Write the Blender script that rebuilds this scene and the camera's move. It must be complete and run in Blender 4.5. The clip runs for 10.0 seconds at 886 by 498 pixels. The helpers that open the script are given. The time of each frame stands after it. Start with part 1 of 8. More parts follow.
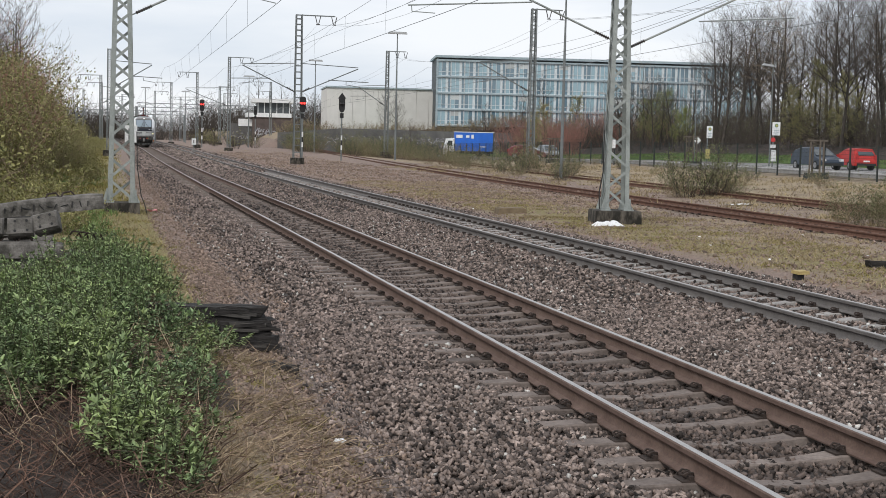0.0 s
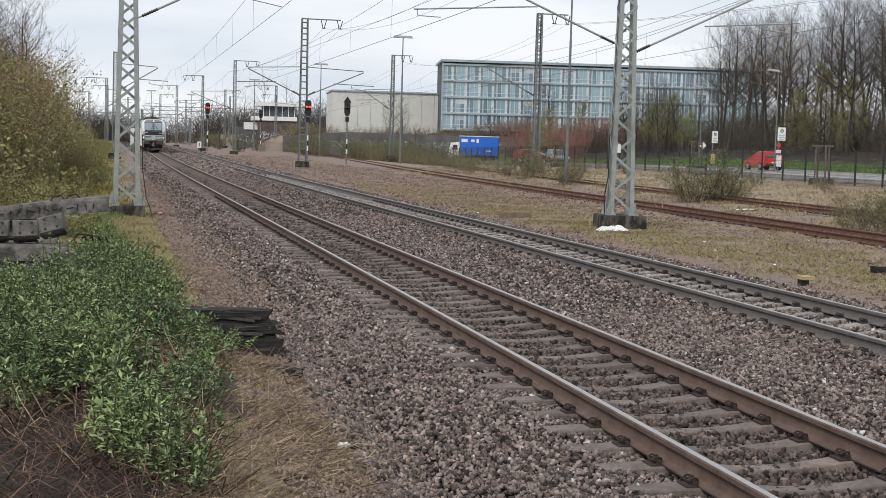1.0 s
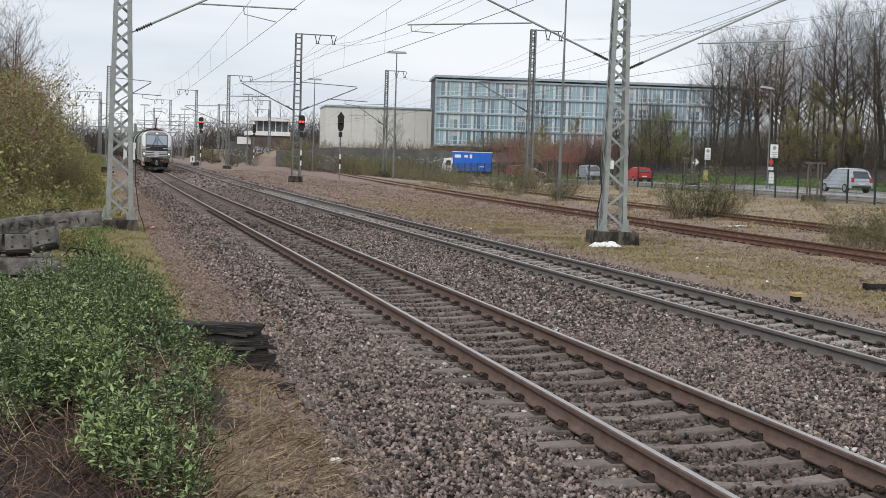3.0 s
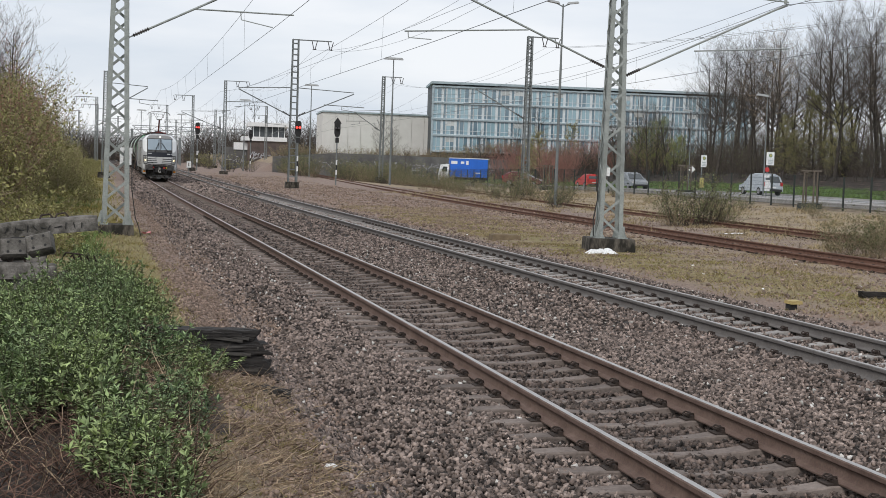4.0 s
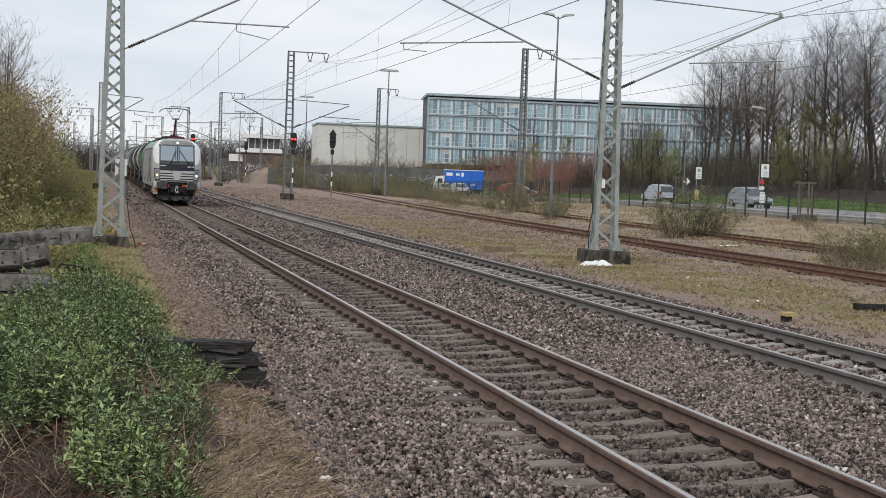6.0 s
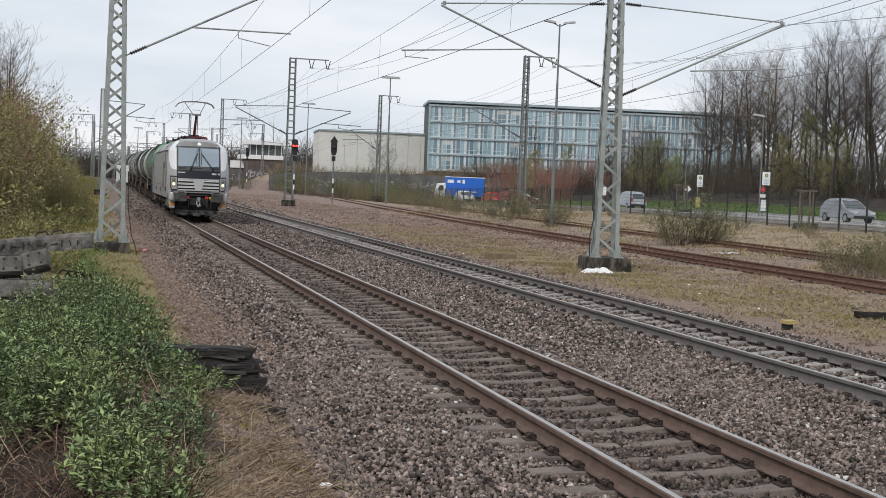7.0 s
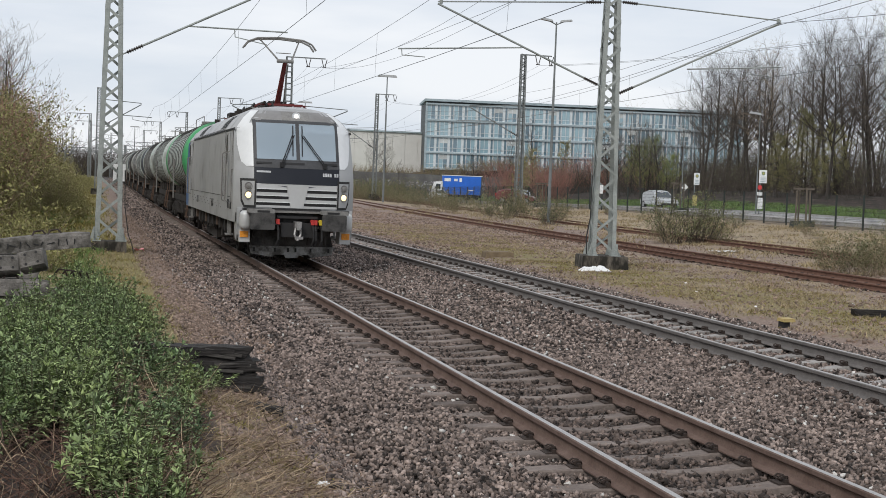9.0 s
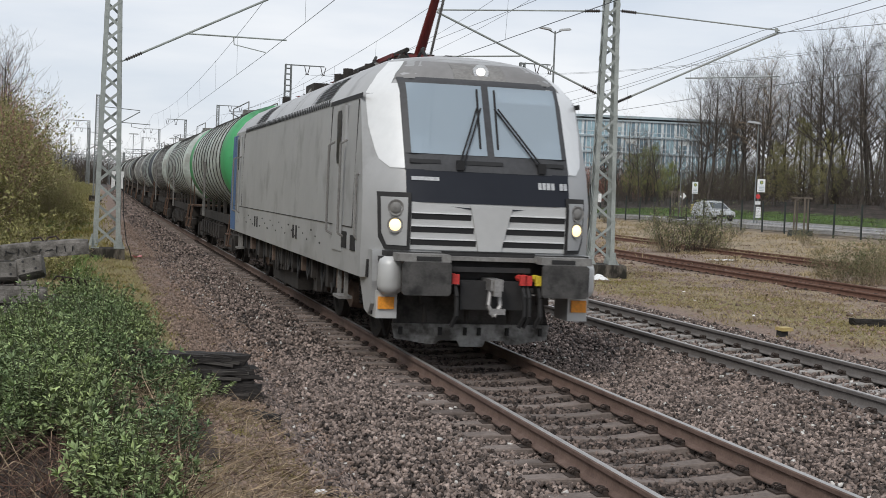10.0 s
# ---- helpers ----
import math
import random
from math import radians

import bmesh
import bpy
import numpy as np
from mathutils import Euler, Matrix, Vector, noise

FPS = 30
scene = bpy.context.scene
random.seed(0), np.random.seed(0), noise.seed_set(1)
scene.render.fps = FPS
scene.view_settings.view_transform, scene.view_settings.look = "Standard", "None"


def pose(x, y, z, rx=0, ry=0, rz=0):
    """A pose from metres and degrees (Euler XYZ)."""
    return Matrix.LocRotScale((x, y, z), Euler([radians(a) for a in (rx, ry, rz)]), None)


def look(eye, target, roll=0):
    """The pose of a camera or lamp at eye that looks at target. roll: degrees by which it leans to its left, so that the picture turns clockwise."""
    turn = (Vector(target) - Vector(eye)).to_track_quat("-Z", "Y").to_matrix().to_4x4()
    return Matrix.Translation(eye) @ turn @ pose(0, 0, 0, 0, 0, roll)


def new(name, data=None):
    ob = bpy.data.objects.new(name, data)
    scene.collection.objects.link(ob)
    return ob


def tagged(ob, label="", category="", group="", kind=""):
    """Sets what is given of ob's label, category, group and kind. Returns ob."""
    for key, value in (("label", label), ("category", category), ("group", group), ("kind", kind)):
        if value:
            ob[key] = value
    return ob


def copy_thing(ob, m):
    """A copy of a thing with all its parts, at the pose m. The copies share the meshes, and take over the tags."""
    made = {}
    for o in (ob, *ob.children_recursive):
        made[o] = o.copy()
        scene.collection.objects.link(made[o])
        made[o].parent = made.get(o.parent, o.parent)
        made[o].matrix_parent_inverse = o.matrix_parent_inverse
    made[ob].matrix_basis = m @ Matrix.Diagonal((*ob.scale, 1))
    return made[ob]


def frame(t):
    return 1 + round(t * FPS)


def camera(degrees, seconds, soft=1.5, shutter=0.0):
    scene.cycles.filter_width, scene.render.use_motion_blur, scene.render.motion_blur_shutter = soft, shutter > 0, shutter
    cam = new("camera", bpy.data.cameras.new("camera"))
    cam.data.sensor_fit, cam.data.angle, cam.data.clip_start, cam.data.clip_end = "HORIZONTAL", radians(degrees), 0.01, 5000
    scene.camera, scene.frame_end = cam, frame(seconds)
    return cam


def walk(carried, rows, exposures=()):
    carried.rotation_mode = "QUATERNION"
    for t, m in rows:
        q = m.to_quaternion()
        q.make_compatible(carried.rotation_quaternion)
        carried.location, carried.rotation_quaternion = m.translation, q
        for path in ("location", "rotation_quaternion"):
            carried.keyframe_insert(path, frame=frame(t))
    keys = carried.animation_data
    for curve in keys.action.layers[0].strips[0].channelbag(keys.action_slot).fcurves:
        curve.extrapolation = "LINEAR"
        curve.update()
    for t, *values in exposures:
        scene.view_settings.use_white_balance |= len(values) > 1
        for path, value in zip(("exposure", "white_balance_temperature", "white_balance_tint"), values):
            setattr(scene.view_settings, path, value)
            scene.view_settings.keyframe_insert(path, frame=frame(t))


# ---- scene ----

# ---- camera and its walk ----
cam = camera(36.6, 10.0, soft=0.6, shutter=0.1)
walk(cam, [
    (0, pose(-4.583, 0, 2.068, 85.497, -1.361, -13.182)),
    (0.5, pose(-4.583, 0, 2.068, 85.504, -1.546, -12.963)),
    (1, pose(-4.583, 0, 2.068, 85.664, -1.567, -12.963)),
    (1.5, pose(-4.583, 0, 2.068, 85.867, -1.637, -12.984)),
    (2, pose(-4.583, 0, 2.068, 85.975, -1.664, -13.164)),
    (2.5, pose(-4.583, 0, 2.068, 86.177, -1.710, -13.178)),
    (4, pose(-4.583, 0, 2.068, 86.606, -2.045, -13.404)),
    (4.5, pose(-4.583, 0, 2.068, 86.792, -2.069, -13.373)),
    (5, pose(-4.583, 0, 2.068, 86.837, -2.078, -13.484)),
    (5.5, pose(-4.583, 0, 2.068, 86.943, -2.043, -13.612)),
    (7, pose(-4.583, 0, 2.068, 87.412, -2.248, -13.559)),
    (7.5, pose(-4.583, 0, 2.068, 87.441, -2.189, -13.666)),
    (8, pose(-4.583, 0, 2.068, 87.351, -2.151, -13.665)),
    (8.5, pose(-4.583, 0, 2.068, 87.398, -2.077, -13.716)),
    (9, pose(-4.583, 0, 2.068, 87.351, -2.161, -13.690)),
    (9.5, pose(-4.583, 0, 2.068, 87.611, -2.197, -13.886)),
    (10, pose(-4.583, 0, 2.068, 87.700, -2.328, -13.759)),
], exposures=((0, 0.07), (3, 0.04), (5, 0.0), (10, 0.0)))

# ---- world and sun: a bright overcast spring day ----
SUN_EL, SUN_AZ = 42, 218
world = bpy.data.worlds.new("overcast_sky")
scene.world = world
world.use_nodes = True
wn, wl = world.node_tree.nodes, world.node_tree.links
wn.clear()
w_out = wn.new("ShaderNodeOutputWorld")
w_sky = wn.new("ShaderNodeTexSky")
w_sky.sky_type, w_sky.sun_disc = "NISHITA", False
w_sky.sun_elevation, w_sky.sun_rotation = radians(SUN_EL), radians(SUN_AZ)
w_bg1 = wn.new("ShaderNodeBackground")
w_bg1.inputs["Strength"].default_value = 0.10
wl.new(w_sky.outputs["Color"], w_bg1.inputs["Color"])
w_tc = wn.new("ShaderNodeTexCoord")
w_map = wn.new("ShaderNodeMapping")
w_map.inputs["Scale"].default_value = (1.0, 1.0, 5.0)
w_map.inputs["Rotation"].default_value = (0.06, 0.05, 0.3)
wl.new(w_tc.outputs["Generated"], w_map.inputs["Vector"])
w_no = wn.new("ShaderNodeTexNoise")
w_no.inputs["Scale"].default_value = 3.2
w_no.inputs["Detail"].default_value = 6
w_no.inputs["Roughness"].default_value = 0.5
wl.new(w_map.outputs["Vector"], w_no.inputs["Vector"])
w_ra = wn.new("ShaderNodeValToRGB")
w_ra.color_ramp.elements[0].position, w_ra.color_ramp.elements[0].color = 0.36, (0.66, 0.72, 0.81, 1)
w_ra.color_ramp.elements[1].position, w_ra.color_ramp.elements[1].color = 0.62, (0.88, 0.90, 0.94, 1)
wl.new(w_no.outputs["Fac"], w_ra.inputs["Fac"])
w_bg2 = wn.new("ShaderNodeBackground")
w_bg2.inputs["Strength"].default_value = 1.06
wl.new(w_ra.outputs["Color"], w_bg2.inputs["Color"])
w_mix = wn.new("ShaderNodeMixShader")
w_mix.inputs["Fac"].default_value = 0.9
wl.new(w_bg1.outputs["Background"], w_mix.inputs[1])
wl.new(w_bg2.outputs["Background"], w_mix.inputs[2])
wl.new(w_mix.outputs["Shader"], w_out.inputs["Surface"])
sun_data = bpy.data.lights.new("sun", "SUN")
sun_data.energy, sun_data.angle, sun_data.color = 1.6, radians(16), (1.0, 0.96, 0.9)
sun = new("sun", sun_data)
sun.matrix_world = look((0, 0, 0), (-math.sin(radians(SUN_AZ)) * math.cos(radians(SUN_EL)),
                                    -math.cos(radians(SUN_AZ)) * math.cos(radians(SUN_EL)), -math.sin(radians(SUN_EL))))

# ---- mesh tools ----
class M:
    """Collects vertices and faces of one part."""

    def __init__(self):
        self.v, self.f = [], []

    def add(self, vs, fs):
        n = len(self.v)
        self.v += [tuple(p) for p in vs]
        self.f += [tuple(i + n for i in f) for f in fs]
        return self

    def box(self, c, s, rot=(0, 0, 0), taper=1.0):
        m = Euler([radians(a) for a in rot]).to_matrix()
        vs = []
        for dz in (-0.5, 0.5):
            k = taper if dz > 0 else 1.0
            for dx, dy in ((-0.5, -0.5), (0.5, -0.5), (0.5, 0.5), (-0.5, 0.5)):
                vs.append(Vector(c) + m @ Vector((dx * s[0] * k, dy * s[1] * k, dz * s[2])))
        return self.add(vs, [(3, 2, 1, 0), (4, 5, 6, 7), (0, 1, 5, 4), (1, 2, 6, 5), (2, 3, 7, 6), (3, 0, 4, 7)])

    def bar(self, p0, p1, w, h=None, up=(0, 0, 1)):
        """A square bar from p0 to p1."""
        h = h or w
        p0, p1 = Vector(p0), Vector(p1)
        d = (p1 - p0).normalized()
        a = d.cross(Vector(up))
        a = a.normalized() if a.length > 1e-4 else Vector((1, 0, 0))
        b = d.cross(a).normalized()
        vs = [p + a * (w / 2 * i) + b * (h / 2 * j) for p in (p0, p1) for i, j in ((-1, -1), (1, -1), (1, 1), (-1, 1))]
        return self.add(vs, [(0, 1, 2, 3), (7, 6, 5, 4), (4, 5, 1, 0), (5, 6, 2, 1), (6, 7, 3, 2), (7, 4, 0, 3)])

    def cyl(self, p0, p1, r0, r1=None, n=8, cap=True):
        r1 = r0 if r1 is None else r1
        p0, p1 = Vector(p0), Vector(p1)
        d = (p1 - p0).normalized()
        a = d.orthogonal().normalized()
        b = d.cross(a)
        vs = []
        for p, r in ((p0, r0), (p1, r1)):
            for i in range(n):
                t = 2 * math.pi * i / n
                vs.append(p + a * (r * math.cos(t)) + b * (r * math.sin(t)))
        fs = [(i, (i + 1) % n, n + (i + 1) % n, n + i) for i in range(n)]
        if cap:
            fs += [tuple(range(n))[::-1], tuple(range(n, 2 * n))]
        return self.add(vs, fs)

    def pipe(self, pts, r, n=6):
        for a, b in zip(pts[:-1], pts[1:]):
            self.cyl(a, b, r, n=n)
        return self

    def prism(self, poly, p0, ax, ay, depth):
        """A plane outline (list of 2D points) at p0 in the axes ax, ay, thickened by the vector depth."""
        p0, ax, ay, depth = Vector(p0), Vector(ax), Vector(ay), Vector(depth)
        n = len(poly)
        vs = [p0 + ax * x + ay * y for x, y in poly]
        vs += [v + depth for v in vs]
        fs = [tuple(range(n))[::-1], tuple(range(n, 2 * n))] + [(i, (i + 1) % n, n + (i + 1) % n, n + i) for i in range(n)]
        return self.add(vs, fs)

    def grid(self, rows, close=False):
        """A skin over rows of points, all of one length."""
        n = len(rows[0])
        vs = [p for r in rows for p in r]
        k = n if close else n - 1
        fs = [(i * n + j, i * n + (j + 1) % n, (i + 1) * n + (j + 1) % n, (i + 1) * n + j) for i in range(len(rows) - 1) for j in range(k)]
        return self.add(vs, fs)

    def lathe(self, c, axis, prof, n=16):
        """prof: (distance along the axis, radius)."""
        c, d = Vector(c), Vector(axis).normalized()
        a = d.orthogonal().normalized()
        b = d.cross(a)
        rows = [[c + d * h + a * (r * math.cos(2 * math.pi * i / n)) + b * (r * math.sin(2 * math.pi * i / n)) for i in range(n)] for h, r in prof]
        return self.grid(rows, True)


def raw_mesh(name, v, f):
    """A mesh from arrays: vertices (n, 3), faces (m, 3 or 4)."""
    v, f = np.asarray(v, np.float32), np.asarray(f, np.int32)
    me = bpy.data.meshes.new(name)
    k = f.shape[1]
    me.vertices.add(len(v))
    me.vertices.foreach_set("co", v.ravel())
    me.loops.add(f.size)
    me.loops.foreach_set("vertex_index", f.ravel())
    me.polygons.add(len(f))
    me.polygons.foreach_set("loop_start", np.arange(len(f), dtype=np.int32) * k)
    me.update(calc_edges=True)
    return me


def make_mesh(name, m, material, smooth=None):
    if isinstance(m, M):
        me = bpy.data.meshes.new(name)
        me.from_pydata(m.v, [], m.f)
        bm = bmesh.new()
        bm.from_mesh(me)
        bmesh.ops.recalc_face_normals(bm, faces=bm.faces)
        bm.to_mesh(me)
        bm.free()
    else:
        me = m
    me.materials.append(material)
    if smooth is not None:
        me.polygons.foreach_set("use_smooth", [True] * len(me.polygons))
        me.set_sharp_from_angle(angle=radians(smooth))
    return me


def part(name, m, material, parent=None, label="", smooth=None):
    """One mesh object under a thing or a part; with no parent, a thing of its own."""
    ob = new(name, m if isinstance(m, bpy.types.Mesh) and m.materials else make_mesh(name, m, material, smooth))
    if parent is not None:
        ob.parent = parent
    if label:
        ob["label"] = label
    return ob


def thing(name, label, category, group="", kind="", at=None):
    ob = tagged(new(name), label, category, group, kind)
    if at is not None:
        ob.matrix_basis = at
    return ob


# ---- materials ----
def material(name, c1, c2, scale=4.0, rough=0.7, metal=0.0, bump=0.0, bscale=None, fine=0.25, obj_rand=0.0, isl_rand=0.0,
             stretch=(1, 1, 1), stain=None, stain_scale=0.6, stain_at=0.55, world_co=False, rough2=None, spec=0.5):
    """Two-scale noise between two base colours, with grain, stains and relief."""
    ma = bpy.data.materials.new(name)
    ma.use_nodes = True
    n, l = ma.node_tree.nodes, ma.node_tree.links
    bsdf = n["Principled BSDF"]
    if world_co:
        co = n.new("ShaderNodeNewGeometry").outputs["Position"]
    else:
        co = n.new("ShaderNodeTexCoord").outputs["Object"]
    mp = n.new("ShaderNodeMapping")
    mp.inputs["Scale"].default_value = stretch
    l.new(co, mp.inputs["Vector"])

    def noise_tex(sc, detail=5.0):
        t = n.new("ShaderNodeTexNoise")
        t.inputs["Scale"].default_value, t.inputs["Detail"].default_value, t.inputs["Roughness"].default_value = sc, detail, 0.6
        l.new(mp.outputs["Vector"], t.inputs["Vector"])
        return t.outputs["Fac"]

    def mixer(fac, a, b, blend="MIX"):
        x = n.new("ShaderNodeMix")
        x.data_type, x.blend_type = "RGBA", blend
        for sock, val in ((x.inputs[0], fac), (x.inputs[6], a), (x.inputs[7], b)):
            if isinstance(val, (int, float)):
                sock.default_value = val
            elif isinstance(val, tuple):
                sock.default_value = (*val, 1) if len(val) == 3 else val
            else:
                l.new(val, sock)
        return x.outputs[2]

    def ramp(fac, a, b):
        r = n.new("ShaderNodeMapRange")
        r.inputs[1].default_value, r.inputs[2].default_value = a, b
        l.new(fac, r.inputs[0])
        return r.outputs[0]

    col = mixer(ramp(noise_tex(scale), 0.3, 0.7), c1, c2)
    g = ramp(noise_tex(scale * 9, 3.0), 0.25, 0.75)
    gm = n.new("ShaderNodeMapRange")
    gm.inputs[3].default_value, gm.inputs[4].default_value = 1 - fine, 1 + fine
    l.new(g, gm.inputs[0])
    hv = n.new("ShaderNodeHueSaturation")
    l.new(col, hv.inputs["Color"])
    l.new(gm.outputs[0], hv.inputs["Value"])
    col = hv.outputs["Color"]
    if stain:
        col = mixer(ramp(noise_tex(stain_scale, 6.0), stain_at - 0.06, stain_at + 0.12), col, stain)
    for amount, sock in ((obj_rand, n.new("ShaderNodeObjectInfo").outputs["Random"] if obj_rand else None),
                         (isl_rand, n.new("ShaderNodeNewGeometry").outputs["Random Per Island"] if isl_rand else None)):
        if amount:
            mr = n.new("ShaderNodeMapRange")
            mr.inputs[3].default_value, mr.inputs[4].default_value = 1 - amount, 1 + amount
            l.new(sock, mr.inputs[0])
            h2 = n.new("ShaderNodeHueSaturation")
            l.new(col, h2.inputs["Color"])
            l.new(mr.outputs[0], h2.inputs["Value"])
            col = h2.outputs["Color"]
    l.new(col, bsdf.inputs["Base Color"])
    bsdf.inputs["Metallic"].default_value = metal
    bsdf.inputs["Specular IOR Level"].default_value = spec
    rr = n.new("ShaderNodeMapRange")
    rr.inputs[3].default_value, rr.inputs[4].default_value = rough, rough2 if rough2 is not None else min(1, rough + 0.15)
    l.new(g, rr.inputs[0])
    l.new(rr.outputs[0], bsdf.inputs["Roughness"])
    if bump:
        b = n.new("ShaderNodeBump")
        b.inputs["Strength"].default_value, b.inputs["Distance"].default_value = min(1.0, bump), 0.02
        l.new(noise_tex(bscale or scale * 6, 6.0), b.inputs["Height"])
        l.new(b.outputs["Normal"], bsdf.inputs["Normal"])
    return ma


def glow(name, colour, strength):
    ma = bpy.data.materials.new(name)
    ma.use_nodes = True
    b = ma.node_tree.nodes["Principled BSDF"]
    b.inputs["Base Color"].default_value = (*colour, 1)
    b.inputs["Emission Color"].default_value = (*colour, 1)
    b.inputs["Emission Strength"].default_value = strength
    return ma


def glass(name, colour, rough=0.04):
    ma = bpy.data.materials.new(name)
    ma.use_nodes = True
    b = ma.node_tree.nodes["Principled BSDF"]
    b.inputs["Base Color"].default_value = (*colour, 1)
    b.inputs["Roughness"].default_value = rough
    b.inputs["Specular IOR Level"].default_value = 0.9
    b.inputs["Coat Weight"].default_value = 0.6
    b.inputs["Coat Roughness"].default_value = 0.03
    return ma


BALLAST = material("ballast_stone", (0.056, 0.040, 0.033), (0.30, 0.238, 0.208), 7, 0.9, bump=0.3, bscale=60, isl_rand=0.9, world_co=True)
# near-black, so the bed paints the shade in the gaps between stones
BALLAST_BED_SHADED = material("ballast_bed", (0.014, 0.011, 0.01), (0.085, 0.068, 0.06), 24, 0.95, bump=1.0, bscale=24, fine=0.45, world_co=True)
RAIL_RUST = material("rail_rust", (0.105, 0.066, 0.052), (0.17, 0.115, 0.093), 5, 0.75, bump=0.2, world_co=True)
RAIL_GREY = material("rail_grey", (0.115, 0.105, 0.10), (0.17, 0.155, 0.147), 5, 0.7, bump=0.2, world_co=True)
RAIL_OLD = material("rail_old_rust", (0.10, 0.05, 0.034), (0.17, 0.09, 0.063), 5, 0.9, bump=0.3, world_co=True)
RAIL_TOP = material("rail_running_surface", (0.40, 0.385, 0.37), (0.52, 0.50, 0.48), 6, 0.42, 0.7, stretch=(6, 0.5, 1), world_co=True)
SLEEPER_C = material("sleeper_concrete_brown", (0.12, 0.095, 0.083), (0.225, 0.186, 0.165), 3, 0.92, bump=0.4, obj_rand=0.22, world_co=True)
SLEEPER_G = material("sleeper_concrete_grey", (0.23, 0.215, 0.205), (0.34, 0.32, 0.305), 3, 0.92, bump=0.4, obj_rand=0.15, world_co=True)
SLEEPER_W = material("sleeper_old_wood", (0.06, 0.045, 0.035), (0.13, 0.10, 0.085), 4, 0.95, bump=0.6, obj_rand=0.2, world_co=True)
CLIP = material("clip_iron", (0.035, 0.027, 0.023), (0.07, 0.05, 0.042), 12, 0.8, 0.2, world_co=True)
GALV = material("galvanised_steel", (0.27, 0.295, 0.285), (0.37, 0.395, 0.38), 3, 0.62, 0.2, bump=0.1, world_co=True, stain=(0.15, 0.16, 0.145), stain_at=0.62)
GALV_FAR = material("weathered_steel", (0.15, 0.165, 0.165), (0.22, 0.235, 0.235), 3, 0.7, 0.2, world_co=True)
CONCRETE = material("weathered_concrete", (0.055, 0.047, 0.038), (0.15, 0.132, 0.11), 5, 0.95, bump=0.7, stretch=(1.6, 1.6, 0.6), stain=(0.02, 0.018, 0.014), stain_scale=3.5, stain_at=0.45, world_co=True)
CERAMIC = material("brown_insulator", (0.03, 0.024, 0.022), (0.055, 0.045, 0.04), 4, 0.35)
WIRE = material("wire_dark", (0.10, 0.11, 0.115), (0.16, 0.17, 0.175), 2, 0.6, 0.3)
BLACK = material("black_rubber", (0.018, 0.018, 0.019), (0.032, 0.031, 0.031), 5, 0.75)
WHITE_P = material("white_paint", (0.70, 0.71, 0.71), (0.80, 0.80, 0.79), 2, 0.5)

# ---- the line: centre of the near track over the ground plan ----
def line_x(y):
    if y <= 0:
        return 0.0
    if y > 165:
        return line_x(165) + (y - 165) * math.tan(line_turn(165))
    return -0.70794e-3 * y * y / 2 + 1.78611e-5 * y ** 3 / 6 - 1.92933e-7 * y ** 4 / 24


def line_turn(y):
    """The angle of the line to the y axis, towards +x."""
    y = min(max(y, 0), 165)
    return math.atan(-0.70794e-3 * y + 1.78611e-5 * y * y / 2 - 1.92933e-7 * y ** 3 / 6)


def line_z(y):
    if y <= 0:
        return 0.0
    if y > 190:
        return line_z(190) + (y - 190) * 0.004
    return 0.45e-4 * y * y / 2


def on_line(u, y, z=0.0):
    """A point u metres beside the near track's centre, z above its rails."""
    a = line_turn(y)
    return Vector((line_x(y) + u * math.cos(a), y - u * math.sin(a), line_z(y) + z))


TRACK_B = 4.73


def side_x(y):
    """Centre of the rusty siding."""
    d = max(y, 0) - 30
    return 15.75 + 0.025 * d + 0.00009 * d * d


def old_x(y):
    return side_x(y) + 6.0 + 0.004 * (y - 50)


def step(a, b, x):
    """A smooth rise from 0 at a to 1 at b."""
    t = min(1.0, max(0.0, (x - a) / (b - a)))
    return t * t * (3 - 2 * t)


def lerp(pts, x):
    if x <= pts[0][0]:
        return pts[0][1]
    for (a, va), (b, vb) in zip(pts[:-1], pts[1:]):
        if x <= b:
            return va + (vb - va) * (x - a) / (b - a)
    return pts[-1][1]


def road_dip(y):
    """How far the road lies below the rising line."""
    return lerp([(100, 0.0), (125, 0.3), (150, 0.75), (190, 1.4), (260, 1.5)], y)


def ground_z(x, y):
    u = x - line_x(y)
    zl = 0.30 - 0.42 * step(10, 38, y)
    yy = min(max(y, -40), 260)
    base = lerp([(-60, 9.5), (-30, 9.0), (-19, 6.2), (-12, 2.2), (-8.8, zl + 0.25), (-6, zl + 0.05), (-4.2, zl), (-3.0, zl * 0.4 - 0.16), (-2.4, -0.42),
                 (7.4, -0.42), (8.2, -0.29), (10, -0.28), (14.5, -0.29), (17.5, -0.29), (21, -0.2), (28, 0.1), (33, 0.35), (38.6, 0.66), (48.5, 0.7),
                 (50, 0.85), (54, 1.6), (58, 2.4), (66, 2.9), (110, 3.8)], u)
    base += 3.0 * step(0.2, 3.5, y - 214 + 0.12 * (x - 18.5)) * step(18, 26, u) * step(75, 60, u)
    base -= road_dip(y) * step(20, 34, u) * step(90, 62, u)
    if u < -12:
        base *= 1 - 0.55 * step(150, 330, y)
    flat = 0.0 if -9 < u < 50 else 0.35
    rough = 0.05 * noise.noise(Vector((x * 0.6, y * 0.6, 0))) if -3.2 > u or u > 8 else 0.0
    if 38.6 < u < 48.5:
        rough = 0.0
    far = noise.noise(Vector((x * 0.02, y * 0.02, 3))) * flat
    return base + line_z(min(y, 600)) + rough + far


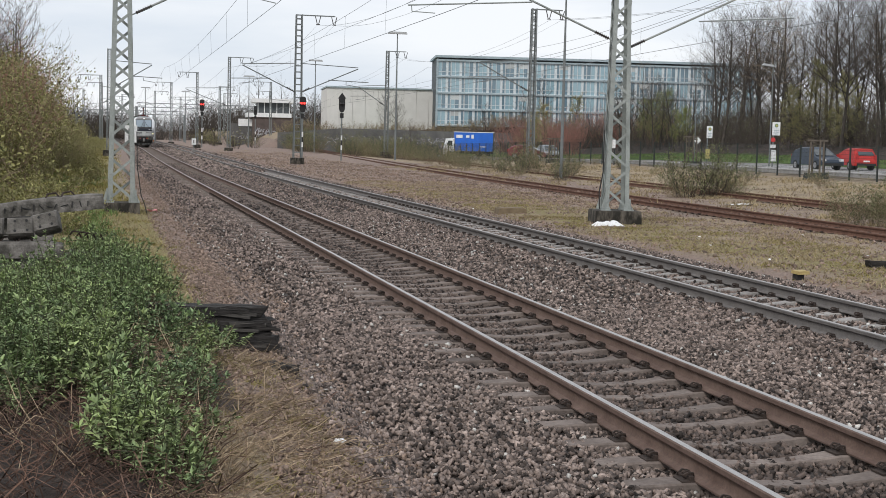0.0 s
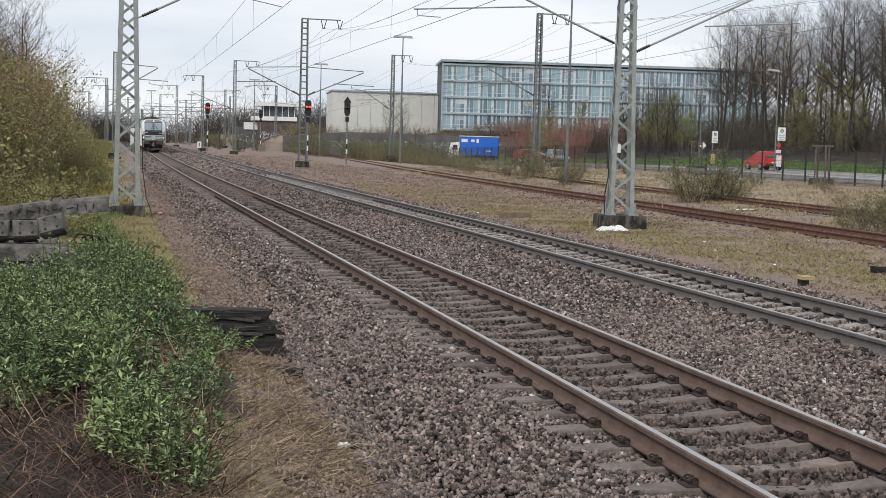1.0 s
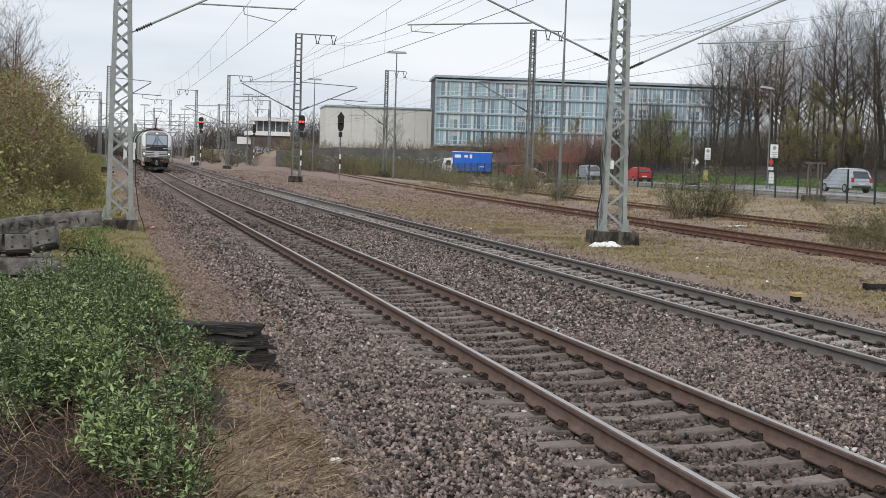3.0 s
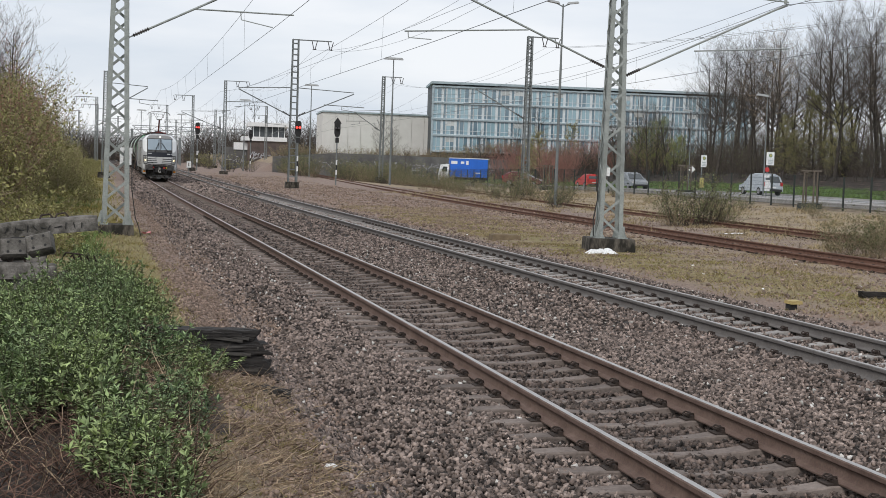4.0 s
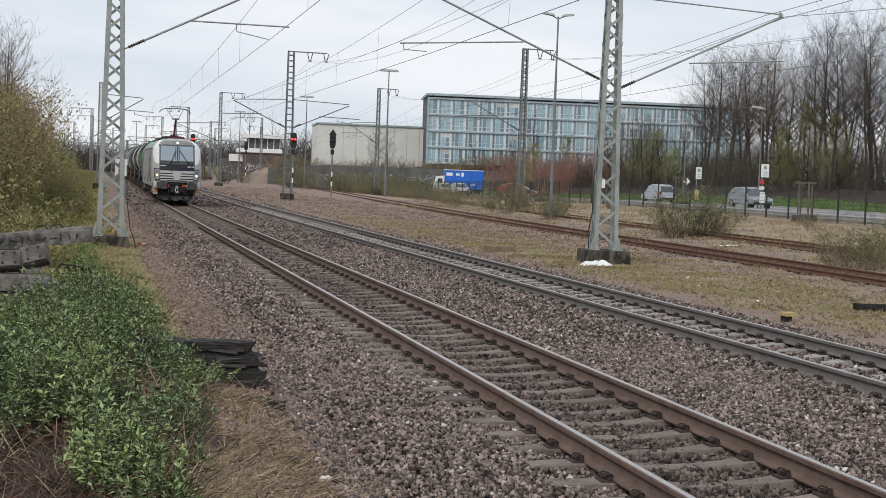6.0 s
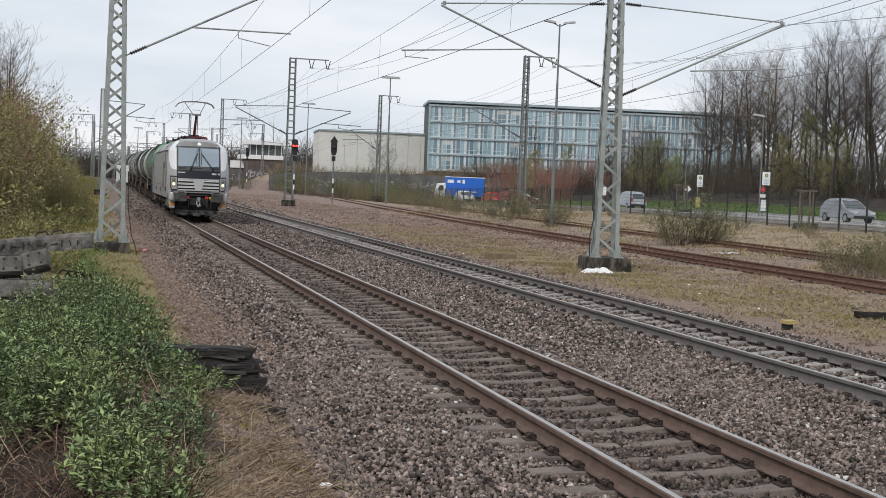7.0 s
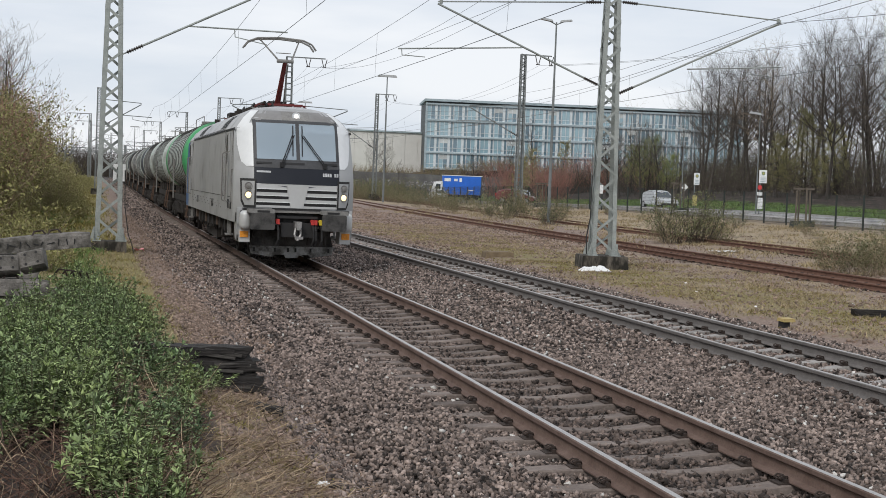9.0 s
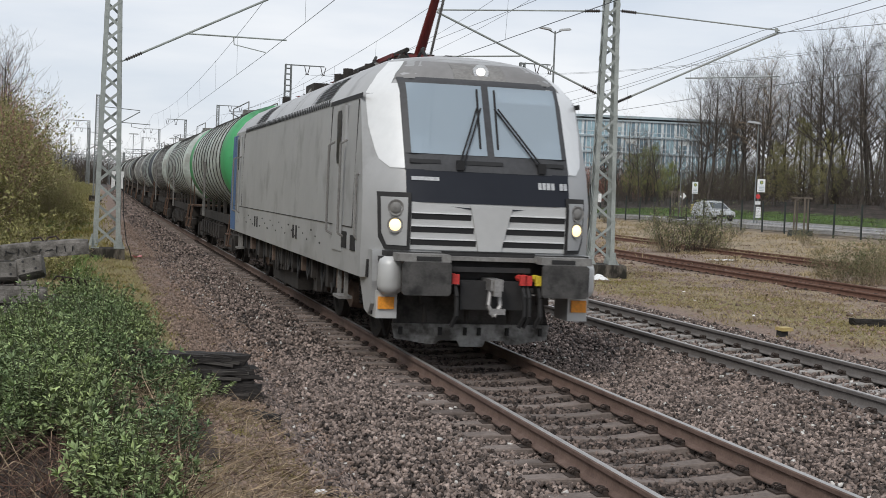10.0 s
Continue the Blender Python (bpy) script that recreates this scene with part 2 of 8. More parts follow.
def spread(stops):
    out = []
    for a, b, d in stops:
        n = max(1, round((b - a) / d))
        out += [a + (b - a) * i / n for i in range(n)]
    return out + [stops[-1][1]]


def ground_material():
    """Moss, straw, shade-dark soil and gravel, mixed by the painted zones and noise."""
    ma = bpy.data.materials.new("ground")
    ma.use_nodes = True
    n, l = ma.node_tree.nodes, ma.node_tree.links
    bsdf = n["Principled BSDF"]
    geo = n.new("ShaderNodeNewGeometry")

    def nz(scale, detail=6.0):
        t = n.new("ShaderNodeTexNoise")
        t.inputs["Scale"].default_value, t.inputs["Detail"].default_value, t.inputs["Roughness"].default_value = scale, detail, 0.65
        l.new(geo.outputs["Position"], t.inputs["Vector"])
        return t.outputs["Fac"]

    def mix(fac, a, b):
        x = n.new("ShaderNodeMix")
        x.data_type = "RGBA"
        for sock, val in ((x.inputs[0], fac), (x.inputs[6], a), (x.inputs[7], b)):
            if isinstance(val, tuple):
                sock.default_value = (*val, 1)
            else:
                l.new(val, sock)
        return x.outputs[2]

    def rng(v, a, b):
        r = n.new("ShaderNodeMapRange")
        r.inputs[1].default_value, r.inputs[2].default_value = a, b
        l.new(v, r.inputs[0])
        return r.outputs[0]

    def two(a, b, scale):
        return mix(rng(nz(scale), 0.3, 0.7), a, b)

    zone = n.new("ShaderNodeAttribute")
    zone.attribute_name = "zone"
    sep = n.new("ShaderNodeSeparateColor")
    l.new(zone.outputs["Color"], sep.inputs[0])
    patch = nz(0.55)

    def mask(sock, seed_scale):
        a = n.new("ShaderNodeMath")
        a.operation = "ADD"
        l.new(sock, a.inputs[0])
        l.new(nz(seed_scale), a.inputs[1])
        return rng(a.outputs[0], 0.86, 1.16)

    # soil colour darkened to carry the shade under the bush
    shaded_earth = two((0.014, 0.010, 0.008), (0.065, 0.045, 0.035), 14)
    gravel = two((0.11, 0.077, 0.062), (0.36, 0.268, 0.22), 22)
    moss = two((0.14, 0.118, 0.04), (0.28, 0.235, 0.10), 7)
    straw = two((0.19, 0.145, 0.092), (0.42, 0.335, 0.225), 11)
    grass = two((0.065, 0.125, 0.028), (0.12, 0.20, 0.05), 3)
    col = mix(mask(sep.outputs[2], 1.3), shaded_earth, gravel)
    col = mix(mask(sep.outputs[1], 0.8), col, straw)
    col = mix(mask(sep.outputs[0], 0.5), col, moss)
    col = mix(mask(zone.outputs["Alpha"], 0.4), col, grass)
    l.new(col, bsdf.inputs["Base Color"])
    bsdf.inputs["Roughness"].default_value = 0.96
    b = n.new("ShaderNodeBump")
    b.inputs["Strength"].default_value, b.inputs["Distance"].default_value = 0.9, 0.05
    l.new(nz(18), b.inputs["Height"])
    l.new(b.outputs["Normal"], bsdf.inputs["Normal"])
    return ma


def zone_of(x, y):
    """Shares of moss, straw, gravel and grass."""
    u = x - line_x(y)
    moss = lerp([(-9, 0.35), (-6, 0.45), (-4.9, 0.55), (-4.2, 0.35), (-3.3, 0.05), (7, 0.1), (8.0, 0.40), (9.5, 0.62), (12.5, 0.45), (14, 0.2), (19, 0.15), (30, 0.3), (38, 0.3)], u)
    if u > 0:
        moss *= 1 - 0.6 * step(55, 95, y)
    elif u < -4.4:
        moss += 0.35 * step(20, 40, y)
    straw = lerp([(-12, 0.5), (-5.2, 0.6), (-4.0, 0.62), (-3.2, 0.2), (7, 0.2), (9, 0.55), (15, 0.45), (19, 0.4), (24, 0.65), (33, 0.7), (38, 0.4), (49, 0.2), (60, 0.1)], u)
    if 7 < u < 22:
        straw *= 1 - 0.75 * step(50, 90, y)
    gravel = lerp([(-6, 0.2), (-4, 0.5), (-3, 0.9), (8, 0.8), (12, 0.6), (14, 0.7), (20, 0.7), (30, 0.3)], u)
    if u > 7:
        gravel = max(gravel, 0.85 * step(45, 85, y) * step(30, 18, u))
    grass = lerp([(-30, 0.35), (-7, 0.4), (-5, 0.15), (0, 0), (34, 0.0), (37, 0.25), (48, 0.68), (52.5, 0.6), (55, 0.15), (64, 0.05), (120, 0.05)], u)
    if y > 240:
        grass = max(grass, 0.3)
    # bare soil beneath the bush; its dark colour acts as the bush's shade
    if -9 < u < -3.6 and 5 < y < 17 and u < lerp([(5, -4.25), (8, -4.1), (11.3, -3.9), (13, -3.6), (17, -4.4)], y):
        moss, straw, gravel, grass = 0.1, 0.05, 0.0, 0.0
    elif -5.2 < u < -3.2 and 14 < y < 45:
        moss += 0.5 * step(-3.2, -3.8, u)
    return moss, straw, gravel, grass


def build_ground():
    xs = spread([(-2600, -400, 300), (-400, -60, 40), (-60, -12, 2.5), (-12, -2, 0.35), (-2, 8, 1.0), (8, 20, 0.6), (20, 60, 1.6), (60, 140, 8), (140, 400, 40), (400, 2600, 300)])
    ys = spread([(-400, -20, 40), (-20, 4, 4), (4, 40, 0.6), (40, 120, 2), (120, 204, 6), (204, 222, 0.9), (222, 300, 6), (300, 600, 30), (600, 3000, 200)])
    v = np.array([(x, y, ground_z(x, y)) for y in ys for x in xs], np.float32)
    nx, ny = len(xs), len(ys)
    idx = np.arange(nx * ny).reshape(ny, nx)
    f = np.stack([idx[:-1, :-1], idx[:-1, 1:], idx[1:, 1:], idx[1:, :-1]], -1).reshape(-1, 4)
    me = raw_mesh("ground", v, f)
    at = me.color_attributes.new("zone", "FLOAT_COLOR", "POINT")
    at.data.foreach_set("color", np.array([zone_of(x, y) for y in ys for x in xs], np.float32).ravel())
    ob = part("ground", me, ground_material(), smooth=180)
    tagged(ob, "moss, dry straw and gravel ground along the railway line", "ground", kind="structure")


build_ground()


def build_ballast():
    prof = [(-3.35, -0.5), (-2.75, -0.36), (-2.1, -0.20), (-1.4, -0.215), (-1.05, -0.235), (-0.7, -0.262), (0.7, -0.262), (1.05, -0.235), (1.4, -0.22), (2.0, -0.22), (2.5, -0.25), (2.9, -0.25), (3.2, -0.20), (3.85, -0.21), (4.1, -0.275), (5.4, -0.275), (5.6, -0.21), (6.3, -0.22), (6.9, -0.24), (7.5, -0.36), (7.9, -0.5)]
    fine = []
    for (a, za), (b, zb) in zip(prof[:-1], prof[1:]):
        k = max(1, round((b - a) / 0.25))
        fine += [(a + (b - a) * i / k, za + (zb - za) * i / k) for i in range(k)]
    fine.append(prof[-1])
    ys = spread([(-60, 4, 4), (4, 40, 0.3), (40, 100, 1), (100, 420, 5)])
    m = M()
    m.grid([[on_line(u, y, z + 0.035 * noise.noise(Vector((u * 3, y * 3, 0)))) for u, z in fine] for y in ys])
    tagged(part("ballast_bed", m, BALLAST_BED_SHADED, smooth=180), "crushed stone ballast under two railway tracks, gap shade in its dark colour", "ballast", kind="structure")


build_ballast()

# ---- tracks: rails, sleepers, fastenings ----
RAIL = [(-0.075, -0.172), (-0.075, -0.16), (-0.02, -0.14), (-0.009, -0.12), (-0.009, -0.055), (-0.036, -0.04), (-0.036, -0.008), (-0.028, 0.0),
        (0.028, 0.0), (0.036, -0.008), (0.036, -0.04), (0.009, -0.055), (0.009, -0.12), (0.02, -0.14), (0.075, -0.16), (0.075, -0.172)]
TOP = [(-0.026, 0.001), (-0.022, 0.004), (0.022, 0.004), (0.026, 0.001)]


def build_rail(parent, place, u0, ys, rust, bright=True):
    m = M()
    m.grid([[place(u0 + u, y, z) for u, z in RAIL] for y in ys], True)
    rail = part("rail", m, rust, parent, smooth=40)
    if bright:
        m = M()
        m.grid([[place(u0 + u, y, z) for u, z in TOP] for y in ys])
        part("running_surface", m, RAIL_TOP, rail, "bright worn steel running surface", smooth=60)
    return rail


def concrete_sleeper_mesh(mat):
    """Concrete sleeper, low in the middle and rising to the rail seats."""
    m = M()
    rows = []
    for x, top, w in ((-1.3, -0.20, 0.10), (-1.27, -0.185, 0.115), (-0.98, -0.175, 0.125), (-0.62, -0.18, 0.125), (-0.42, -0.205, 0.11), (-0.2, -0.222, 0.10), (0, -0.226, 0.095),
                      (0.2, -0.222, 0.10), (0.42, -0.205, 0.11), (0.62, -0.18, 0.125), (0.98, -0.175, 0.125), (1.27, -0.185, 0.115), (1.3, -0.20, 0.10)):
        rows.append([(x, -w, -0.40), (x, -w * 0.82, top - 0.012), (x, -w * 0.74, top), (x, w * 0.74, top), (x, w * 0.82, top - 0.012), (x, w, -0.40)])
    m.grid(rows)
    m.add(rows[0], [tuple(range(6))])
    m.add(rows[-1], [tuple(range(6))[::-1]])
    return make_mesh("sleeper", m, mat)


def wood_sleeper_mesh(mat):
    return make_mesh("sleeper", M().box((0, 0, -0.25), (2.6, 0.26, 0.16), taper=0.97), mat)


def fastening_mesh():
    """Ribbed plate, two spring clips and screws of one rail seat."""
    m = M()
    m.box((0, 0, -0.173), (0.34, 0.16, 0.012))
    for sx in (-1, 1):
        m.box((sx * 0.095, 0, -0.155), (0.03, 0.15, 0.035))
        for sy in (-1, 1):
            p = [(sx * 0.06, 0.02 * sy, -0.145), (sx * 0.075, 0.05 * sy, -0.115), (sx * 0.115, 0.062 * sy, -0.108), (sx * 0.145, 0.05 * sy, -0.13), (sx * 0.13, 0.02 * sy, -0.15)]
            m.pipe([(a, b * 0.85, -0.15 + (c + 0.15) * 0.8) for a, b, c in p], 0.009, 4)
        m.cyl((sx * 0.105, 0, -0.16), (sx * 0.105, 0, -0.11), 0.013, n=5)
        m.cyl((sx * 0.105, 0, -0.135), (sx * 0.105, 0, -0.12), 0.022, n=5)
    return make_mesh("rail_fastening", m, CLIP)


FASTENING = fastening_mesh()


def build_track(label, place, turn, rail_mat, sleeper_me, y0, y1, first, spacing, y_rail=(-40, 420), bright=True, lift=0.0, gap=()):
    tr = thing("railway_track", label, "railway track", kind="structure")
    ys = spread([(y_rail[0], 4, 4), (4, 170, 1.5), (170, y_rail[1], 6)]) if y_rail[0] < 4 else spread([(y_rail[0], y_rail[1], 1.5)])
    for side in (-1, 1):
        build_rail(tr, place, 0.7525 * side, ys, rail_mat, bright)
    k, rest = 0, M()
    y = first
    while y < y1:
        if y >= y0:
            me = sleeper_me
            if y < max(y0, 5) + 100:
                ob = new("sleeper", me)
                p = place(0, y, lift + 0.006 * math.sin(k * 2.3))
                ob.matrix_basis = Matrix.Translation(p) @ Matrix.Rotation(-turn(y) + 0.006 * math.sin(k * 1.7), 4, "Z")
                ob.parent = tr
                if y < max(y0, 5) + 48:
                    for side in (-1, 1):
                        fo = new("rail_fastening", FASTENING)
                        fo.matrix_basis = Matrix.Translation((0.7525 * side, 0, 0))
                        fo.parent = ob
            else:
                a = -turn(y)
                rest.box(place(0, y, -0.27 + lift), (2.55, 0.26, 0.16), (0, 0, math.degrees(a)))
                for side in (-1, 1):
                    rest.box(place(0.7525 * side, y, -0.15 + lift), (0.32, 0.1, 0.06), (0, 0, math.degrees(a)))
            k += 1
        y += spacing
    if rest.v:
        tagged(part("far_sleepers", rest, sleeper_me.materials[0], tr), kind="stuff")
    return tr


build_track("rusty running rails on brown concrete sleepers in ballast", on_line, line_turn, RAIL_RUST, concrete_sleeper_mesh(SLEEPER_C), -8.0, 330, 10.24 - 0.638 * 28, 0.638)
build_track("grey running rails on pale concrete sleepers in ballast", lambda u, y, z: on_line(u + TRACK_B, y, z - 0.03), line_turn, RAIL_GREY, concrete_sleeper_mesh(SLEEPER_G), -8.0, 330, 10.3 - 0.63 * 29, 0.63)


def siding(u, y, z):
    return Vector((side_x(y) + u, y, line_z(y) - 0.10 + z))


def old_siding(u, y, z):
    return Vector((old_x(y) + u, y, line_z(y) + 0.06 + z))


build_track("deep rusty siding rails on dark wooden sleepers in weeds", siding, lambda y: 0.03, RAIL_OLD, wood_sleeper_mesh(SLEEPER_W), 24.0, 260, 24.2, 0.65, (10, 330), bright=False, lift=-0.03)
build_track("rusty disused rails half buried in brush", old_siding, lambda y: 0.03, RAIL_OLD, wood_sleeper_mesh(SLEEPER_W), 40.0, 150, 40.2, 0.65, (36, 300), bright=False, lift=-0.07)

# ---- overhead line: lattice masts, cantilevers, wires ----
def lattice_parts(parent, h, wb, wt, steel, z0=0.0, leg=0.12, brace=0.075, pitch=0.62, rungs=False):
    """Four angle legs with crossed flat bracing on each face."""
    corners = [(-1, -1), (1, -1), (1, 1), (-1, 1)]

    def corner(i, z):
        w = (wb + (wt - wb) * z / h) / 2
        return Vector((corners[i % 4][0] * w, corners[i % 4][1] * w, z0 + z))
    for i in range(4):
        m = M()
        cx, cy = corners[i]
        a, b = corner(i, 0), corner(i, h)
        t = 0.012
        for dx, dy, wx, wy in ((-cx * leg / 2, 0, leg, t), (0, -cy * leg / 2, t, leg)):
            o = Vector((dx, dy, 0))
            vs = [p + o + Vector((sx * wx / 2, sy * wy / 2, 0)) for p in (a, b) for sx, sy in ((-1, -1), (1, -1), (1, 1), (-1, 1))]
            m.add(vs, [(0, 1, 2, 3), (7, 6, 5, 4), (4, 5, 1, 0), (5, 6, 2, 1), (6, 7, 3, 2), (7, 4, 0, 3)])
        part("leg", m, steel, parent)
    for i in range(4):
        far = M()
        z, k = 0.05, i % 2
        while z < h - 0.2:
            w = wb + (wt - wb) * z / h
            dz = min(pitch * w / wb, h - z)
            out = Vector((corners[i][0] + corners[(i + 1) % 4][0], corners[i][1] + corners[(i + 1) % 4][1], 0)) * 0.5
            j0, j1 = (i, i + 1) if k % 2 else (i + 1, i)
            if rungs:
                far.bar(corner(i, z), corner(i + 1, z), brace, 0.012, up=out)
                if wb < 0.6:
                    far.bar(corner(j0, z), corner(j1, z + dz), brace * 0.7, 0.012, up=out)
            else:
                part("brace", M().bar(corner(j0, z) + out * 0.008, corner(j1, z + dz) + out * 0.008, brace, 0.014, up=out), steel, parent)
            z += dz
            k += 1
        if rungs:
            tagged(part("bracing", far, steel, parent), kind="stuff")


def insulator_rod(m, p0, p1, r=0.055, n=7):
    """A ribbed rod insulator between two points."""
    p0, p1 = Vector(p0), Vector(p1)
    d = p1 - p0
    length = d.length
    prof = [(0, 0.02)]
    for i in range(n):
        a = length * (i + 0.2) / n
        prof += [(a, 0.03), (a + length * 0.25 / n, r), (a + length * 0.4 / n, r), (a + length * 0.6 / n, 0.03)]
    prof.append((length, 0.02))
    m.lathe(p0, d, prof, 8)


def cantilever(parent, mast_u, y, dirn, reach, strut_z, top_z, mess_z, reg_u, reg_z, reg_end, arm):
    """Strut, top tube, registration tube and steady arm; u across the line from the mast."""
    def p(u, z, dy=0.0):
        return Vector((u, y + dy, z))
    a, b = p(mast_u + dirn * 0.22, strut_z), p(reach, mess_z)
    d = (b - a).normalized()
    m = M()
    insulator_rod(m, a + d * 0.12, a + d * 0.62)
    part("insulator", m, CERAMIC, parent, smooth=40)
    part("strut_tube", M().cyl(a + d * 0.6, b, 0.032, n=8).cyl(a, a + d * 0.14, 0.02, n=6), GALV, parent, smooth=60)
    a2, b2 = p(mast_u + dirn * 0.2, top_z), p(reach, mess_z + 0.06)
    d2 = (b2 - a2).normalized()
    m = M()
    insulator_rod(m, a2 + d2 * 0.12, a2 + d2 * 0.62)
    part("insulator", m, CERAMIC, parent, smooth=40)
    part("top_tube", M().cyl(a2 + d2 * 0.6, b2, 0.022, n=8).cyl(a2, a2 + d2 * 0.14, 0.018, n=6).lathe(b2 - d2 * 0.1, (0, 0, 1), [(-0.06, 0.05), (0.06, 0.05)], 8), GALV, parent, smooth=60)
    part("registration_tube", M().cyl(p(*reg_u), p(*reg_end), 0.022, n=8), GALV, parent, smooth=60)
    part("steady_arm", M().pipe([p(arm[0], reg_z), p(arm[0] + 0.02, reg_z - 0.2), p(arm[1], arm[2])], 0.014, 6), GALV, parent, smooth=60)


def lattice_mast(label, at, h, wb, wt, turn=0.0, plinth=0.42, margin=0.48):
    mast = thing("overhead_line_mast", label, "catenary mast", "overhead line masts")
    holder = pose(at[0], at[1], at[2], 0, 0, turn)
    sub = new("lattice_frame")
    sub.parent, sub.matrix_basis = mast, holder
    lattice_parts(sub, h, wb, wt, GALV)
    for sx in (-1, 1):
        for sy in (-1, 1):
            m = M()
            x, y = sx * (wb / 2 - 0.02), sy * (wb / 2 - 0.02)
            m.box((x, y, 0.015), (0.3, 0.3, 0.03))
            m.prism([(-0.14, 0), (0.14, 0), (0.05, 0.34), (-0.05, 0.34)], (x - 0.02, y + sy * 0.05, 0.03), (1, 0, 0), (0, 0, 1), (0, 0.012, 0))
            m.prism([(-0.14, 0), (0.14, 0), (0.05, 0.34), (-0.05, 0.34)], (x + sx * 0.05, y - 0.02, 0.03), (0, 1, 0), (0, 0, 1), (0.012, 0, 0))
            for bx in (-0.1, 0.1):
                m.cyl((x + bx, y + sy * 0.11, 0.03), (x + bx, y + sy * 0.11, 0.1), 0.018, n=6)
            part("base_plate", m, GALV, sub)
    m = M()
    w = wb + margin
    rows = []
    for z, k in ((-plinth - 0.25, 1.03), (-plinth * 0.5, 1.01), (-0.03, 1.0), (0.0, 0.97)):
        ring = []
        for i in range(24):
            q = i / 6
            s, e = int(q), q - int(q)
            c = [(-1, -1), (1, -1), (1, 1), (-1, 1), (-1, -1)]
            x, y = c[s][0] + (c[s + 1][0] - c[s][0]) * e, c[s][1] + (c[s + 1][1] - c[s][1]) * e
            r = 1 + 0.02 * noise.noise(Vector((x * 3, y * 3, z * 5 + at[0])))
            ring.append((x * w / 2 * k * r, y * w / 2 * k * r, z))
        rows.append(ring)
    m.grid(rows, True)
    m.add(rows[-1], [tuple(range(24))])
    part("foundation", m, CONCRETE, sub, "stained mossy concrete foundation block", smooth=50)
    return mast, sub


MAST_Y = 39.0
mast_l, frame_l = lattice_mast("tall grey galvanised lattice mast on a concrete block", (-4.76, MAST_Y, 0.2), 10.2, 0.74, 0.3, margin=0.26)
cantilever(mast_l, -4.72, MAST_Y, 1, -0.45, 5.46, 7.75, 7.5, (-2.75, 6.36), 6.34, (0.12, 6.36), (-1.4, -0.47, 5.97))
part("earth_cable", M().pipe([(-4.35, 38.62, 2.2), (-4.33, 38.6, 1.2), (-4.22, 38.6, 0.4), (-4.12, 38.55, 0.15), (-4.05, 38.5, -0.15)], 0.014, 5), BLACK, mast_l)
mast_r, frame_r = lattice_mast("tall grey galvanised lattice mast between tracks, on concrete", (10.04, MAST_Y, 0.15), 11.8, 0.74, 0.3, -10, margin=0.66)
cantilever(mast_r, 10.0, MAST_Y, -1, 4.55, 5.33, 7.9, 7.5, (7.2, 6.36), 6.12, (3.4, 6.1), (3.5, 4.22, 5.9))
cantilever(mast_r, 10.05, MAST_Y, 1, 15.72, 5.1, 7.95, 7.66, (12.6, 6.02), 6.2, (15.8, 6.27), (14.6, 15.4, 5.95))
part("number_plate", M().box((9.78, 38.56, 2.18), (0.1, 0.02, 0.26)), WHITE_P, mast_r, "small white plate")
part("earth_cable", M().pipe([(9.52, 38.7, 2.6), (9.5, 38.66, 1.3), (9.38, 38.62, 0.7), (9.4, 38.6, 0.2)], 0.02, 5), BLACK, mast_r)


def ladder_mast(label, x, y, h, zb, arm=1, reach=2.6, w=0.42, brackets=2, turn=0.0, cant=None):
    """A far mast: narrow lattice with a bracket for the feeder insulators."""
    mast = thing("overhead_line_mast", label, "catenary mast", "overhead line masts", at=pose(x, y, zb, 0, 0, turn))
    lattice_parts(mast, h, w, w * 0.75, GALV_FAR, leg=0.09, brace=0.07, pitch=0.6, rungs=True)
    part("foundation", M().box((0, 0, -0.05), (1.1, 1.0, 0.5), taper=0.95), CONCRETE, mast)
    m = M()
    m.bar((-arm * 0.2, 0, h - 0.05), (arm * reach, 0, h - 0.05), 0.09, 0.09, up=(0, 1, 0))
    part("bracket", m, GALV_FAR, mast)
    for i in range(brackets):
        u = arm * reach * (0.52 + 0.45 * i)
        m = M()
        for s in (-1, 1):
            m.cyl((u + s * 0.22, 0, h - 0.1), (u + s * 0.05, 0, h - 0.75), 0.035, n=6)
        m.cyl((u - 0.16, 0, h - 0.75), (u + 0.16, 0, h - 0.75), 0.035, n=6)
        part("insulator", m, CERAMIC, mast)
    for side, far in cant or ():
        m = M()
        m.cyl((side * 0.2, 0, 5.6), (side * far, 0, 7.7), 0.045, n=6)
        m.cyl((side * 0.2, 0, 8.0), (side * far, 0, 7.8), 0.035, n=6)
        m.cyl((side * far * 0.5, 0, 6.7), (side * (far + 0.9), 0, 6.6), 0.035, n=6)
        m.pipe([(side * far * 0.8, 0, 6.6), (side * far * 0.8, 0, 6.35), (side * (far + 0.3), 0, 6.2)], 0.025, 5)
        part("cantilever", m, GALV_FAR, mast)
        m = M()
        insulator_rod(m, (side * 0.3, 0, 5.66), (side * 0.95, 0, 6.0), 0.09, 5)
        part("insulator", m, CERAMIC, mast)
    return mast


ladder_mast("slim ladder-like steel mast with two hanging insulators", 9.1, 111.5, 12.0, 0.4, 1, 3.0, 0.72, cant=[(-1, 4.6), (1, 5.0)])
ladder_mast("slim ladder-like steel mast with two hanging insulators", 8.2, 177.5, 12.0, 0.65, 1, 3.0, 0.5, cant=[(-1, 5.6)])
ladder_mast("far slim steel mast with bracket toward the track", 4.9, 194, 10.4, 0.9, -1, 2.6)
ladder_mast("slim steel mast among bushes behind the siding", 24.85, 155, 12.0, 0.7, 1, 2.2, 0.5, cant=[(-1, 3.4)])
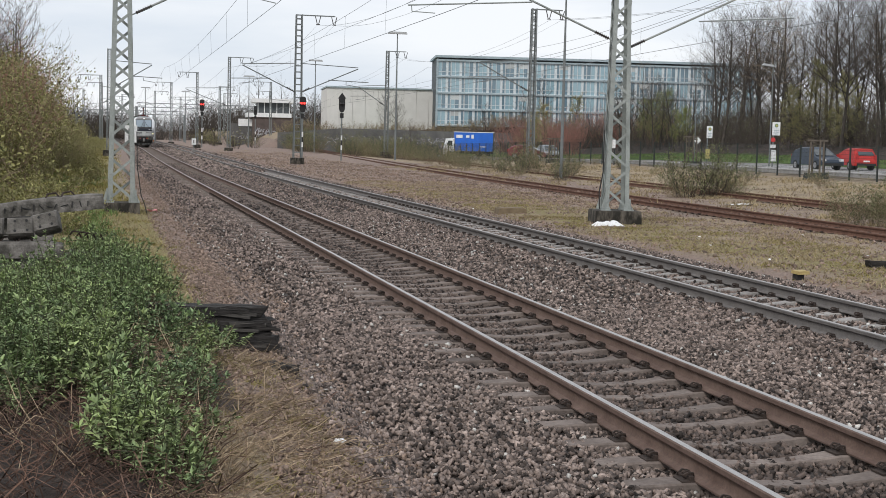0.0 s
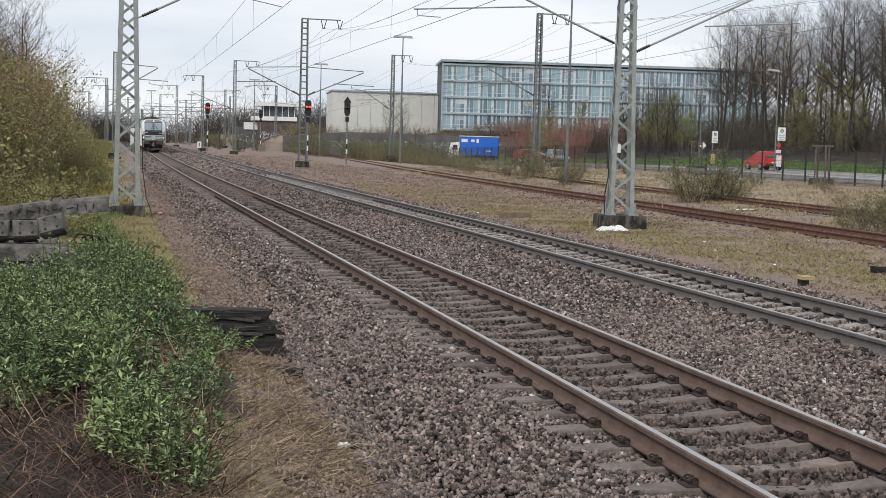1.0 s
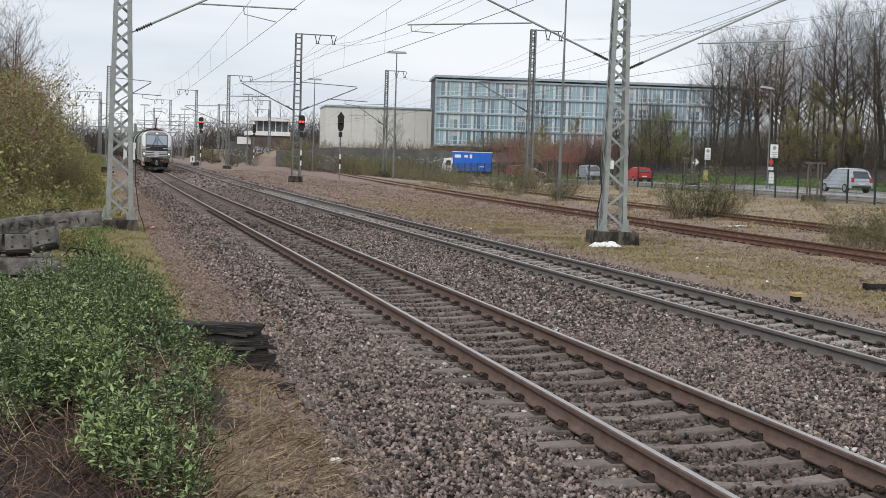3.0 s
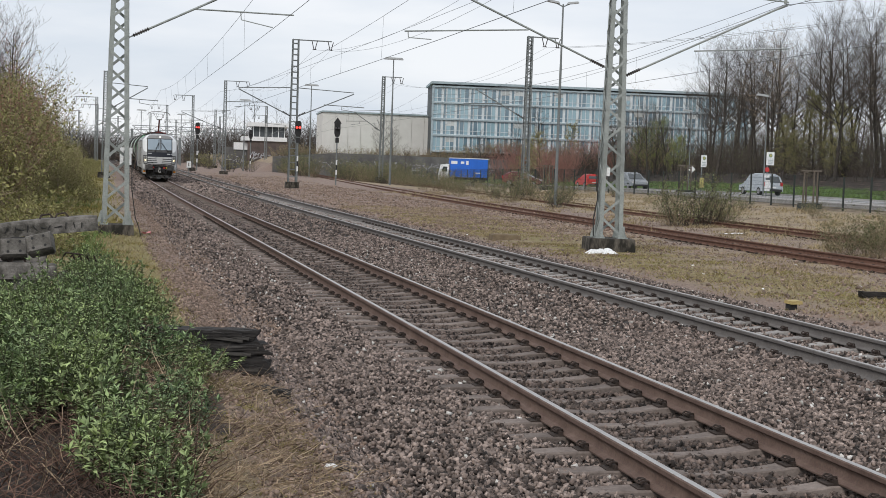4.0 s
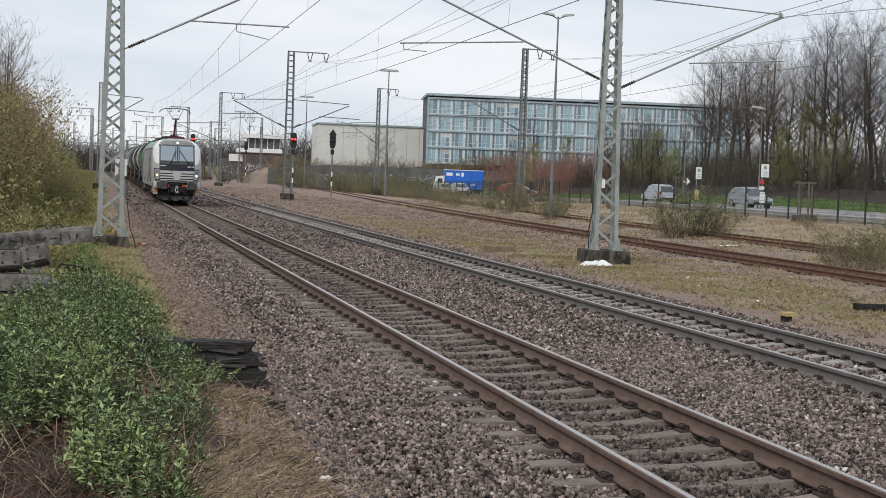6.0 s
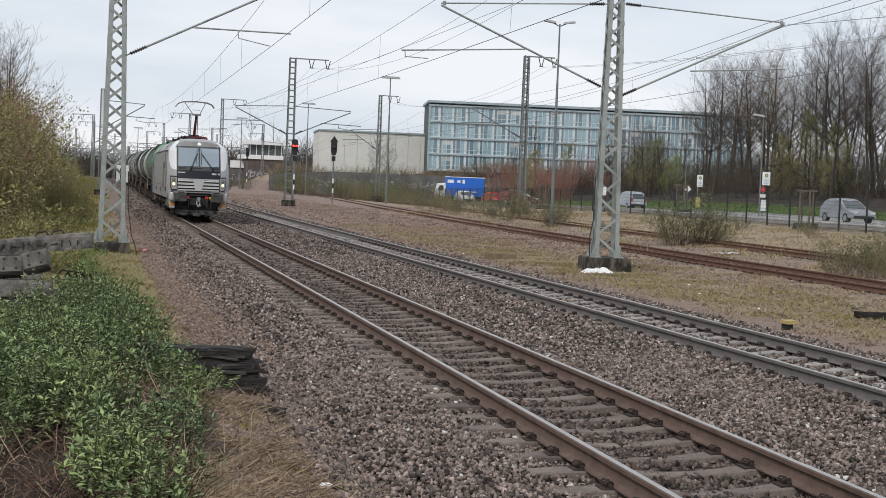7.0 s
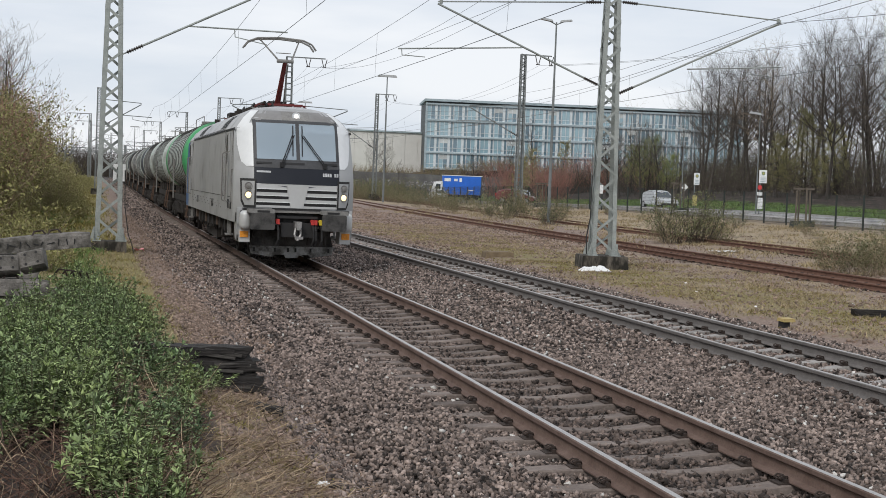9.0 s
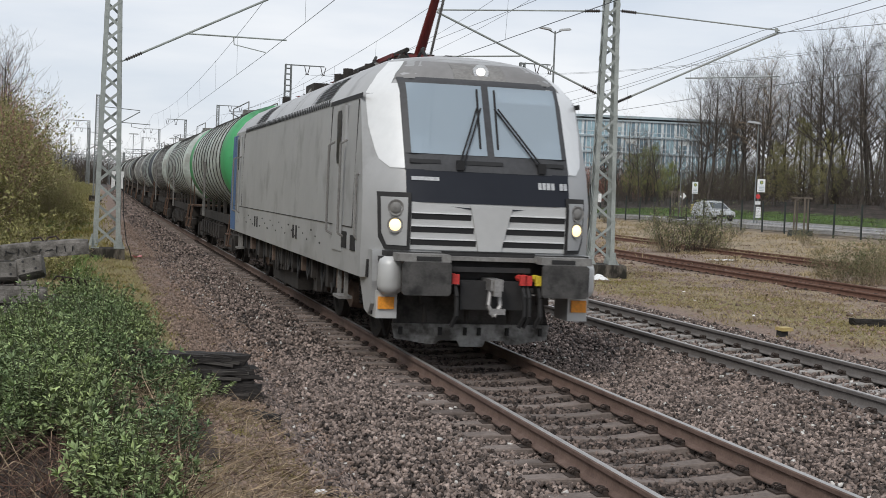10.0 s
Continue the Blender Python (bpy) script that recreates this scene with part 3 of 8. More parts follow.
ladder_mast("slim steel mast with bracket by the boundary fence", 25.9, 100.3, 12.0, 0.62, 1, 2.3, 0.55, cant=[(-1, 4.2)])
ladder_mast("far slim steel mast beside the embankment", -6.2, 121, 9.0, 0.6, 1, 0.5, 0.5, 0, cant=[(1, 3.6)])
ladder_mast("far slim steel mast beside the embankment", -8.4, 197, 9.6, 1.0, -1, 3.0, 0.5, cant=[(1, 3.2)])
for fx, fy, arm in ((-9.5, 262, -1), (-6.0, 330, 1), (12.5, 262, 1), (3.0, 250, -1), (19.5, 235, -1), (-14, 300, -1), (1.0, 300, 1), (16, 300, 1), (24, 280, -1), (8, 340, -1)):
    ladder_mast("distant slim steel mast in the station throat", fx, fy, 11.0, 1.0, arm, 2.8, 0.5, 2, cant=[(-arm, 3.5)])


def far_gantry(x0, x1, y, z):
    g = thing("signal_gantry", "distant grey steel lattice gantry across the tracks", "gantry")
    for x in (x0, x1):
        part("post", M().box((x, y, z / 2 + 0.5), (0.5, 0.5, z + 1)), GALV_FAR, g)
    m = M()
    for zz in (z + 0.9, z + 1.7):
        m.bar((x0, y, zz), (x1, y, zz), 0.12)
    n = int((x1 - x0) / 1.2)
    for i in range(n):
        a = x0 + (x1 - x0) * i / n
        b = x0 + (x1 - x0) * (i + 1) / n
        m.bar((a, y, z + (0.9 if i % 2 else 1.7)), (b, y, z + (1.7 if i % 2 else 0.9)), 0.07)
    part("truss", m, GALV_FAR, g)


far_gantry(-16, 8, 315, 6.2)
far_gantry(-3, 22, 275, 7.0)


def wire_mesh(pts, r):
    """One square skin along the points."""
    return M().grid([[p + Vector(o) for o in ((r, 0, 0), (0, 0, r), (-r, 0, 0), (0, 0, -r))] for p in pts], True)


def span(a, b, sag, n=10):
    return [a.lerp(b, i / n) - Vector((0, 0, sag * 4 * (i / n) * (1 - i / n))) for i in range(n + 1)]


def catenary(label, place, supports, offsets, mess_u, zc, zm, sag):
    """Contact wire, staggered by the offsets at its supports, messenger and droppers."""
    ob = thing("overhead_line", label, "overhead line", "overhead lines")
    con_pts, mes_pts, dro = [], [], M()
    for (y0, y1), (s0, s1) in zip(zip(supports[:-1], supports[1:]), zip(offsets[:-1], offsets[1:])):
        c = span(place(s0, y0, zc), place(s1, y1, zc), 0.03, 8)
        e = span(place(mess_u, y0, zm), place(mess_u, y1, zm), sag, 16)
        con_pts += c if not con_pts else c[1:]
        mes_pts += e if not mes_pts else e[1:]
        for i in range(1, 9):
            t = i / 9
            a = c[0].lerp(c[-1], t)
            j = t * 16
            b = e[int(j)].lerp(e[min(16, int(j) + 1)], j - int(j))
            dro.cyl(a, b, 0.005, n=3, cap=False)
    part("contact_wire", wire_mesh(con_pts, 0.009), WIRE, ob)
    part("messenger_wire", wire_mesh(mes_pts, 0.008), WIRE, ob)
    tagged(part("dropper_set", dro, WIRE, ob), kind="stuff")


SUPPORTS = (-30, 39, 116, 186, 255, 330)
catenary("thin contact wire and messenger over the near track", on_line, SUPPORTS, (0.05, -0.06, 0.12, -0.2, 0.1, -0.2), -0.05, 5.93, 7.6, 0.72)
catenary("thin contact wire and messenger over the second track", lambda u, y, z: on_line(u + TRACK_B, y, z), SUPPORTS, (0.05, 0.12, 0.22, -0.2, 0.1, -0.2), 0.17, 5.88, 7.72, 0.75)
catenary("thin contact wire and messenger over the siding", lambda u, y, z: siding(u, y, z + 0.1), (-10, 39, 100, 155, 235, 310), (-0.1, -0.5, -0.1, -0.5, -0.1, -0.5), -0.4, 5.9, 7.6, 1.0)


def feeder(label, pts, sag):
    fe = thing("feeder_cable", label, "cable", "feeder cables")
    for a, b in zip(pts[:-1], pts[1:]):
        part("cable_span", wire_mesh(span(Vector(a), Vector(b), sag, 12), 0.009), WIRE, fe)


for du in (1.5, 2.9):
    feeder("sagging feeder cable strung between mast tops", [(12.0 + du, -40, 12.0), (8.9 + du, 39, 11.2), (9.1 + du, 111.5, 11.6), (8.2 + du, 177.5, 11.9), (7.5 + du, 260, 11.8)], 1.6)
feeder("sagging feeder cable strung between mast tops", [(40, 10, 12.5), (27.2, 100.3, 11.8), (26, 155, 11.9), (27, 240, 11.9)], 1.5)
feeder("sagging feeder cable strung between mast tops", [(43, 10, 13.0), (28.1, 100.3, 11.8), (27, 155, 11.9), (28, 240, 11.9)], 1.5)
feeder("cable crossing above the sidings to the fence mast", [(8.4, 5, 7.1), (15.1, 39, 7.66), (26.0, 100.3, 9.6), (26.6, 155, 8.6)], 0.3)
feeder("cable crossing above the sidings to the fence mast", [(9.2, 5, 7.2), (15.7, 39, 7.6), (26.2, 100.3, 8.6), (26.4, 155, 8.2)], 0.3)
feeder("thin anchor cable running to a lattice mast", [(10.04, 39, 9.2), (5.0, 111.5, 8.2)], 0.2)


# ---- signals, platform lamps, boards ----
LAMP_HEAD = material("lamp_housing", (0.30, 0.31, 0.31), (0.42, 0.43, 0.43), 3, 0.5)
RED_LIT = glow("red_signal_light", (1.0, 0.05, 0.04), 3.5)
DARK_LENS = glass("dark_lens", (0.05, 0.01, 0.01))


def light_signal(label, x, y, z_base, z_top, lit, arrow=False):
    s = thing("railway_signal", label, "railway signal", "railway signals", at=pose(x, y, 0))
    part("post", M().cyl((0, 0.1, z_base), (0, 0.1, z_top - 0.3), 0.06, n=8), GALV_FAR, s)
    part("head", M().prism([(-0.19, -1.05), (-0.14, -1.15), (0.14, -1.15), (0.19, -1.05), (0.26, -0.85), (0.26, 0), (0.18, 0.12 if not arrow else 0.0), (0.36, 0.0) if arrow else (0.1, 0.14), (0.0, 0.5 if arrow else 0.14), (-0.36, 0.0) if arrow else (-0.1, 0.14), (-0.18, 0.12 if not arrow else 0.0), (-0.26, 0), (-0.26, -0.85)], (0, 0, z_top - 0.4), (1, 0, 0), (0, 0, 1), (0, 0.12, 0)), BLACK, s)
    part("lower_panel", M().box((0, 0.06, z_top - 1.85), (0.3, 0.12, 0.42)), BLACK, s)
    for dx in (-0.12, 0.12):
        m = M()
        m.cyl((dx, -0.02, z_top - 0.8), (dx, 0.02, z_top - 0.8), 0.085, n=12)
        part("signal_lamp", m, RED_LIT if lit else DARK_LENS, s, "lit red signal lamp" if lit else "dark red signal lens")
        part("visor", M().lathe((dx, 0.0, z_top - 0.8), (0, -1, 0), [(0, 0.12), (0.22, 0.12)], 10), BLACK, s)
    for k in range(3):
        part("mast_sign", M().box((0, 0.02, z_base + 1.1 + 0.42 * k), (0.12, 0.03, 0.41)), BLACK if k % 2 else WHITE_P, s, "black field of the mast sign" if k % 2 else "white field of the mast sign")


light_signal("black railway signal with dark lenses beside the siding", 13.25, 114.4, 0.4, 6.1, False, True)
light_signal("black railway signal showing two red lights", 9.4, 110.6, 0.6, 5.9, True)
light_signal("black railway signal showing two red lights", 3.45, 152.8, 1.0, 6.6, True)
light_signal("distant black railway signal seen unlit", 12.95, 191.8, 1.0, 7.0, False)


def platform_lamp(label, x, y, zb, h, double=False, w=1.4):
    la = thing("yard_lamp", label, "street lamp", "yard lamps", at=pose(x, y, zb))
    part("pole", M().cyl((0, 0, -0.2), (0, 0, h * 0.7), 0.11, 0.075, n=8).cyl((0, 0, h * 0.7), (0, 0, h), 0.065, 0.05, n=8), GALV_FAR, la, smooth=60)
    if double:
        for s in (-1, 1):
            part("lamp_head", M().box((s * 0.62, 0, h + 0.12), (0.75, 0.35, 0.12), (0, s * -8, 0), taper=0.8), LAMP_HEAD, la)
        part("arm", M().pipe([(-0.5, 0, h + 0.08), (0, 0, h - 0.15), (0.5, 0, h + 0.08)], 0.035, 6), GALV_FAR, la)
    else:
        part("lamp_head", M().box((0, 0, h + 0.06), (w, 0.5, 0.2), taper=0.85), LAMP_HEAD, la)
    return la


platform_lamp("tall yard lamp with a flat box head", 20.7, 128.3, 0.56, 12.0, w=1.9)
platform_lamp("tall yard lamp with a flat box head", 19.25, 176, 0.65, 11.8, w=1.9)
platform_lamp("tall stepped steel lamp post with double head", 21.35, 78.7, 0.35, 12.05, True)
platform_lamp("tall yard lamp with a flat box head", 14.0, 215, 0.9, 11.0, w=1.8)
platform_lamp("distant yard lamp with a flat box head", -1.5, 255, 1.0, 10.0, w=1.8)
platform_lamp("distant yard lamp with a flat box head", 7.0, 285, 1.0, 10.5, w=1.8)
board = thing("kilometre_board", "white kilometre board on a low post beside the track", "sign", at=pose(-4.42, 85, 0.1))
part("post", M().cyl((0, 0, -0.3), (0, 0, 1.7), 0.05, n=8), GALV_FAR, board)
part("panel", M().box((0, -0.06, 2.1), (0.75, 0.03, 1.05)), WHITE_P, board)
for bz in (2.3, 1.9):
    part("digit_bar", M().box((0, -0.08, bz), (0.3, 0.012, 0.26)), BLACK, board, "black bar of unreadable figures")
small = thing("track_board", "small white board between the tracks", "sign", at=pose(2.9, 160, 0.4))
part("post", M().cyl((0, 0, -0.2), (0, 0, 0.9), 0.04, n=6), GALV_FAR, small)
part("panel", M().box((0, -0.05, 1.2), (0.5, 0.03, 0.75)), WHITE_P, small)
part("figure_bar", M().box((0, -0.07, 1.2), (0.1, 0.01, 0.4)), BLACK, small)

# ---- road, fence, buildings beyond the line ----
ASPHALT = material("road_asphalt", (0.27, 0.27, 0.272), (0.36, 0.36, 0.36), 1.2, 0.75, bump=0.2, bscale=40, world_co=True)
KERB = material("kerb_stone", (0.30, 0.29, 0.28), (0.42, 0.41, 0.40), 2, 0.9, world_co=True)
LINE_P = material("road_paint", (0.6, 0.6, 0.58), (0.72, 0.72, 0.7), 3, 0.7)
FENCE = material("fence_dark_green", (0.018, 0.024, 0.022), (0.03, 0.038, 0.034), 3, 0.6)


def strip(u0, u1, z, ys, mat, name, label, category, thick=0.0):
    m = M()
    if thick:
        prof = [(u0, z - thick), (u0, z), (u1, z), (u1, z - thick)]
    else:
        prof = [(u0, z), (u1, z)]
    m.grid([[on_line(u, y, zz - road_dip(y)) for u, zz in prof] for y in ys])
    return tagged(part(name, m, mat), label, category, kind="structure")


ROAD_Y = spread([(-60, 240, 5)])
strip(39.6, 48.2, 0.745, ROAD_Y, ASPHALT, "road", "pale grey asphalt road behind the fence", "road", 0.3)
strip(39.3, 39.6, 0.86, ROAD_Y, KERB, "kerb", "pale stone kerb along the road", "kerb", 0.5)
strip(48.2, 48.5, 0.86, ROAD_Y, KERB, "kerb", "pale stone kerb along the road", "kerb", 0.5)
strip(37.0, 39.3, 0.82, ROAD_Y, KERB, "pavement", "grey paved footway beside the road", "pavement", 0.4)
for k in range(24):
    y0 = 30 + k * 8
    strip(43.85, 43.97, 0.75, [y0, y0 + 4], LINE_P, "road_marking", "white dashed centre line", "road marking")


def build_fence():
    fence = thing("boundary_fence", "dark green wire mesh fence along the road", "fence")
    post = make_mesh("post", M().box((0, 0, 0.85), (0.08, 0.08, 2.1)), FENCE)
    m = M()
    for k in range(9):
        m.bar((0, 0.05, 0.12 + k * 0.22), (0, 2.7, 0.12 + k * 0.22), 0.012)
    for k in range(27):
        m.bar((0, 0.1 * k + 0.05, 0.1), (0, 0.1 * k + 0.05, 1.9), 0.007)
    panel = make_mesh("mesh_panel", m, FENCE)
    y = 41.9
    while y < 215:
        p = on_line(35.2, y)
        gz = ground_z(p.x, p.y)
        for name, me in (("post", post), ("mesh_panel", panel)):
            ob = new(name, me)
            ob.matrix_basis = Matrix.Translation((p.x, p.y, gz)) @ Matrix.Rotation(-line_turn(y), 4, "Z")
            ob.parent = fence
        y += 2.75


build_fence()

FACADE = material("facade_grey_blue", (0.30, 0.37, 0.40), (0.38, 0.45, 0.48), 1, 0.6)
FACADE_D = material("facade_dark", (0.05, 0.06, 0.065), (0.085, 0.095, 0.10), 1, 0.6)
# blue of both pane colours stands in for sky reflected in the glass
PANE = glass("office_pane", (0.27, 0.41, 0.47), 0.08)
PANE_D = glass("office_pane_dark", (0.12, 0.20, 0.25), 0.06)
FRAME_W = material("window_frame_pale", (0.60, 0.65, 0.67), (0.70, 0.74, 0.75), 2, 0.5)
BLIND = material("window_blind", (0.50, 0.53, 0.53), (0.62, 0.64, 0.63), 2, 0.8, obj_rand=0.25)


def office_building():
    of = thing("office_building", "four-storey office block with a blue-grey glass facade", "office building", at=pose(52.9, 251.5, 5.2, 0, 0, -8.8))
    n, bay, fh, depth = 24, 2.62, 3.1, 15.0
    w = n * bay
    part("wall", M().box((w / 2, depth / 2 + 0.5, 6.0), (w, depth, 14.6)), FACADE_D, of)
    part("roof", M().box((w / 2, depth / 2, 13.45), (w + 0.8, depth + 1.2, 0.45)), FACADE, of, "flat projecting roof edge")
    for k in range(5):
        part("floor_band", M().box((w / 2, 0.1, 0.35 + k * fh), (w + 0.2, 0.9, 0.32)), FACADE, of)
    part("corner_column", M().box((0.0, 0.1, 6.5), (0.35, 0.8, 13.0)), FACADE, of)
    rnd = random.Random(3)
    mullion = make_mesh("mullion", M().box((0, 0, fh / 2), (0.08, 0.14, fh - 0.34)), FRAME_W)
    backing = make_mesh("window", M().box((bay / 2, 0.12, fh / 2), (bay - 0.04, 0.05, fh - 0.3)), FACADE_D)
    rail_m = make_mesh("transom", M().box((bay / 2, 0, 0), (bay - 0.1, 0.08, 0.07)), FRAME_W)
    panes = {}
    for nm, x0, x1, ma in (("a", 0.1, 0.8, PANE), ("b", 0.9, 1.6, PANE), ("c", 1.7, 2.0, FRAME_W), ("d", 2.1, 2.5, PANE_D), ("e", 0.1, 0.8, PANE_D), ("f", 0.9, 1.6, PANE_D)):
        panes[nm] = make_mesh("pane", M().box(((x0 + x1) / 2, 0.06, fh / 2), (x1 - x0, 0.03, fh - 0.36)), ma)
    blind_me = make_mesh("blind", M().box((0.85, 0.035, fh - 0.8), (1.5, 0.02, 0.9)), BLIND)
    for f in range(4):
        for b in range(n):
            wi = new("window", backing)
            wi.parent = of
            wi.matrix_basis = Matrix.Translation((b * bay, -0.05, 0.35 + f * fh))
            for nm in ("a" if rnd.random() < 0.7 else "e", "b" if rnd.random() < 0.6 else "f", "c", "d"):
                pa = new("pane", panes[nm])
                pa.parent = wi
            for x in (0.06, 0.85, 1.65, 2.05, 2.55):
                mu = new("mullion", mullion)
                mu.parent = wi
                mu.matrix_basis = Matrix.Translation((x, 0, 0))
            for z in (0.2, 0.95, fh - 0.2):
                tr = new("transom", rail_m)
                tr.parent = wi
                tr.matrix_basis = Matrix.Translation((0, 0, z))
            if rnd.random() < 0.25:
                bl = new("blind", blind_me)
                bl.parent = wi


office_building()

HALL = material("hall_white_cladding", (0.60, 0.585, 0.555), (0.68, 0.665, 0.635), 0.5, 0.7, fine=0.03)
BRICK = material("dark_brick", (0.075, 0.06, 0.056), (0.13, 0.10, 0.09), 1.2, 0.9, fine=0.2)
WALL_D = material("retaining_wall_dark", (0.085, 0.083, 0.08), (0.14, 0.135, 0.13), 0.6, 0.9)
PAINT_L = material("pale_scrawl", (0.34, 0.34, 0.37), (0.46, 0.46, 0.48), 1, 0.8)


def white_hall():
    ha = thing("sports_hall", "plain off-white flat-roofed hall with vertical joints", "hall", at=pose(33.6, 264.5, 3.5, 0, 0, -4))
    n = 9
    for k in range(n):
        part("cladding_panel", M().box((k * 2.55 + 1.27, 0.05, 4.55), (2.5, 0.12, 9.1)), HALL, ha)
    part("wall", M().box((n * 2.55 / 2, 8.2, 4.5), (n * 2.55, 16, 9.0)), HALL, ha)
    part("roof", M().box((n * 2.55 / 2, 8.0, 9.25), (n * 2.55 + 0.3, 16.6, 0.3)), FACADE, ha)


white_hall()


def signal_box():
    sb = thing("signal_box", "dark brick signal box with white roof bands and scrawls", "signal box", at=pose(16.5, 243, 0.9, 0, 0, -3) @ Matrix.Diagonal((0.85, 1, 1, 1)))
    part("wall", M().box((5.0, 4, 2.5), (8.6, 8, 5.4)), BRICK, sb)
    part("side_wing", M().box((-1.6, 4.5, 1.9), (4.6, 7, 4.0)), WALL_D, sb)
    part("lower_fascia", M().box((4.2, 4, 5.5), (9.4, 8.6, 0.75)), WHITE_P, sb, "white fascia band")
    part("wing_fascia", M().box((-0.6, 0.9, 4.1), (3.2, 0.3, 1.3)), WHITE_P, sb)
    part("upper_storey", M().box((5.2, 4.3, 6.8), (6.8, 6.5, 2.0)), FACADE_D, sb, "dark window band")
    for k in range(6):
        part("window_post", M().box((1.9 + k * 1.32, 1.0, 6.8), (0.14, 0.14, 1.9)), WHITE_P, sb)
    part("roof", M().box((5.0, 4.2, 8.1), (8.8, 8.4, 0.7)), WHITE_P, sb, "thick white flat roof")
    rnd = random.Random(8)
    for k in range(44):
        x, z = 1.4 + rnd.random() * 7.4, 1.7 + 1.2 * rnd.random()
        part("scrawl", M().box((x, -0.06, z), (0.12, 0.04, 0.35 + 0.6 * rnd.random()), (0, rnd.choice((-80, -40, -10, 5, 30, 85)), 0)), PAINT_L, sb)
    for k in range(16):
        x, z = -3.6 + rnd.random() * 4.2, 0.8 + 2.0 * rnd.random()
        part("scrawl", M().box((x, 0.94, z), (0.1, 0.04, 0.3 + 0.5 * rnd.random()), (0, rnd.choice((-75, -30, 0, 20, 60, 88)), 0)), PAINT_L, sb)


signal_box()


def retaining_wall():
    rw = thing("retaining_wall", "dark concrete retaining wall covered in pale scrawls", "wall", kind="structure")
    part("wall", M().prism([(0, -0.6), (50, -0.6), (50, 3.0), (10, 3.2), (0, 2.3)], (18.5, 214, 0.9), (1, -0.12, 0), (0, 0, 1), (0.05, 0.4, 0)), WALL_D, rw)
    rnd = random.Random(5)
    m = M()
    for k in range(150):
        x = 2 + 34 * rnd.random()
        z = 0.7 + 1.3 * rnd.random()
        m.box((18.5 + x, 214 - 0.12 * x - 0.05, 0.9 + z), (0.07, 0.03, 0.25 + 0.5 * rnd.random()), (0, rnd.choice((-80, -45, -10, 10, 40, 85)), -7))
    tagged(part("scrawls", m, PAINT_L, rw), kind="stuff")


retaining_wall()
for sx, sy, w, h, nm in ((-19, 235, 5, 5.2, "low dark flat-roofed building beside the far embankment"), (-26, 300, 16, 6.0, "long dark station canopy in the far distance")):
    b = thing("far_building", nm, "building", at=pose(sx, sy, 1.0))
    part("wall", M().box((0, 4, h / 2), (w, 8, h)), WALL_D, b)
    part("roof", M().box((0, 4, h + 0.15), (w + 1.5, 9.5, 0.4)), FACADE_D, b)


# ---- street furniture ----
SIGN_Y = material("sign_yellow", (0.46, 0.40, 0.14), (0.54, 0.47, 0.18), 2, 0.5)
SIGN_GRN = material("sign_green", (0.03, 0.16, 0.06), (0.04, 0.2, 0.08), 2, 0.5)
SIGN_R = material("sign_red", (0.45, 0.03, 0.03), (0.55, 0.05, 0.05), 2, 0.5)
TIMBER = material("stake_timber", (0.09, 0.075, 0.06), (0.16, 0.135, 0.11), 3, 0.9, bump=0.3)


def bus_stop(x, y, zt, w, lower):
    z0 = ground_z(x, y)
    s = thing("bus_stop_sign", "white bus stop board with round symbol on a pole", "sign", "bus stop signs", at=pose(x, y, 0))
    part("pole", M().cyl((0, 0.05, z0 - 0.3), (0, 0.05, zt), 0.05, n=8), GALV_FAR, s)
    b = part("board", M().box((w * 0.3, 0, zt - 0.45), (w, 0.05, 0.95)), WHITE_P, s)
    part("symbol", M().cyl((w * 0.3, -0.05, zt - 0.22), (w * 0.3, -0.025, zt - 0.22), 0.10, n=16), SIGN_Y, b, "yellow disc with green rim")
    part("symbol_ring", M().lathe((w * 0.3, -0.055, zt - 0.22), (0, 1, 0), [(0, 0.13), (0, 0.09), (0.02, 0.09), (0.02, 0.13)], 16), SIGN_GRN, b)
    for k in range(3):
        part("text_bar", M().box((w * 0.3, -0.035, zt - 0.56 - k * 0.13), (w * 0.7, 0.01, 0.05)), FACADE, b, "grey bar of small print")
    part("timetable_case", M().box((0.02, -0.04, lower), (0.36, 0.08, 0.8)), WHITE_P if w > 0.5 else SIGN_Y, s)
    if w > 0.5:
        part("round_sign", M().cyl((-0.05, -0.06, lower + 1.15), (-0.05, -0.02, lower + 1.15), 0.17, n=18), SIGN_R, s, "red and blue round stopping sign")
        part("small_plate", M().box((-0.05, -0.06, lower + 0.68), (0.4, 0.03, 0.25)), WHITE_P, s)


bus_stop(40.85, 89.2, 4.15, 0.6, 1.75)
bus_stop(40.83, 100.5, 3.95, 0.48, 1.75)


def street_lamp(x, y, h, label):
    z0 = ground_z(x, y)
    la = thing("street_lamp", label, "street lamp", "street lamps", at=pose(x, y, z0))
    part("pole", M().cyl((0, 0, -0.2), (0, 0, h), 0.06, 0.035, n=8), GALV_FAR, la, smooth=60)
    part("lamp_head", M().box((-0.4, 0, h), (0.95, 0.3, 0.14), (0, 6, 0), taper=0.8), LAMP_HEAD, la)


street_lamp(42.2, 92.4, 7.6, "tall thin grey street lamp by the bus stop")
street_lamp(49.2, 122, 7.4, "tall thin grey street lamp beside the road")
street_lamp(50.0, 150, 7.4, "tall thin grey street lamp beside the road")
dia = thing("priority_sign", "white diamond road sign on a thin pole", "sign", at=pose(46.8, 116, ground_z(46.8, 116)))
part("pole", M().cyl((0, 0, 0), (0, 0, 2.3), 0.035, n=6), GALV_FAR, dia)
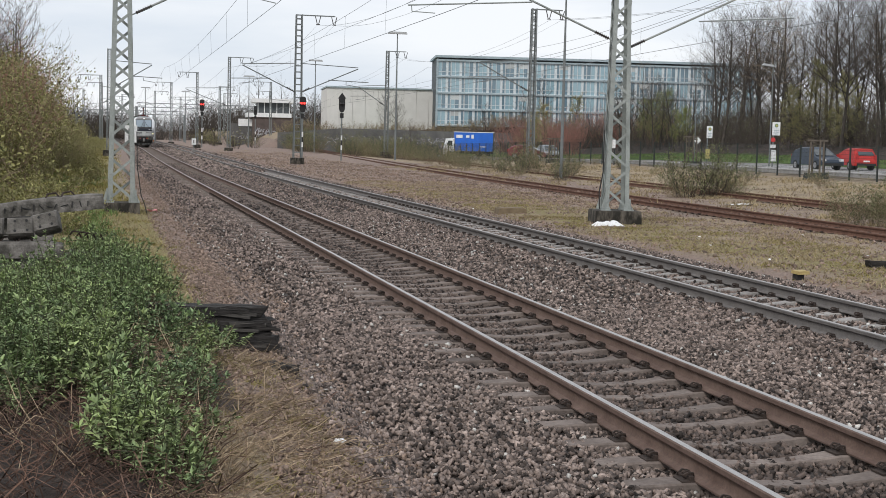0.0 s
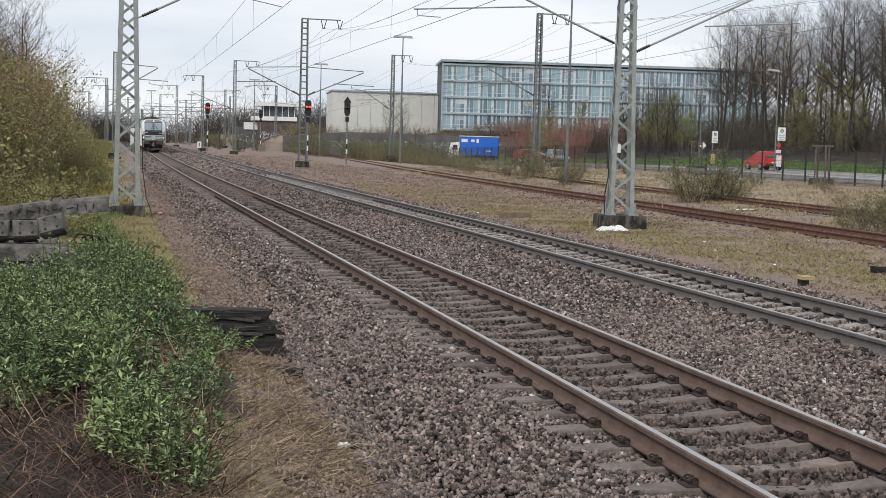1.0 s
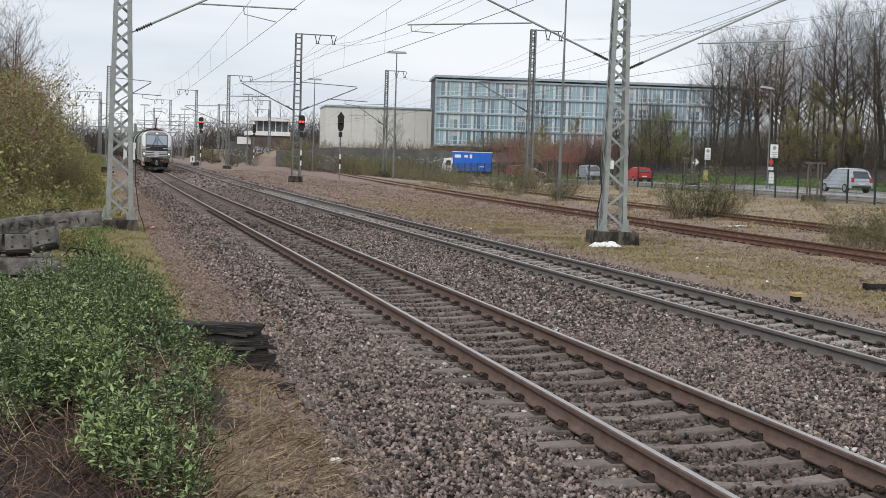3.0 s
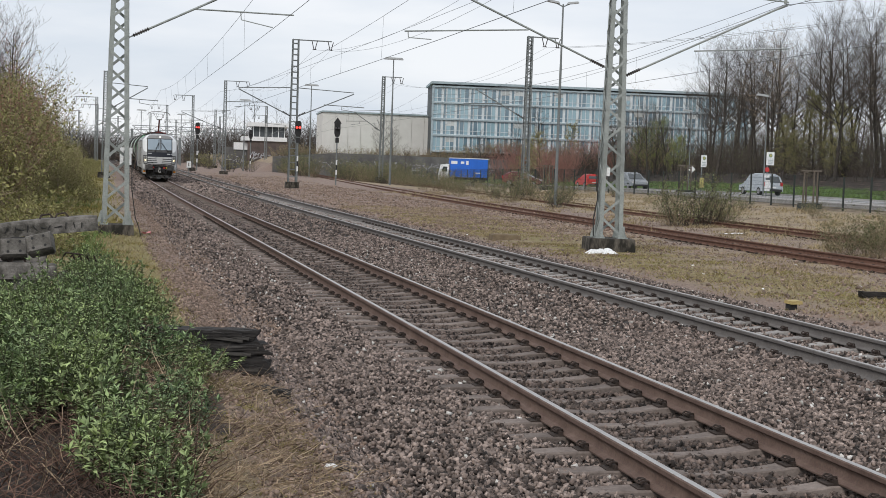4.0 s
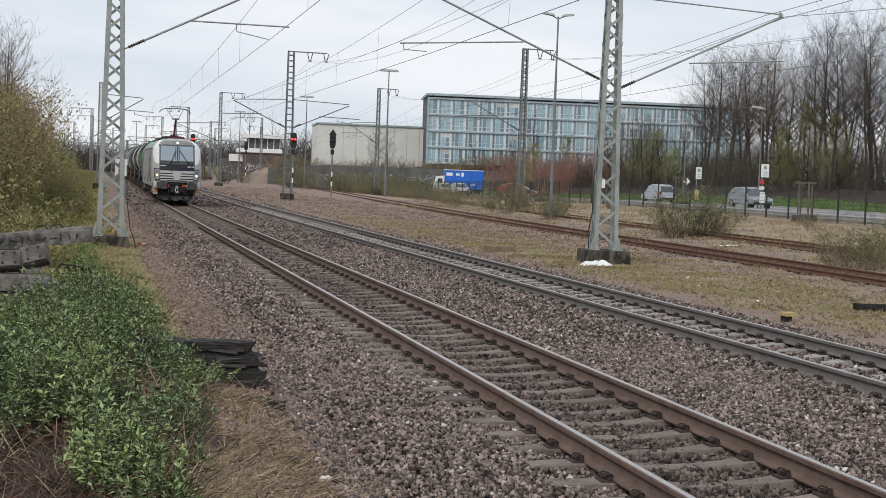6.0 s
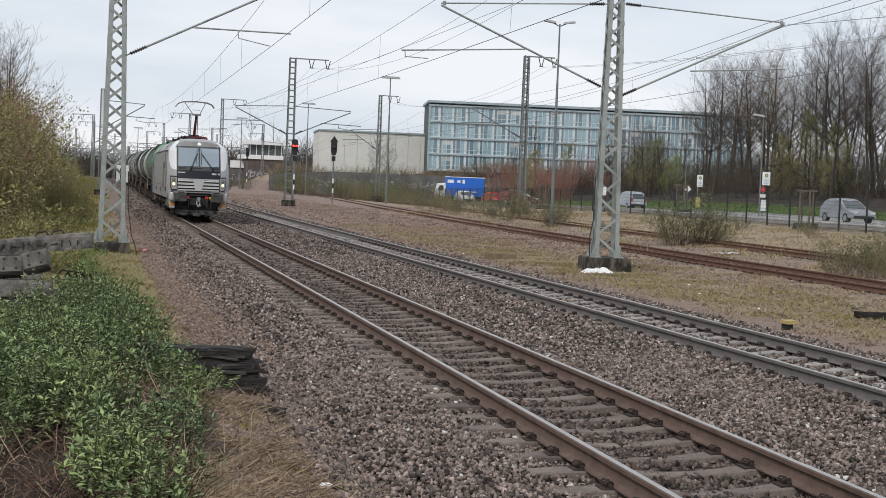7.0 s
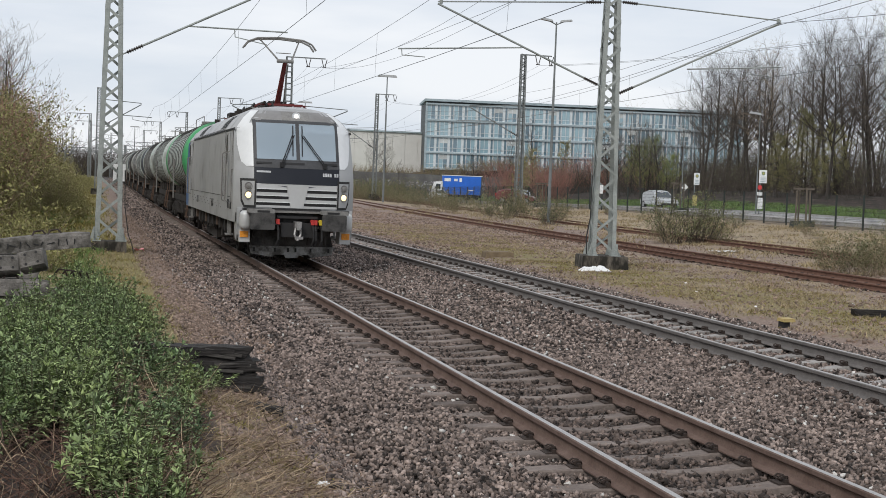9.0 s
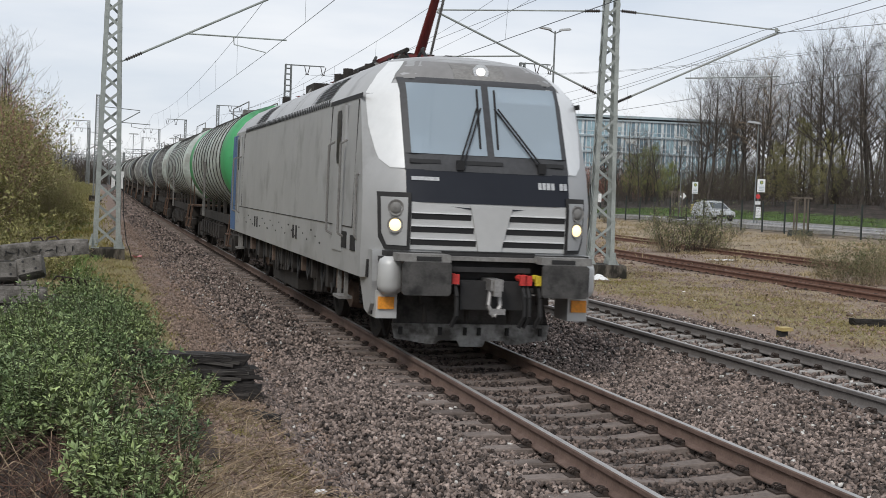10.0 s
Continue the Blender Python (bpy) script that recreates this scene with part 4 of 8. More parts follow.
part("panel", M().box((0, -0.05, 2.1), (0.5, 0.03, 0.5), (0, 45, 0)), WHITE_P, dia)


def staked_tree(x, y):
    z0 = ground_z(x, y)
    st = thing("tree_stakes", "timber tree stakes with cross rails beside the fence", "tree stakes", "tree stakes", at=pose(x, y, z0))
    for dx, dy in ((-0.45, 0), (0.45, 0), (0, 0.5), (0.05, -0.3)):
        part("stake", M().cyl((dx, dy, -0.2), (dx * 0.9, dy * 0.9, 2.25), 0.055, n=7), TIMBER, st)
    part("cross_rail", M().box((0, 0, 2.2), (1.3, 0.12, 0.1)).box((0, 0.2, 2.0), (1.1, 0.1, 0.09)), TIMBER, st)
    part("planter", M().box((0, 0, 0.15), (1.2, 0.9, 0.42), taper=0.9), FENCE, st)


staked_tree(33.6, 69.6)
staked_tree(36.6, 94)
staked_tree(33.5, 118)


# ---- vehicles on the road ----
def paint(name, c):
    return material(name, c, tuple(min(1, k * 1.12) for k in c), 1.0, 0.25, 0.15, fine=0.03)


TYRE = material("tyre", (0.02, 0.02, 0.02), (0.035, 0.035, 0.035), 4, 0.85)
RIM = material("wheel_rim", (0.35, 0.35, 0.36), (0.45, 0.45, 0.46), 4, 0.35, 0.6)
CAR_GLASS = glass("car_glass", (0.03, 0.04, 0.045), 0.05)
TAIL = material("tail_light_red", (0.35, 0.02, 0.02), (0.5, 0.03, 0.03), 3, 0.3)
HEAD = material("head_light_clear", (0.6, 0.6, 0.6), (0.7, 0.7, 0.7), 3, 0.2, 0.3)


def build_car(label, coat, length=4.1, height=1.5, tall=0.0):
    """A hatchback; its nose points to -y."""
    ca = thing("car", label, "car", "cars on the road")
    L, W, H = length, 1.76, height
    side = [(0.02, 0.32), (0.0, 0.55), (0.1, 0.72), (0.95, 0.92), (1.75 - tall, H - 0.1), (2.1, H), (3.2 + tall * 0.4, H - 0.02), (L - 0.35, H - 0.18), (L - 0.08, 0.98), (L, 0.6), (L - 0.04, 0.32)]
    rows = []
    for x, k, kz in ((-W / 2, 0.96, 0.0), (-W / 2 + 0.05, 1.0, 0.0), (-W / 2 + 0.22, 1.0, 0.04), (0, 1.0, 0.06), (W / 2 - 0.22, 1.0, 0.04), (W / 2 - 0.05, 1.0, 0.0), (W / 2, 0.96, 0.0)):
        row = []
        for y, z in side:
            yy = L / 2 + (y - L / 2) * k
            tuck = max(0.0, z - 0.9) / (H - 0.9) * 0.2
            row.append((x * (1 - tuck), yy, z + (kz if z > 1.2 else 0) - (0.03 if k < 1 and z > 1.2 else 0)))
        rows.append(row)
    m = M().grid(rows, True)
    m.add(rows[0], [tuple(range(len(side)))])
    m.add(rows[-1], [tuple(range(len(side)))[::-1]])
    part("body", m, coat, ca, smooth=35)
    gx = W / 2 * 0.845
    for s in (-1, 1):
        part("side_window", M().prism([(1.35 - tall * 0.6, 0.98), (1.85 - tall, H - 0.16), (2.5, H - 0.13), (2.5, 0.98)], (s * (gx + 0.005), 0, 0), (0, 1, 0), (-s * 0.12, 0, 1), (s * 0.02, 0, 0)), CAR_GLASS, ca)
        part("side_window", M().prism([(2.58, 0.98), (2.58, H - 0.13), (3.15 + tall * 0.4, H - 0.16), (L - 0.55, 1.02)], (s * (gx + 0.005), 0, 0), (0, 1, 0), (-s * 0.12, 0, 1), (s * 0.02, 0, 0)), CAR_GLASS, ca)
        part("tail_light", M().box((s * 0.7, L - 0.05, 0.88), (0.2, 0.1, 0.3)), TAIL, ca)
        part("headlight", M().box((s * 0.65, 0.07, 0.68), (0.3, 0.16, 0.16)), HEAD, ca)
        part("mirror", M().box((s * 0.95, 1.35, 0.98), (0.16, 0.1, 0.12)), coat, ca)
    part("windscreen", M().prism([(-0.68, 0), (0.68, 0), (0.58, 1.0), (-0.58, 1.0)], (0, 1.0, 0.97), (1, 0, 0), (0, 0.74 - tall, H - 1.06), (0, -0.02, 0.02)), CAR_GLASS, ca)
    part("rear_window", M().prism([(-0.62, 0), (0.62, 0), (0.55, 1.0), (-0.55, 1.0)], (0, L - 0.06, 1.02), (1, 0, 0), (0, -0.26, H - 1.2), (0, 0.02, 0.01)), CAR_GLASS, ca)
    part("number_plate", M().box((0, L + 0.0, 0.62), (0.5, 0.02, 0.11)), WHITE_P, ca)
    for y in (0.06, L - 0.06):
        part("bumper", M().box((0, y, 0.4), (1.5, 0.14, 0.16), taper=0.96), BLACK, ca)
    for y in (0.78, L - 0.75):
        for s in (-1, 1):
            wh = part("wheel", M().cyl((s * 0.68, y, 0.31), (s * 0.885, y, 0.31), 0.31, n=18), TYRE, ca, smooth=40)
            part("rim", M().cyl((s * 0.88, y, 0.31), (s * 0.895, y, 0.31), 0.2, n=14), RIM, wh)
    return ca


car_red = build_car("small bright red hatchback driving on the road", paint("car_red", (0.50, 0.03, 0.025)), 3.6, 1.46)
car_blue = build_car("dark blue-grey hatchback driving on the road", paint("car_dark_blue", (0.035, 0.05, 0.075)), 4.2)
car_grey = build_car("silver-grey hatchback driving on the road", paint("car_silver_grey", (0.27, 0.29, 0.31)), 4.0, 1.52)
car_van = build_car("light silver compact van driving on the road", paint("car_light_silver", (0.42, 0.46, 0.50)), 4.2, 1.66, 0.25)
car_pale = build_car("pale silver estate car driving on the road", paint("car_pale", (0.50, 0.52, 0.53)), 4.3)
car_white = build_car("white small car driving on the road", paint("car_white", (0.66, 0.67, 0.67)), 3.9)
car_white2 = build_car("white car driving further along the road", paint("car_white_b", (0.62, 0.64, 0.64)), 4.1)
parked = build_car("dark red car parked beside the road", paint("car_dark_red", (0.14, 0.035, 0.035)), 4.0, 1.42)
parked.matrix_basis = pose(36.5, 129, ground_z(36.5, 129), 0, 0, 60)


def lorry():
    lo = thing("lorry", "parked lorry with blue box body and white cab", "lorry", at=pose(39.85, 188.6, ground_z(42, 188.5), 0, 0, -9))
    blue = material("lorry_blue_tarpaulin", (0.012, 0.11, 0.50), (0.02, 0.14, 0.60), 1, 0.5)
    body = part("box_body", M().box((4.3, 1.25, 2.3), (5.6, 2.5, 2.7)), blue, lo, "bright blue box body with white lettering bars")
    part("top_rail", M().box((4.3, 1.25, 3.68), (5.7, 2.56, 0.1)), WHITE_P, body)
    part("rear_frame", M().box((7.05, -0.02, 2.3), (0.14, 0.06, 2.7)), FACADE_D, body)
    for x, w, z, h in ((2.1, 0.9, 3.05, 0.45), (3.3, 0.5, 3.05, 0.35), (4.0, 0.35, 3.05, 0.55), (5.6, 0.9, 1.6, 0.14)):
        part("lettering", M().box((x, -0.02, z), (w, 0.03, h)), WHITE_P, body, "white bar of lettering")
    part("cab", M().prism([(0, 0.5), (0, 1.6), (0.35, 2.7), (1.4, 2.8), (1.4, 0.5)], (0, 0.1, 0), (1, 0, 0), (0, 0, 1), (0, 2.3, 0)), WHITE_P, lo, "white cab")
    part("cab_window", M().prism([(0.3, 1.7), (0.5, 2.4), (1.1, 2.4), (1.1, 1.7)], (0, 0.08, 0), (1, 0, 0), (0, 0, 1), (0, 0.03, 0)), CAR_GLASS, lo)
    part("chassis", M().box((3.6, 1.25, 0.75), (7.0, 0.9, 0.3)), BLACK, lo)
    for x in (0.8, 5.2, 6.2):
        part("wheel", M().cyl((x, 0.1, 0.48), (x, 0.4, 0.48), 0.48, n=18).cyl((x, 2.1, 0.48), (x, 2.4, 0.48), 0.48, n=18), TYRE, lo)


lorry()

# ---- vegetation ----
BARK = material("tree_bark", (0.035, 0.03, 0.025), (0.085, 0.072, 0.06), 3, 0.95, bump=0.4, obj_rand=0.25)
TWIG = material("bare_twigs", (0.05, 0.041, 0.035), (0.115, 0.094, 0.077), 2, 0.95, obj_rand=0.25, isl_rand=0.25)
TWIG_RED = material("red_twigs", (0.26, 0.13, 0.105), (0.38, 0.2, 0.16), 2, 0.9, obj_rand=0.15, isl_rand=0.3)
TWIG_TAN = material("tan_twigs", (0.22, 0.165, 0.115), (0.34, 0.265, 0.185), 2, 0.9, obj_rand=0.2, isl_rand=0.3)
LEAF_NEW = material("young_leaves", (0.14, 0.185, 0.04), (0.26, 0.30, 0.075), 2, 0.7, obj_rand=0.2, isl_rand=0.35)
LEAF_OLIVE = material("olive_leaves", (0.14, 0.142, 0.05), (0.28, 0.26, 0.105), 2, 0.75, obj_rand=0.25, isl_rand=0.4)
LEAF_BUSH = material("bush_leaves", (0.12, 0.185, 0.095), (0.27, 0.33, 0.135), 1.1, 0.6, isl_rand=0.8, spec=0.4)
STALK = material("bush_shoots", (0.05, 0.06, 0.026), (0.10, 0.10, 0.05), 6, 0.8)
LEAF_OLIVE2 = material("grey_olive_leaves", (0.17, 0.17, 0.062), (0.32, 0.295, 0.12), 2, 0.75, obj_rand=0.2, isl_rand=0.45)
LEAF_SIDING = material("dull_green_leaves", (0.10, 0.115, 0.052), (0.20, 0.20, 0.095), 2, 0.75, obj_rand=0.2, isl_rand=0.45)
LEAF_DARK = material("ivy_leaves", (0.02, 0.05, 0.014), (0.045, 0.085, 0.022), 3, 0.5, isl_rand=0.4)
DRY = material("dry_stalks", (0.20, 0.14, 0.09), (0.44, 0.34, 0.23), 5, 0.95, isl_rand=0.45)
DRY_RED = material("dead_bracken", (0.03, 0.018, 0.014), (0.20, 0.12, 0.088), 5, 0.95, isl_rand=0.7)
STRAW = material("straw_grass", (0.24, 0.185, 0.10), (0.38, 0.31, 0.19), 5, 0.95, isl_rand=0.4)
MOSS_G = material("moss_grass", (0.165, 0.14, 0.042), (0.285, 0.24, 0.085), 5, 0.95, isl_rand=0.4)
TURF = material("turf_blades", (0.085, 0.14, 0.035), (0.15, 0.21, 0.065), 5, 0.8, isl_rand=0.3)


def tubes(segs, n):
    """Open tubes along many segments (p0, p1, r0, r1) as arrays."""
    s = np.array([(*a, *b, r0, r1) for a, b, r0, r1 in segs], float)
    a, b, r0, r1 = s[:, 0:3], s[:, 3:6], s[:, 6], s[:, 7]
    d = b - a
    d /= np.linalg.norm(d, axis=1, keepdims=True) + 1e-9
    ref = np.where(np.abs(d[:, 2:3]) > 0.9, np.array([[1.0, 0, 0]]), np.array([[0, 0, 1.0]]))
    e = np.cross(d, ref)
    e /= np.linalg.norm(e, axis=1, keepdims=True) + 1e-9
    g = np.cross(d, e)
    ang = 2 * np.pi * np.arange(n) / n
    ring = e[:, None, :] * np.cos(ang)[None, :, None] + g[:, None, :] * np.sin(ang)[None, :, None]
    v = np.concatenate([a[:, None] + ring * r0[:, None, None], b[:, None] + ring * r1[:, None, None]], 1).reshape(-1, 3)
    i = np.arange(n)
    f = np.stack([i, (i + 1) % n, n + (i + 1) % n, n + i], -1)
    f = (f[None] + (np.arange(len(s)) * 2 * n)[:, None, None]).reshape(-1, 4)
    return v, f


def leaf_arrays(p, d, up, length, width):
    """Folded pointed leaves: bases p, directions d, up hints."""
    d = d / (np.linalg.norm(d, axis=1, keepdims=True) + 1e-9)
    s = np.cross(d, up)
    s /= np.linalg.norm(s, axis=1, keepdims=True) + 1e-9
    nrm = np.cross(s, d)
    length, width = np.asarray(length).reshape(-1, 1), np.asarray(width).reshape(-1, 1)
    mid = p + d * length * 0.45
    v = np.stack([p, mid + s * width / 2 + nrm * width * 0.18, p + d * length - nrm * length * 0.12, mid - s * width / 2 + nrm * width * 0.18], 1).reshape(-1, 3)
    k = np.arange(len(p))[:, None] * 4
    f = np.concatenate([k + np.array([[0, 1, 2]]), k + np.array([[0, 2, 3]])], 1).reshape(-1, 3)
    return v, f


def unit(rng, n, up=0.0):
    d = rng.normal(size=(n, 3))
    d[:, 2] += up
    return d / np.linalg.norm(d, axis=1, keepdims=True)


def grow_tree(seed, h, spread_k=0.32, first=0.25, limbs=34, droop=0.0, lean=0.03, deep=2, rise=0.0):
    """A bare tree: tapered trunk, rising limbs, branchlets and fine twigs."""
    r = random.Random(seed)
    trunk, fine, tips = [], [], []
    base_r = 0.011 * h + 0.04
    pts = [Vector((0, 0, -0.4))]
    d = Vector((r.uniform(-lean, lean), r.uniform(-lean, lean), 1))
    for k in range(10):
        d = (d + Vector((r.uniform(-0.06, 0.06), r.uniform(-0.06, 0.06), 0.05))).normalized()
        pts.append(pts[-1] + d * (h + 0.4) / 10 * (0.98))
    rad = [base_r * (1 - 0.93 * k / 10) for k in range(11)]
    rad[0] *= 1.5
    for k in range(10):
        trunk.append((pts[k], pts[k + 1], rad[k], rad[k + 1]))

    def limb(p, d, length, rr, level):
        n = (4, 3, 2)[level]
        q = p
        for k in range(n):
            t = k / n
            d = (d + Vector((r.uniform(-0.22, 0.22), r.uniform(-0.22, 0.22), (0.10 if level == 0 else 0.03) - droop * (level + 0.5) * 0.25))).normalized()
            nq = q + d * length / n
            a, b = rr * (1 - 0.8 * t), rr * (1 - 0.8 * (t + 1 / n))
            (trunk if level == 0 and rr > 0.035 else fine).append((q, nq, max(a, 0.006), max(b, 0.005)))
            if level < deep:
                for _ in range(2 if level == 0 else 1 + (k % 2)):
                    side = Vector((r.uniform(-1, 1), r.uniform(-1, 1), r.uniform(-0.3, 0.7) - droop))
                    cd = (d * 0.75 + side * 0.75).normalized()
                    limb(nq, cd, length * r.uniform(0.32, 0.5), b * 0.6, level + 1)
            q = nq
        tips.append(q)
    for i in range(limbs):
        t = first + (1 - first) * (i + r.random()) / limbs
        j = min(9, int(t * 10))
        p = pts[j].lerp(pts[j + 1], t * 10 - j)
        a = i * 2.4 + r.uniform(-0.5, 0.5)
        up = 0.35 + 0.6 * t + rise
        d = Vector((math.cos(a), math.sin(a), up)).normalized()
        limb(p, d, h * spread_k * (1.12 - t * 0.75) * r.uniform(0.7, 1.1), rad[j] * 0.42, 0)
    return trunk, fine, tips


def tree_meshes(seed, h, twig, leaf=None, leaf_n=0, leaf_size=0.2, **kw):
    trunk, fine, tips = grow_tree(seed, h, **kw)
    tm = make_mesh("trunk", raw_mesh("trunk", *tubes(trunk, 6)), BARK, 60)
    fm = make_mesh("crown", raw_mesh("crown", *tubes(fine, 3)), twig)
    lm = None
    if leaf:
        rng = np.random.default_rng(seed)
        segs = np.array([tuple(b) for a, b, _, _ in fine])
        idx = rng.integers(0, len(segs), leaf_n)
        p = segs[idx] + rng.normal(size=(leaf_n, 3)) * 0.12
        v, f = leaf_arrays(p, unit(rng, leaf_n, -0.2), unit(rng, leaf_n, 1.0), leaf_size * rng.uniform(0.6, 1.3, leaf_n), leaf_size * 0.6 * rng.uniform(0.6, 1.3, leaf_n))
        lm = make_mesh("foliage", raw_mesh("foliage", v, f), leaf)
    return tm, fm, lm


def place_tree(name, meshes, label, category, group, x, y, scale=1.0, turn=0.0, sink=0.0):
    t = thing(name, label, category, group, at=pose(x, y, ground_z(x, y) - sink, 0, 0, turn) @ Matrix.Scale(scale, 4))
    for nm, me in zip(("trunk", "crown", "foliage"), meshes):
        if me:
            ob = new(nm, me)
            ob.parent = t
    return t


def shrub_meshes(seed, h, w, stems, twig, leaf=None, leaf_n=0, leaf_size=0.08, r0=0.014):
    r = random.Random(seed)
    segs, tips = [], []
    for i in range(stems):
        a, k = r.uniform(0, 2 * math.pi), r.random() ** 0.6
        p = Vector((math.cos(a) * w * 0.25 * k, math.sin(a) * w * 0.25 * k, -0.1))
        d = Vector((math.cos(a) * w / h * k * 0.55, math.sin(a) * w / h * k * 0.55, 1)).normalized()
        length = h * r.uniform(0.6, 1.1)
        for j in range(5):
            d = (d + Vector((r.uniform(-0.2, 0.2), r.uniform(-0.2, 0.2), r.uniform(-0.14, 0.05)))).normalized()
            q = p + d * length / 5
            segs.append((p, q, r0 * (1 - j * 0.16), r0 * (1 - (j + 1) * 0.16)))
            for _ in range(2 if j > 0 else 1):
                sd = (d * 0.7 + Vector((r.uniform(-1, 1), r.uniform(-1, 1), r.uniform(-0.2, 0.8)))).normalized()
                e = q + sd * length * r.uniform(0.1, 0.24)
                segs.append((q, e, r0 * 0.45, r0 * 0.25))
                if j % 2:
                    tips.append(e)
                    continue
                e2 = e + (sd + Vector((r.uniform(-0.6, 0.6), r.uniform(-0.6, 0.6), 0.2))).normalized() * length * r.uniform(0.08, 0.16)
                segs.append((e, e2, r0 * 0.3, r0 * 0.2))
                tips += [e, e2]
            p = q
    sm = make_mesh("branchwork", raw_mesh("branchwork", *tubes(segs, 3)), twig)
    lm = None
    if leaf:
        rng = np.random.default_rng(seed)
        tp = np.array([tuple(t) for t in tips])
        p = tp[rng.integers(0, len(tp), leaf_n)] + rng.normal(size=(leaf_n, 3)) * h * 0.035
        v, f = leaf_arrays(p, unit(rng, leaf_n, 0.3), unit(rng, leaf_n, 1.5), leaf_size * rng.uniform(0.6, 1.4, leaf_n), leaf_size * 0.55 * rng.uniform(0.6, 1.3, leaf_n))
        lm = make_mesh("foliage", raw_mesh("foliage", v, f), leaf)
    return sm, lm


def place_shrub(meshes, label, group, x, y, scale=1.0, turn=0.0, sink=0.0, flat=1.0):
    t = thing("shrub", label, "shrub", group, at=pose(x, y, ground_z(x, y) - sink, 0, 0, turn) @ Matrix.Diagonal((scale, scale, scale * flat, 1)))
    for nm, me in zip(("branchwork", "foliage"), meshes):
        if me:
            ob = new(nm, me)
            ob.parent = t
    return t


def joined_shrubs(name, label, kinds, spots, category):
    """Many alike shrubs in one object, for what nobody could count."""
    root = thing(name, label, category, kind="stuff")
    for slot in (0, 1):
        vs, fs, off, mat = [], [], 0, None
        for x, y, s, turn, k in spots:
            me = kinds[k][slot]
            if me is None:
                continue
            mat = me.materials[0]
            n = len(me.vertices)
            v = np.empty(n * 3, np.float32)
            me.vertices.foreach_get("co", v)
            v = v.reshape(-1, 3) * s
            c, q = math.cos(turn), math.sin(turn)
            v = np.column_stack([v[:, 0] * c - v[:, 1] * q + x, v[:, 0] * q + v[:, 1] * c + y, v[:, 2] + ground_z(x, y)])
            lo = np.empty(len(me.loops), np.int32)
            me.loops.foreach_get("vertex_index", lo)
            vs.append(v)
            fs.append(lo.reshape(-1, 4 if slot == 0 else 3) + off)
            off += n
        if vs:
            part(("branchwork", "foliage")[slot], raw_mesh(name, np.concatenate(vs), np.concatenate(fs)), mat, root)


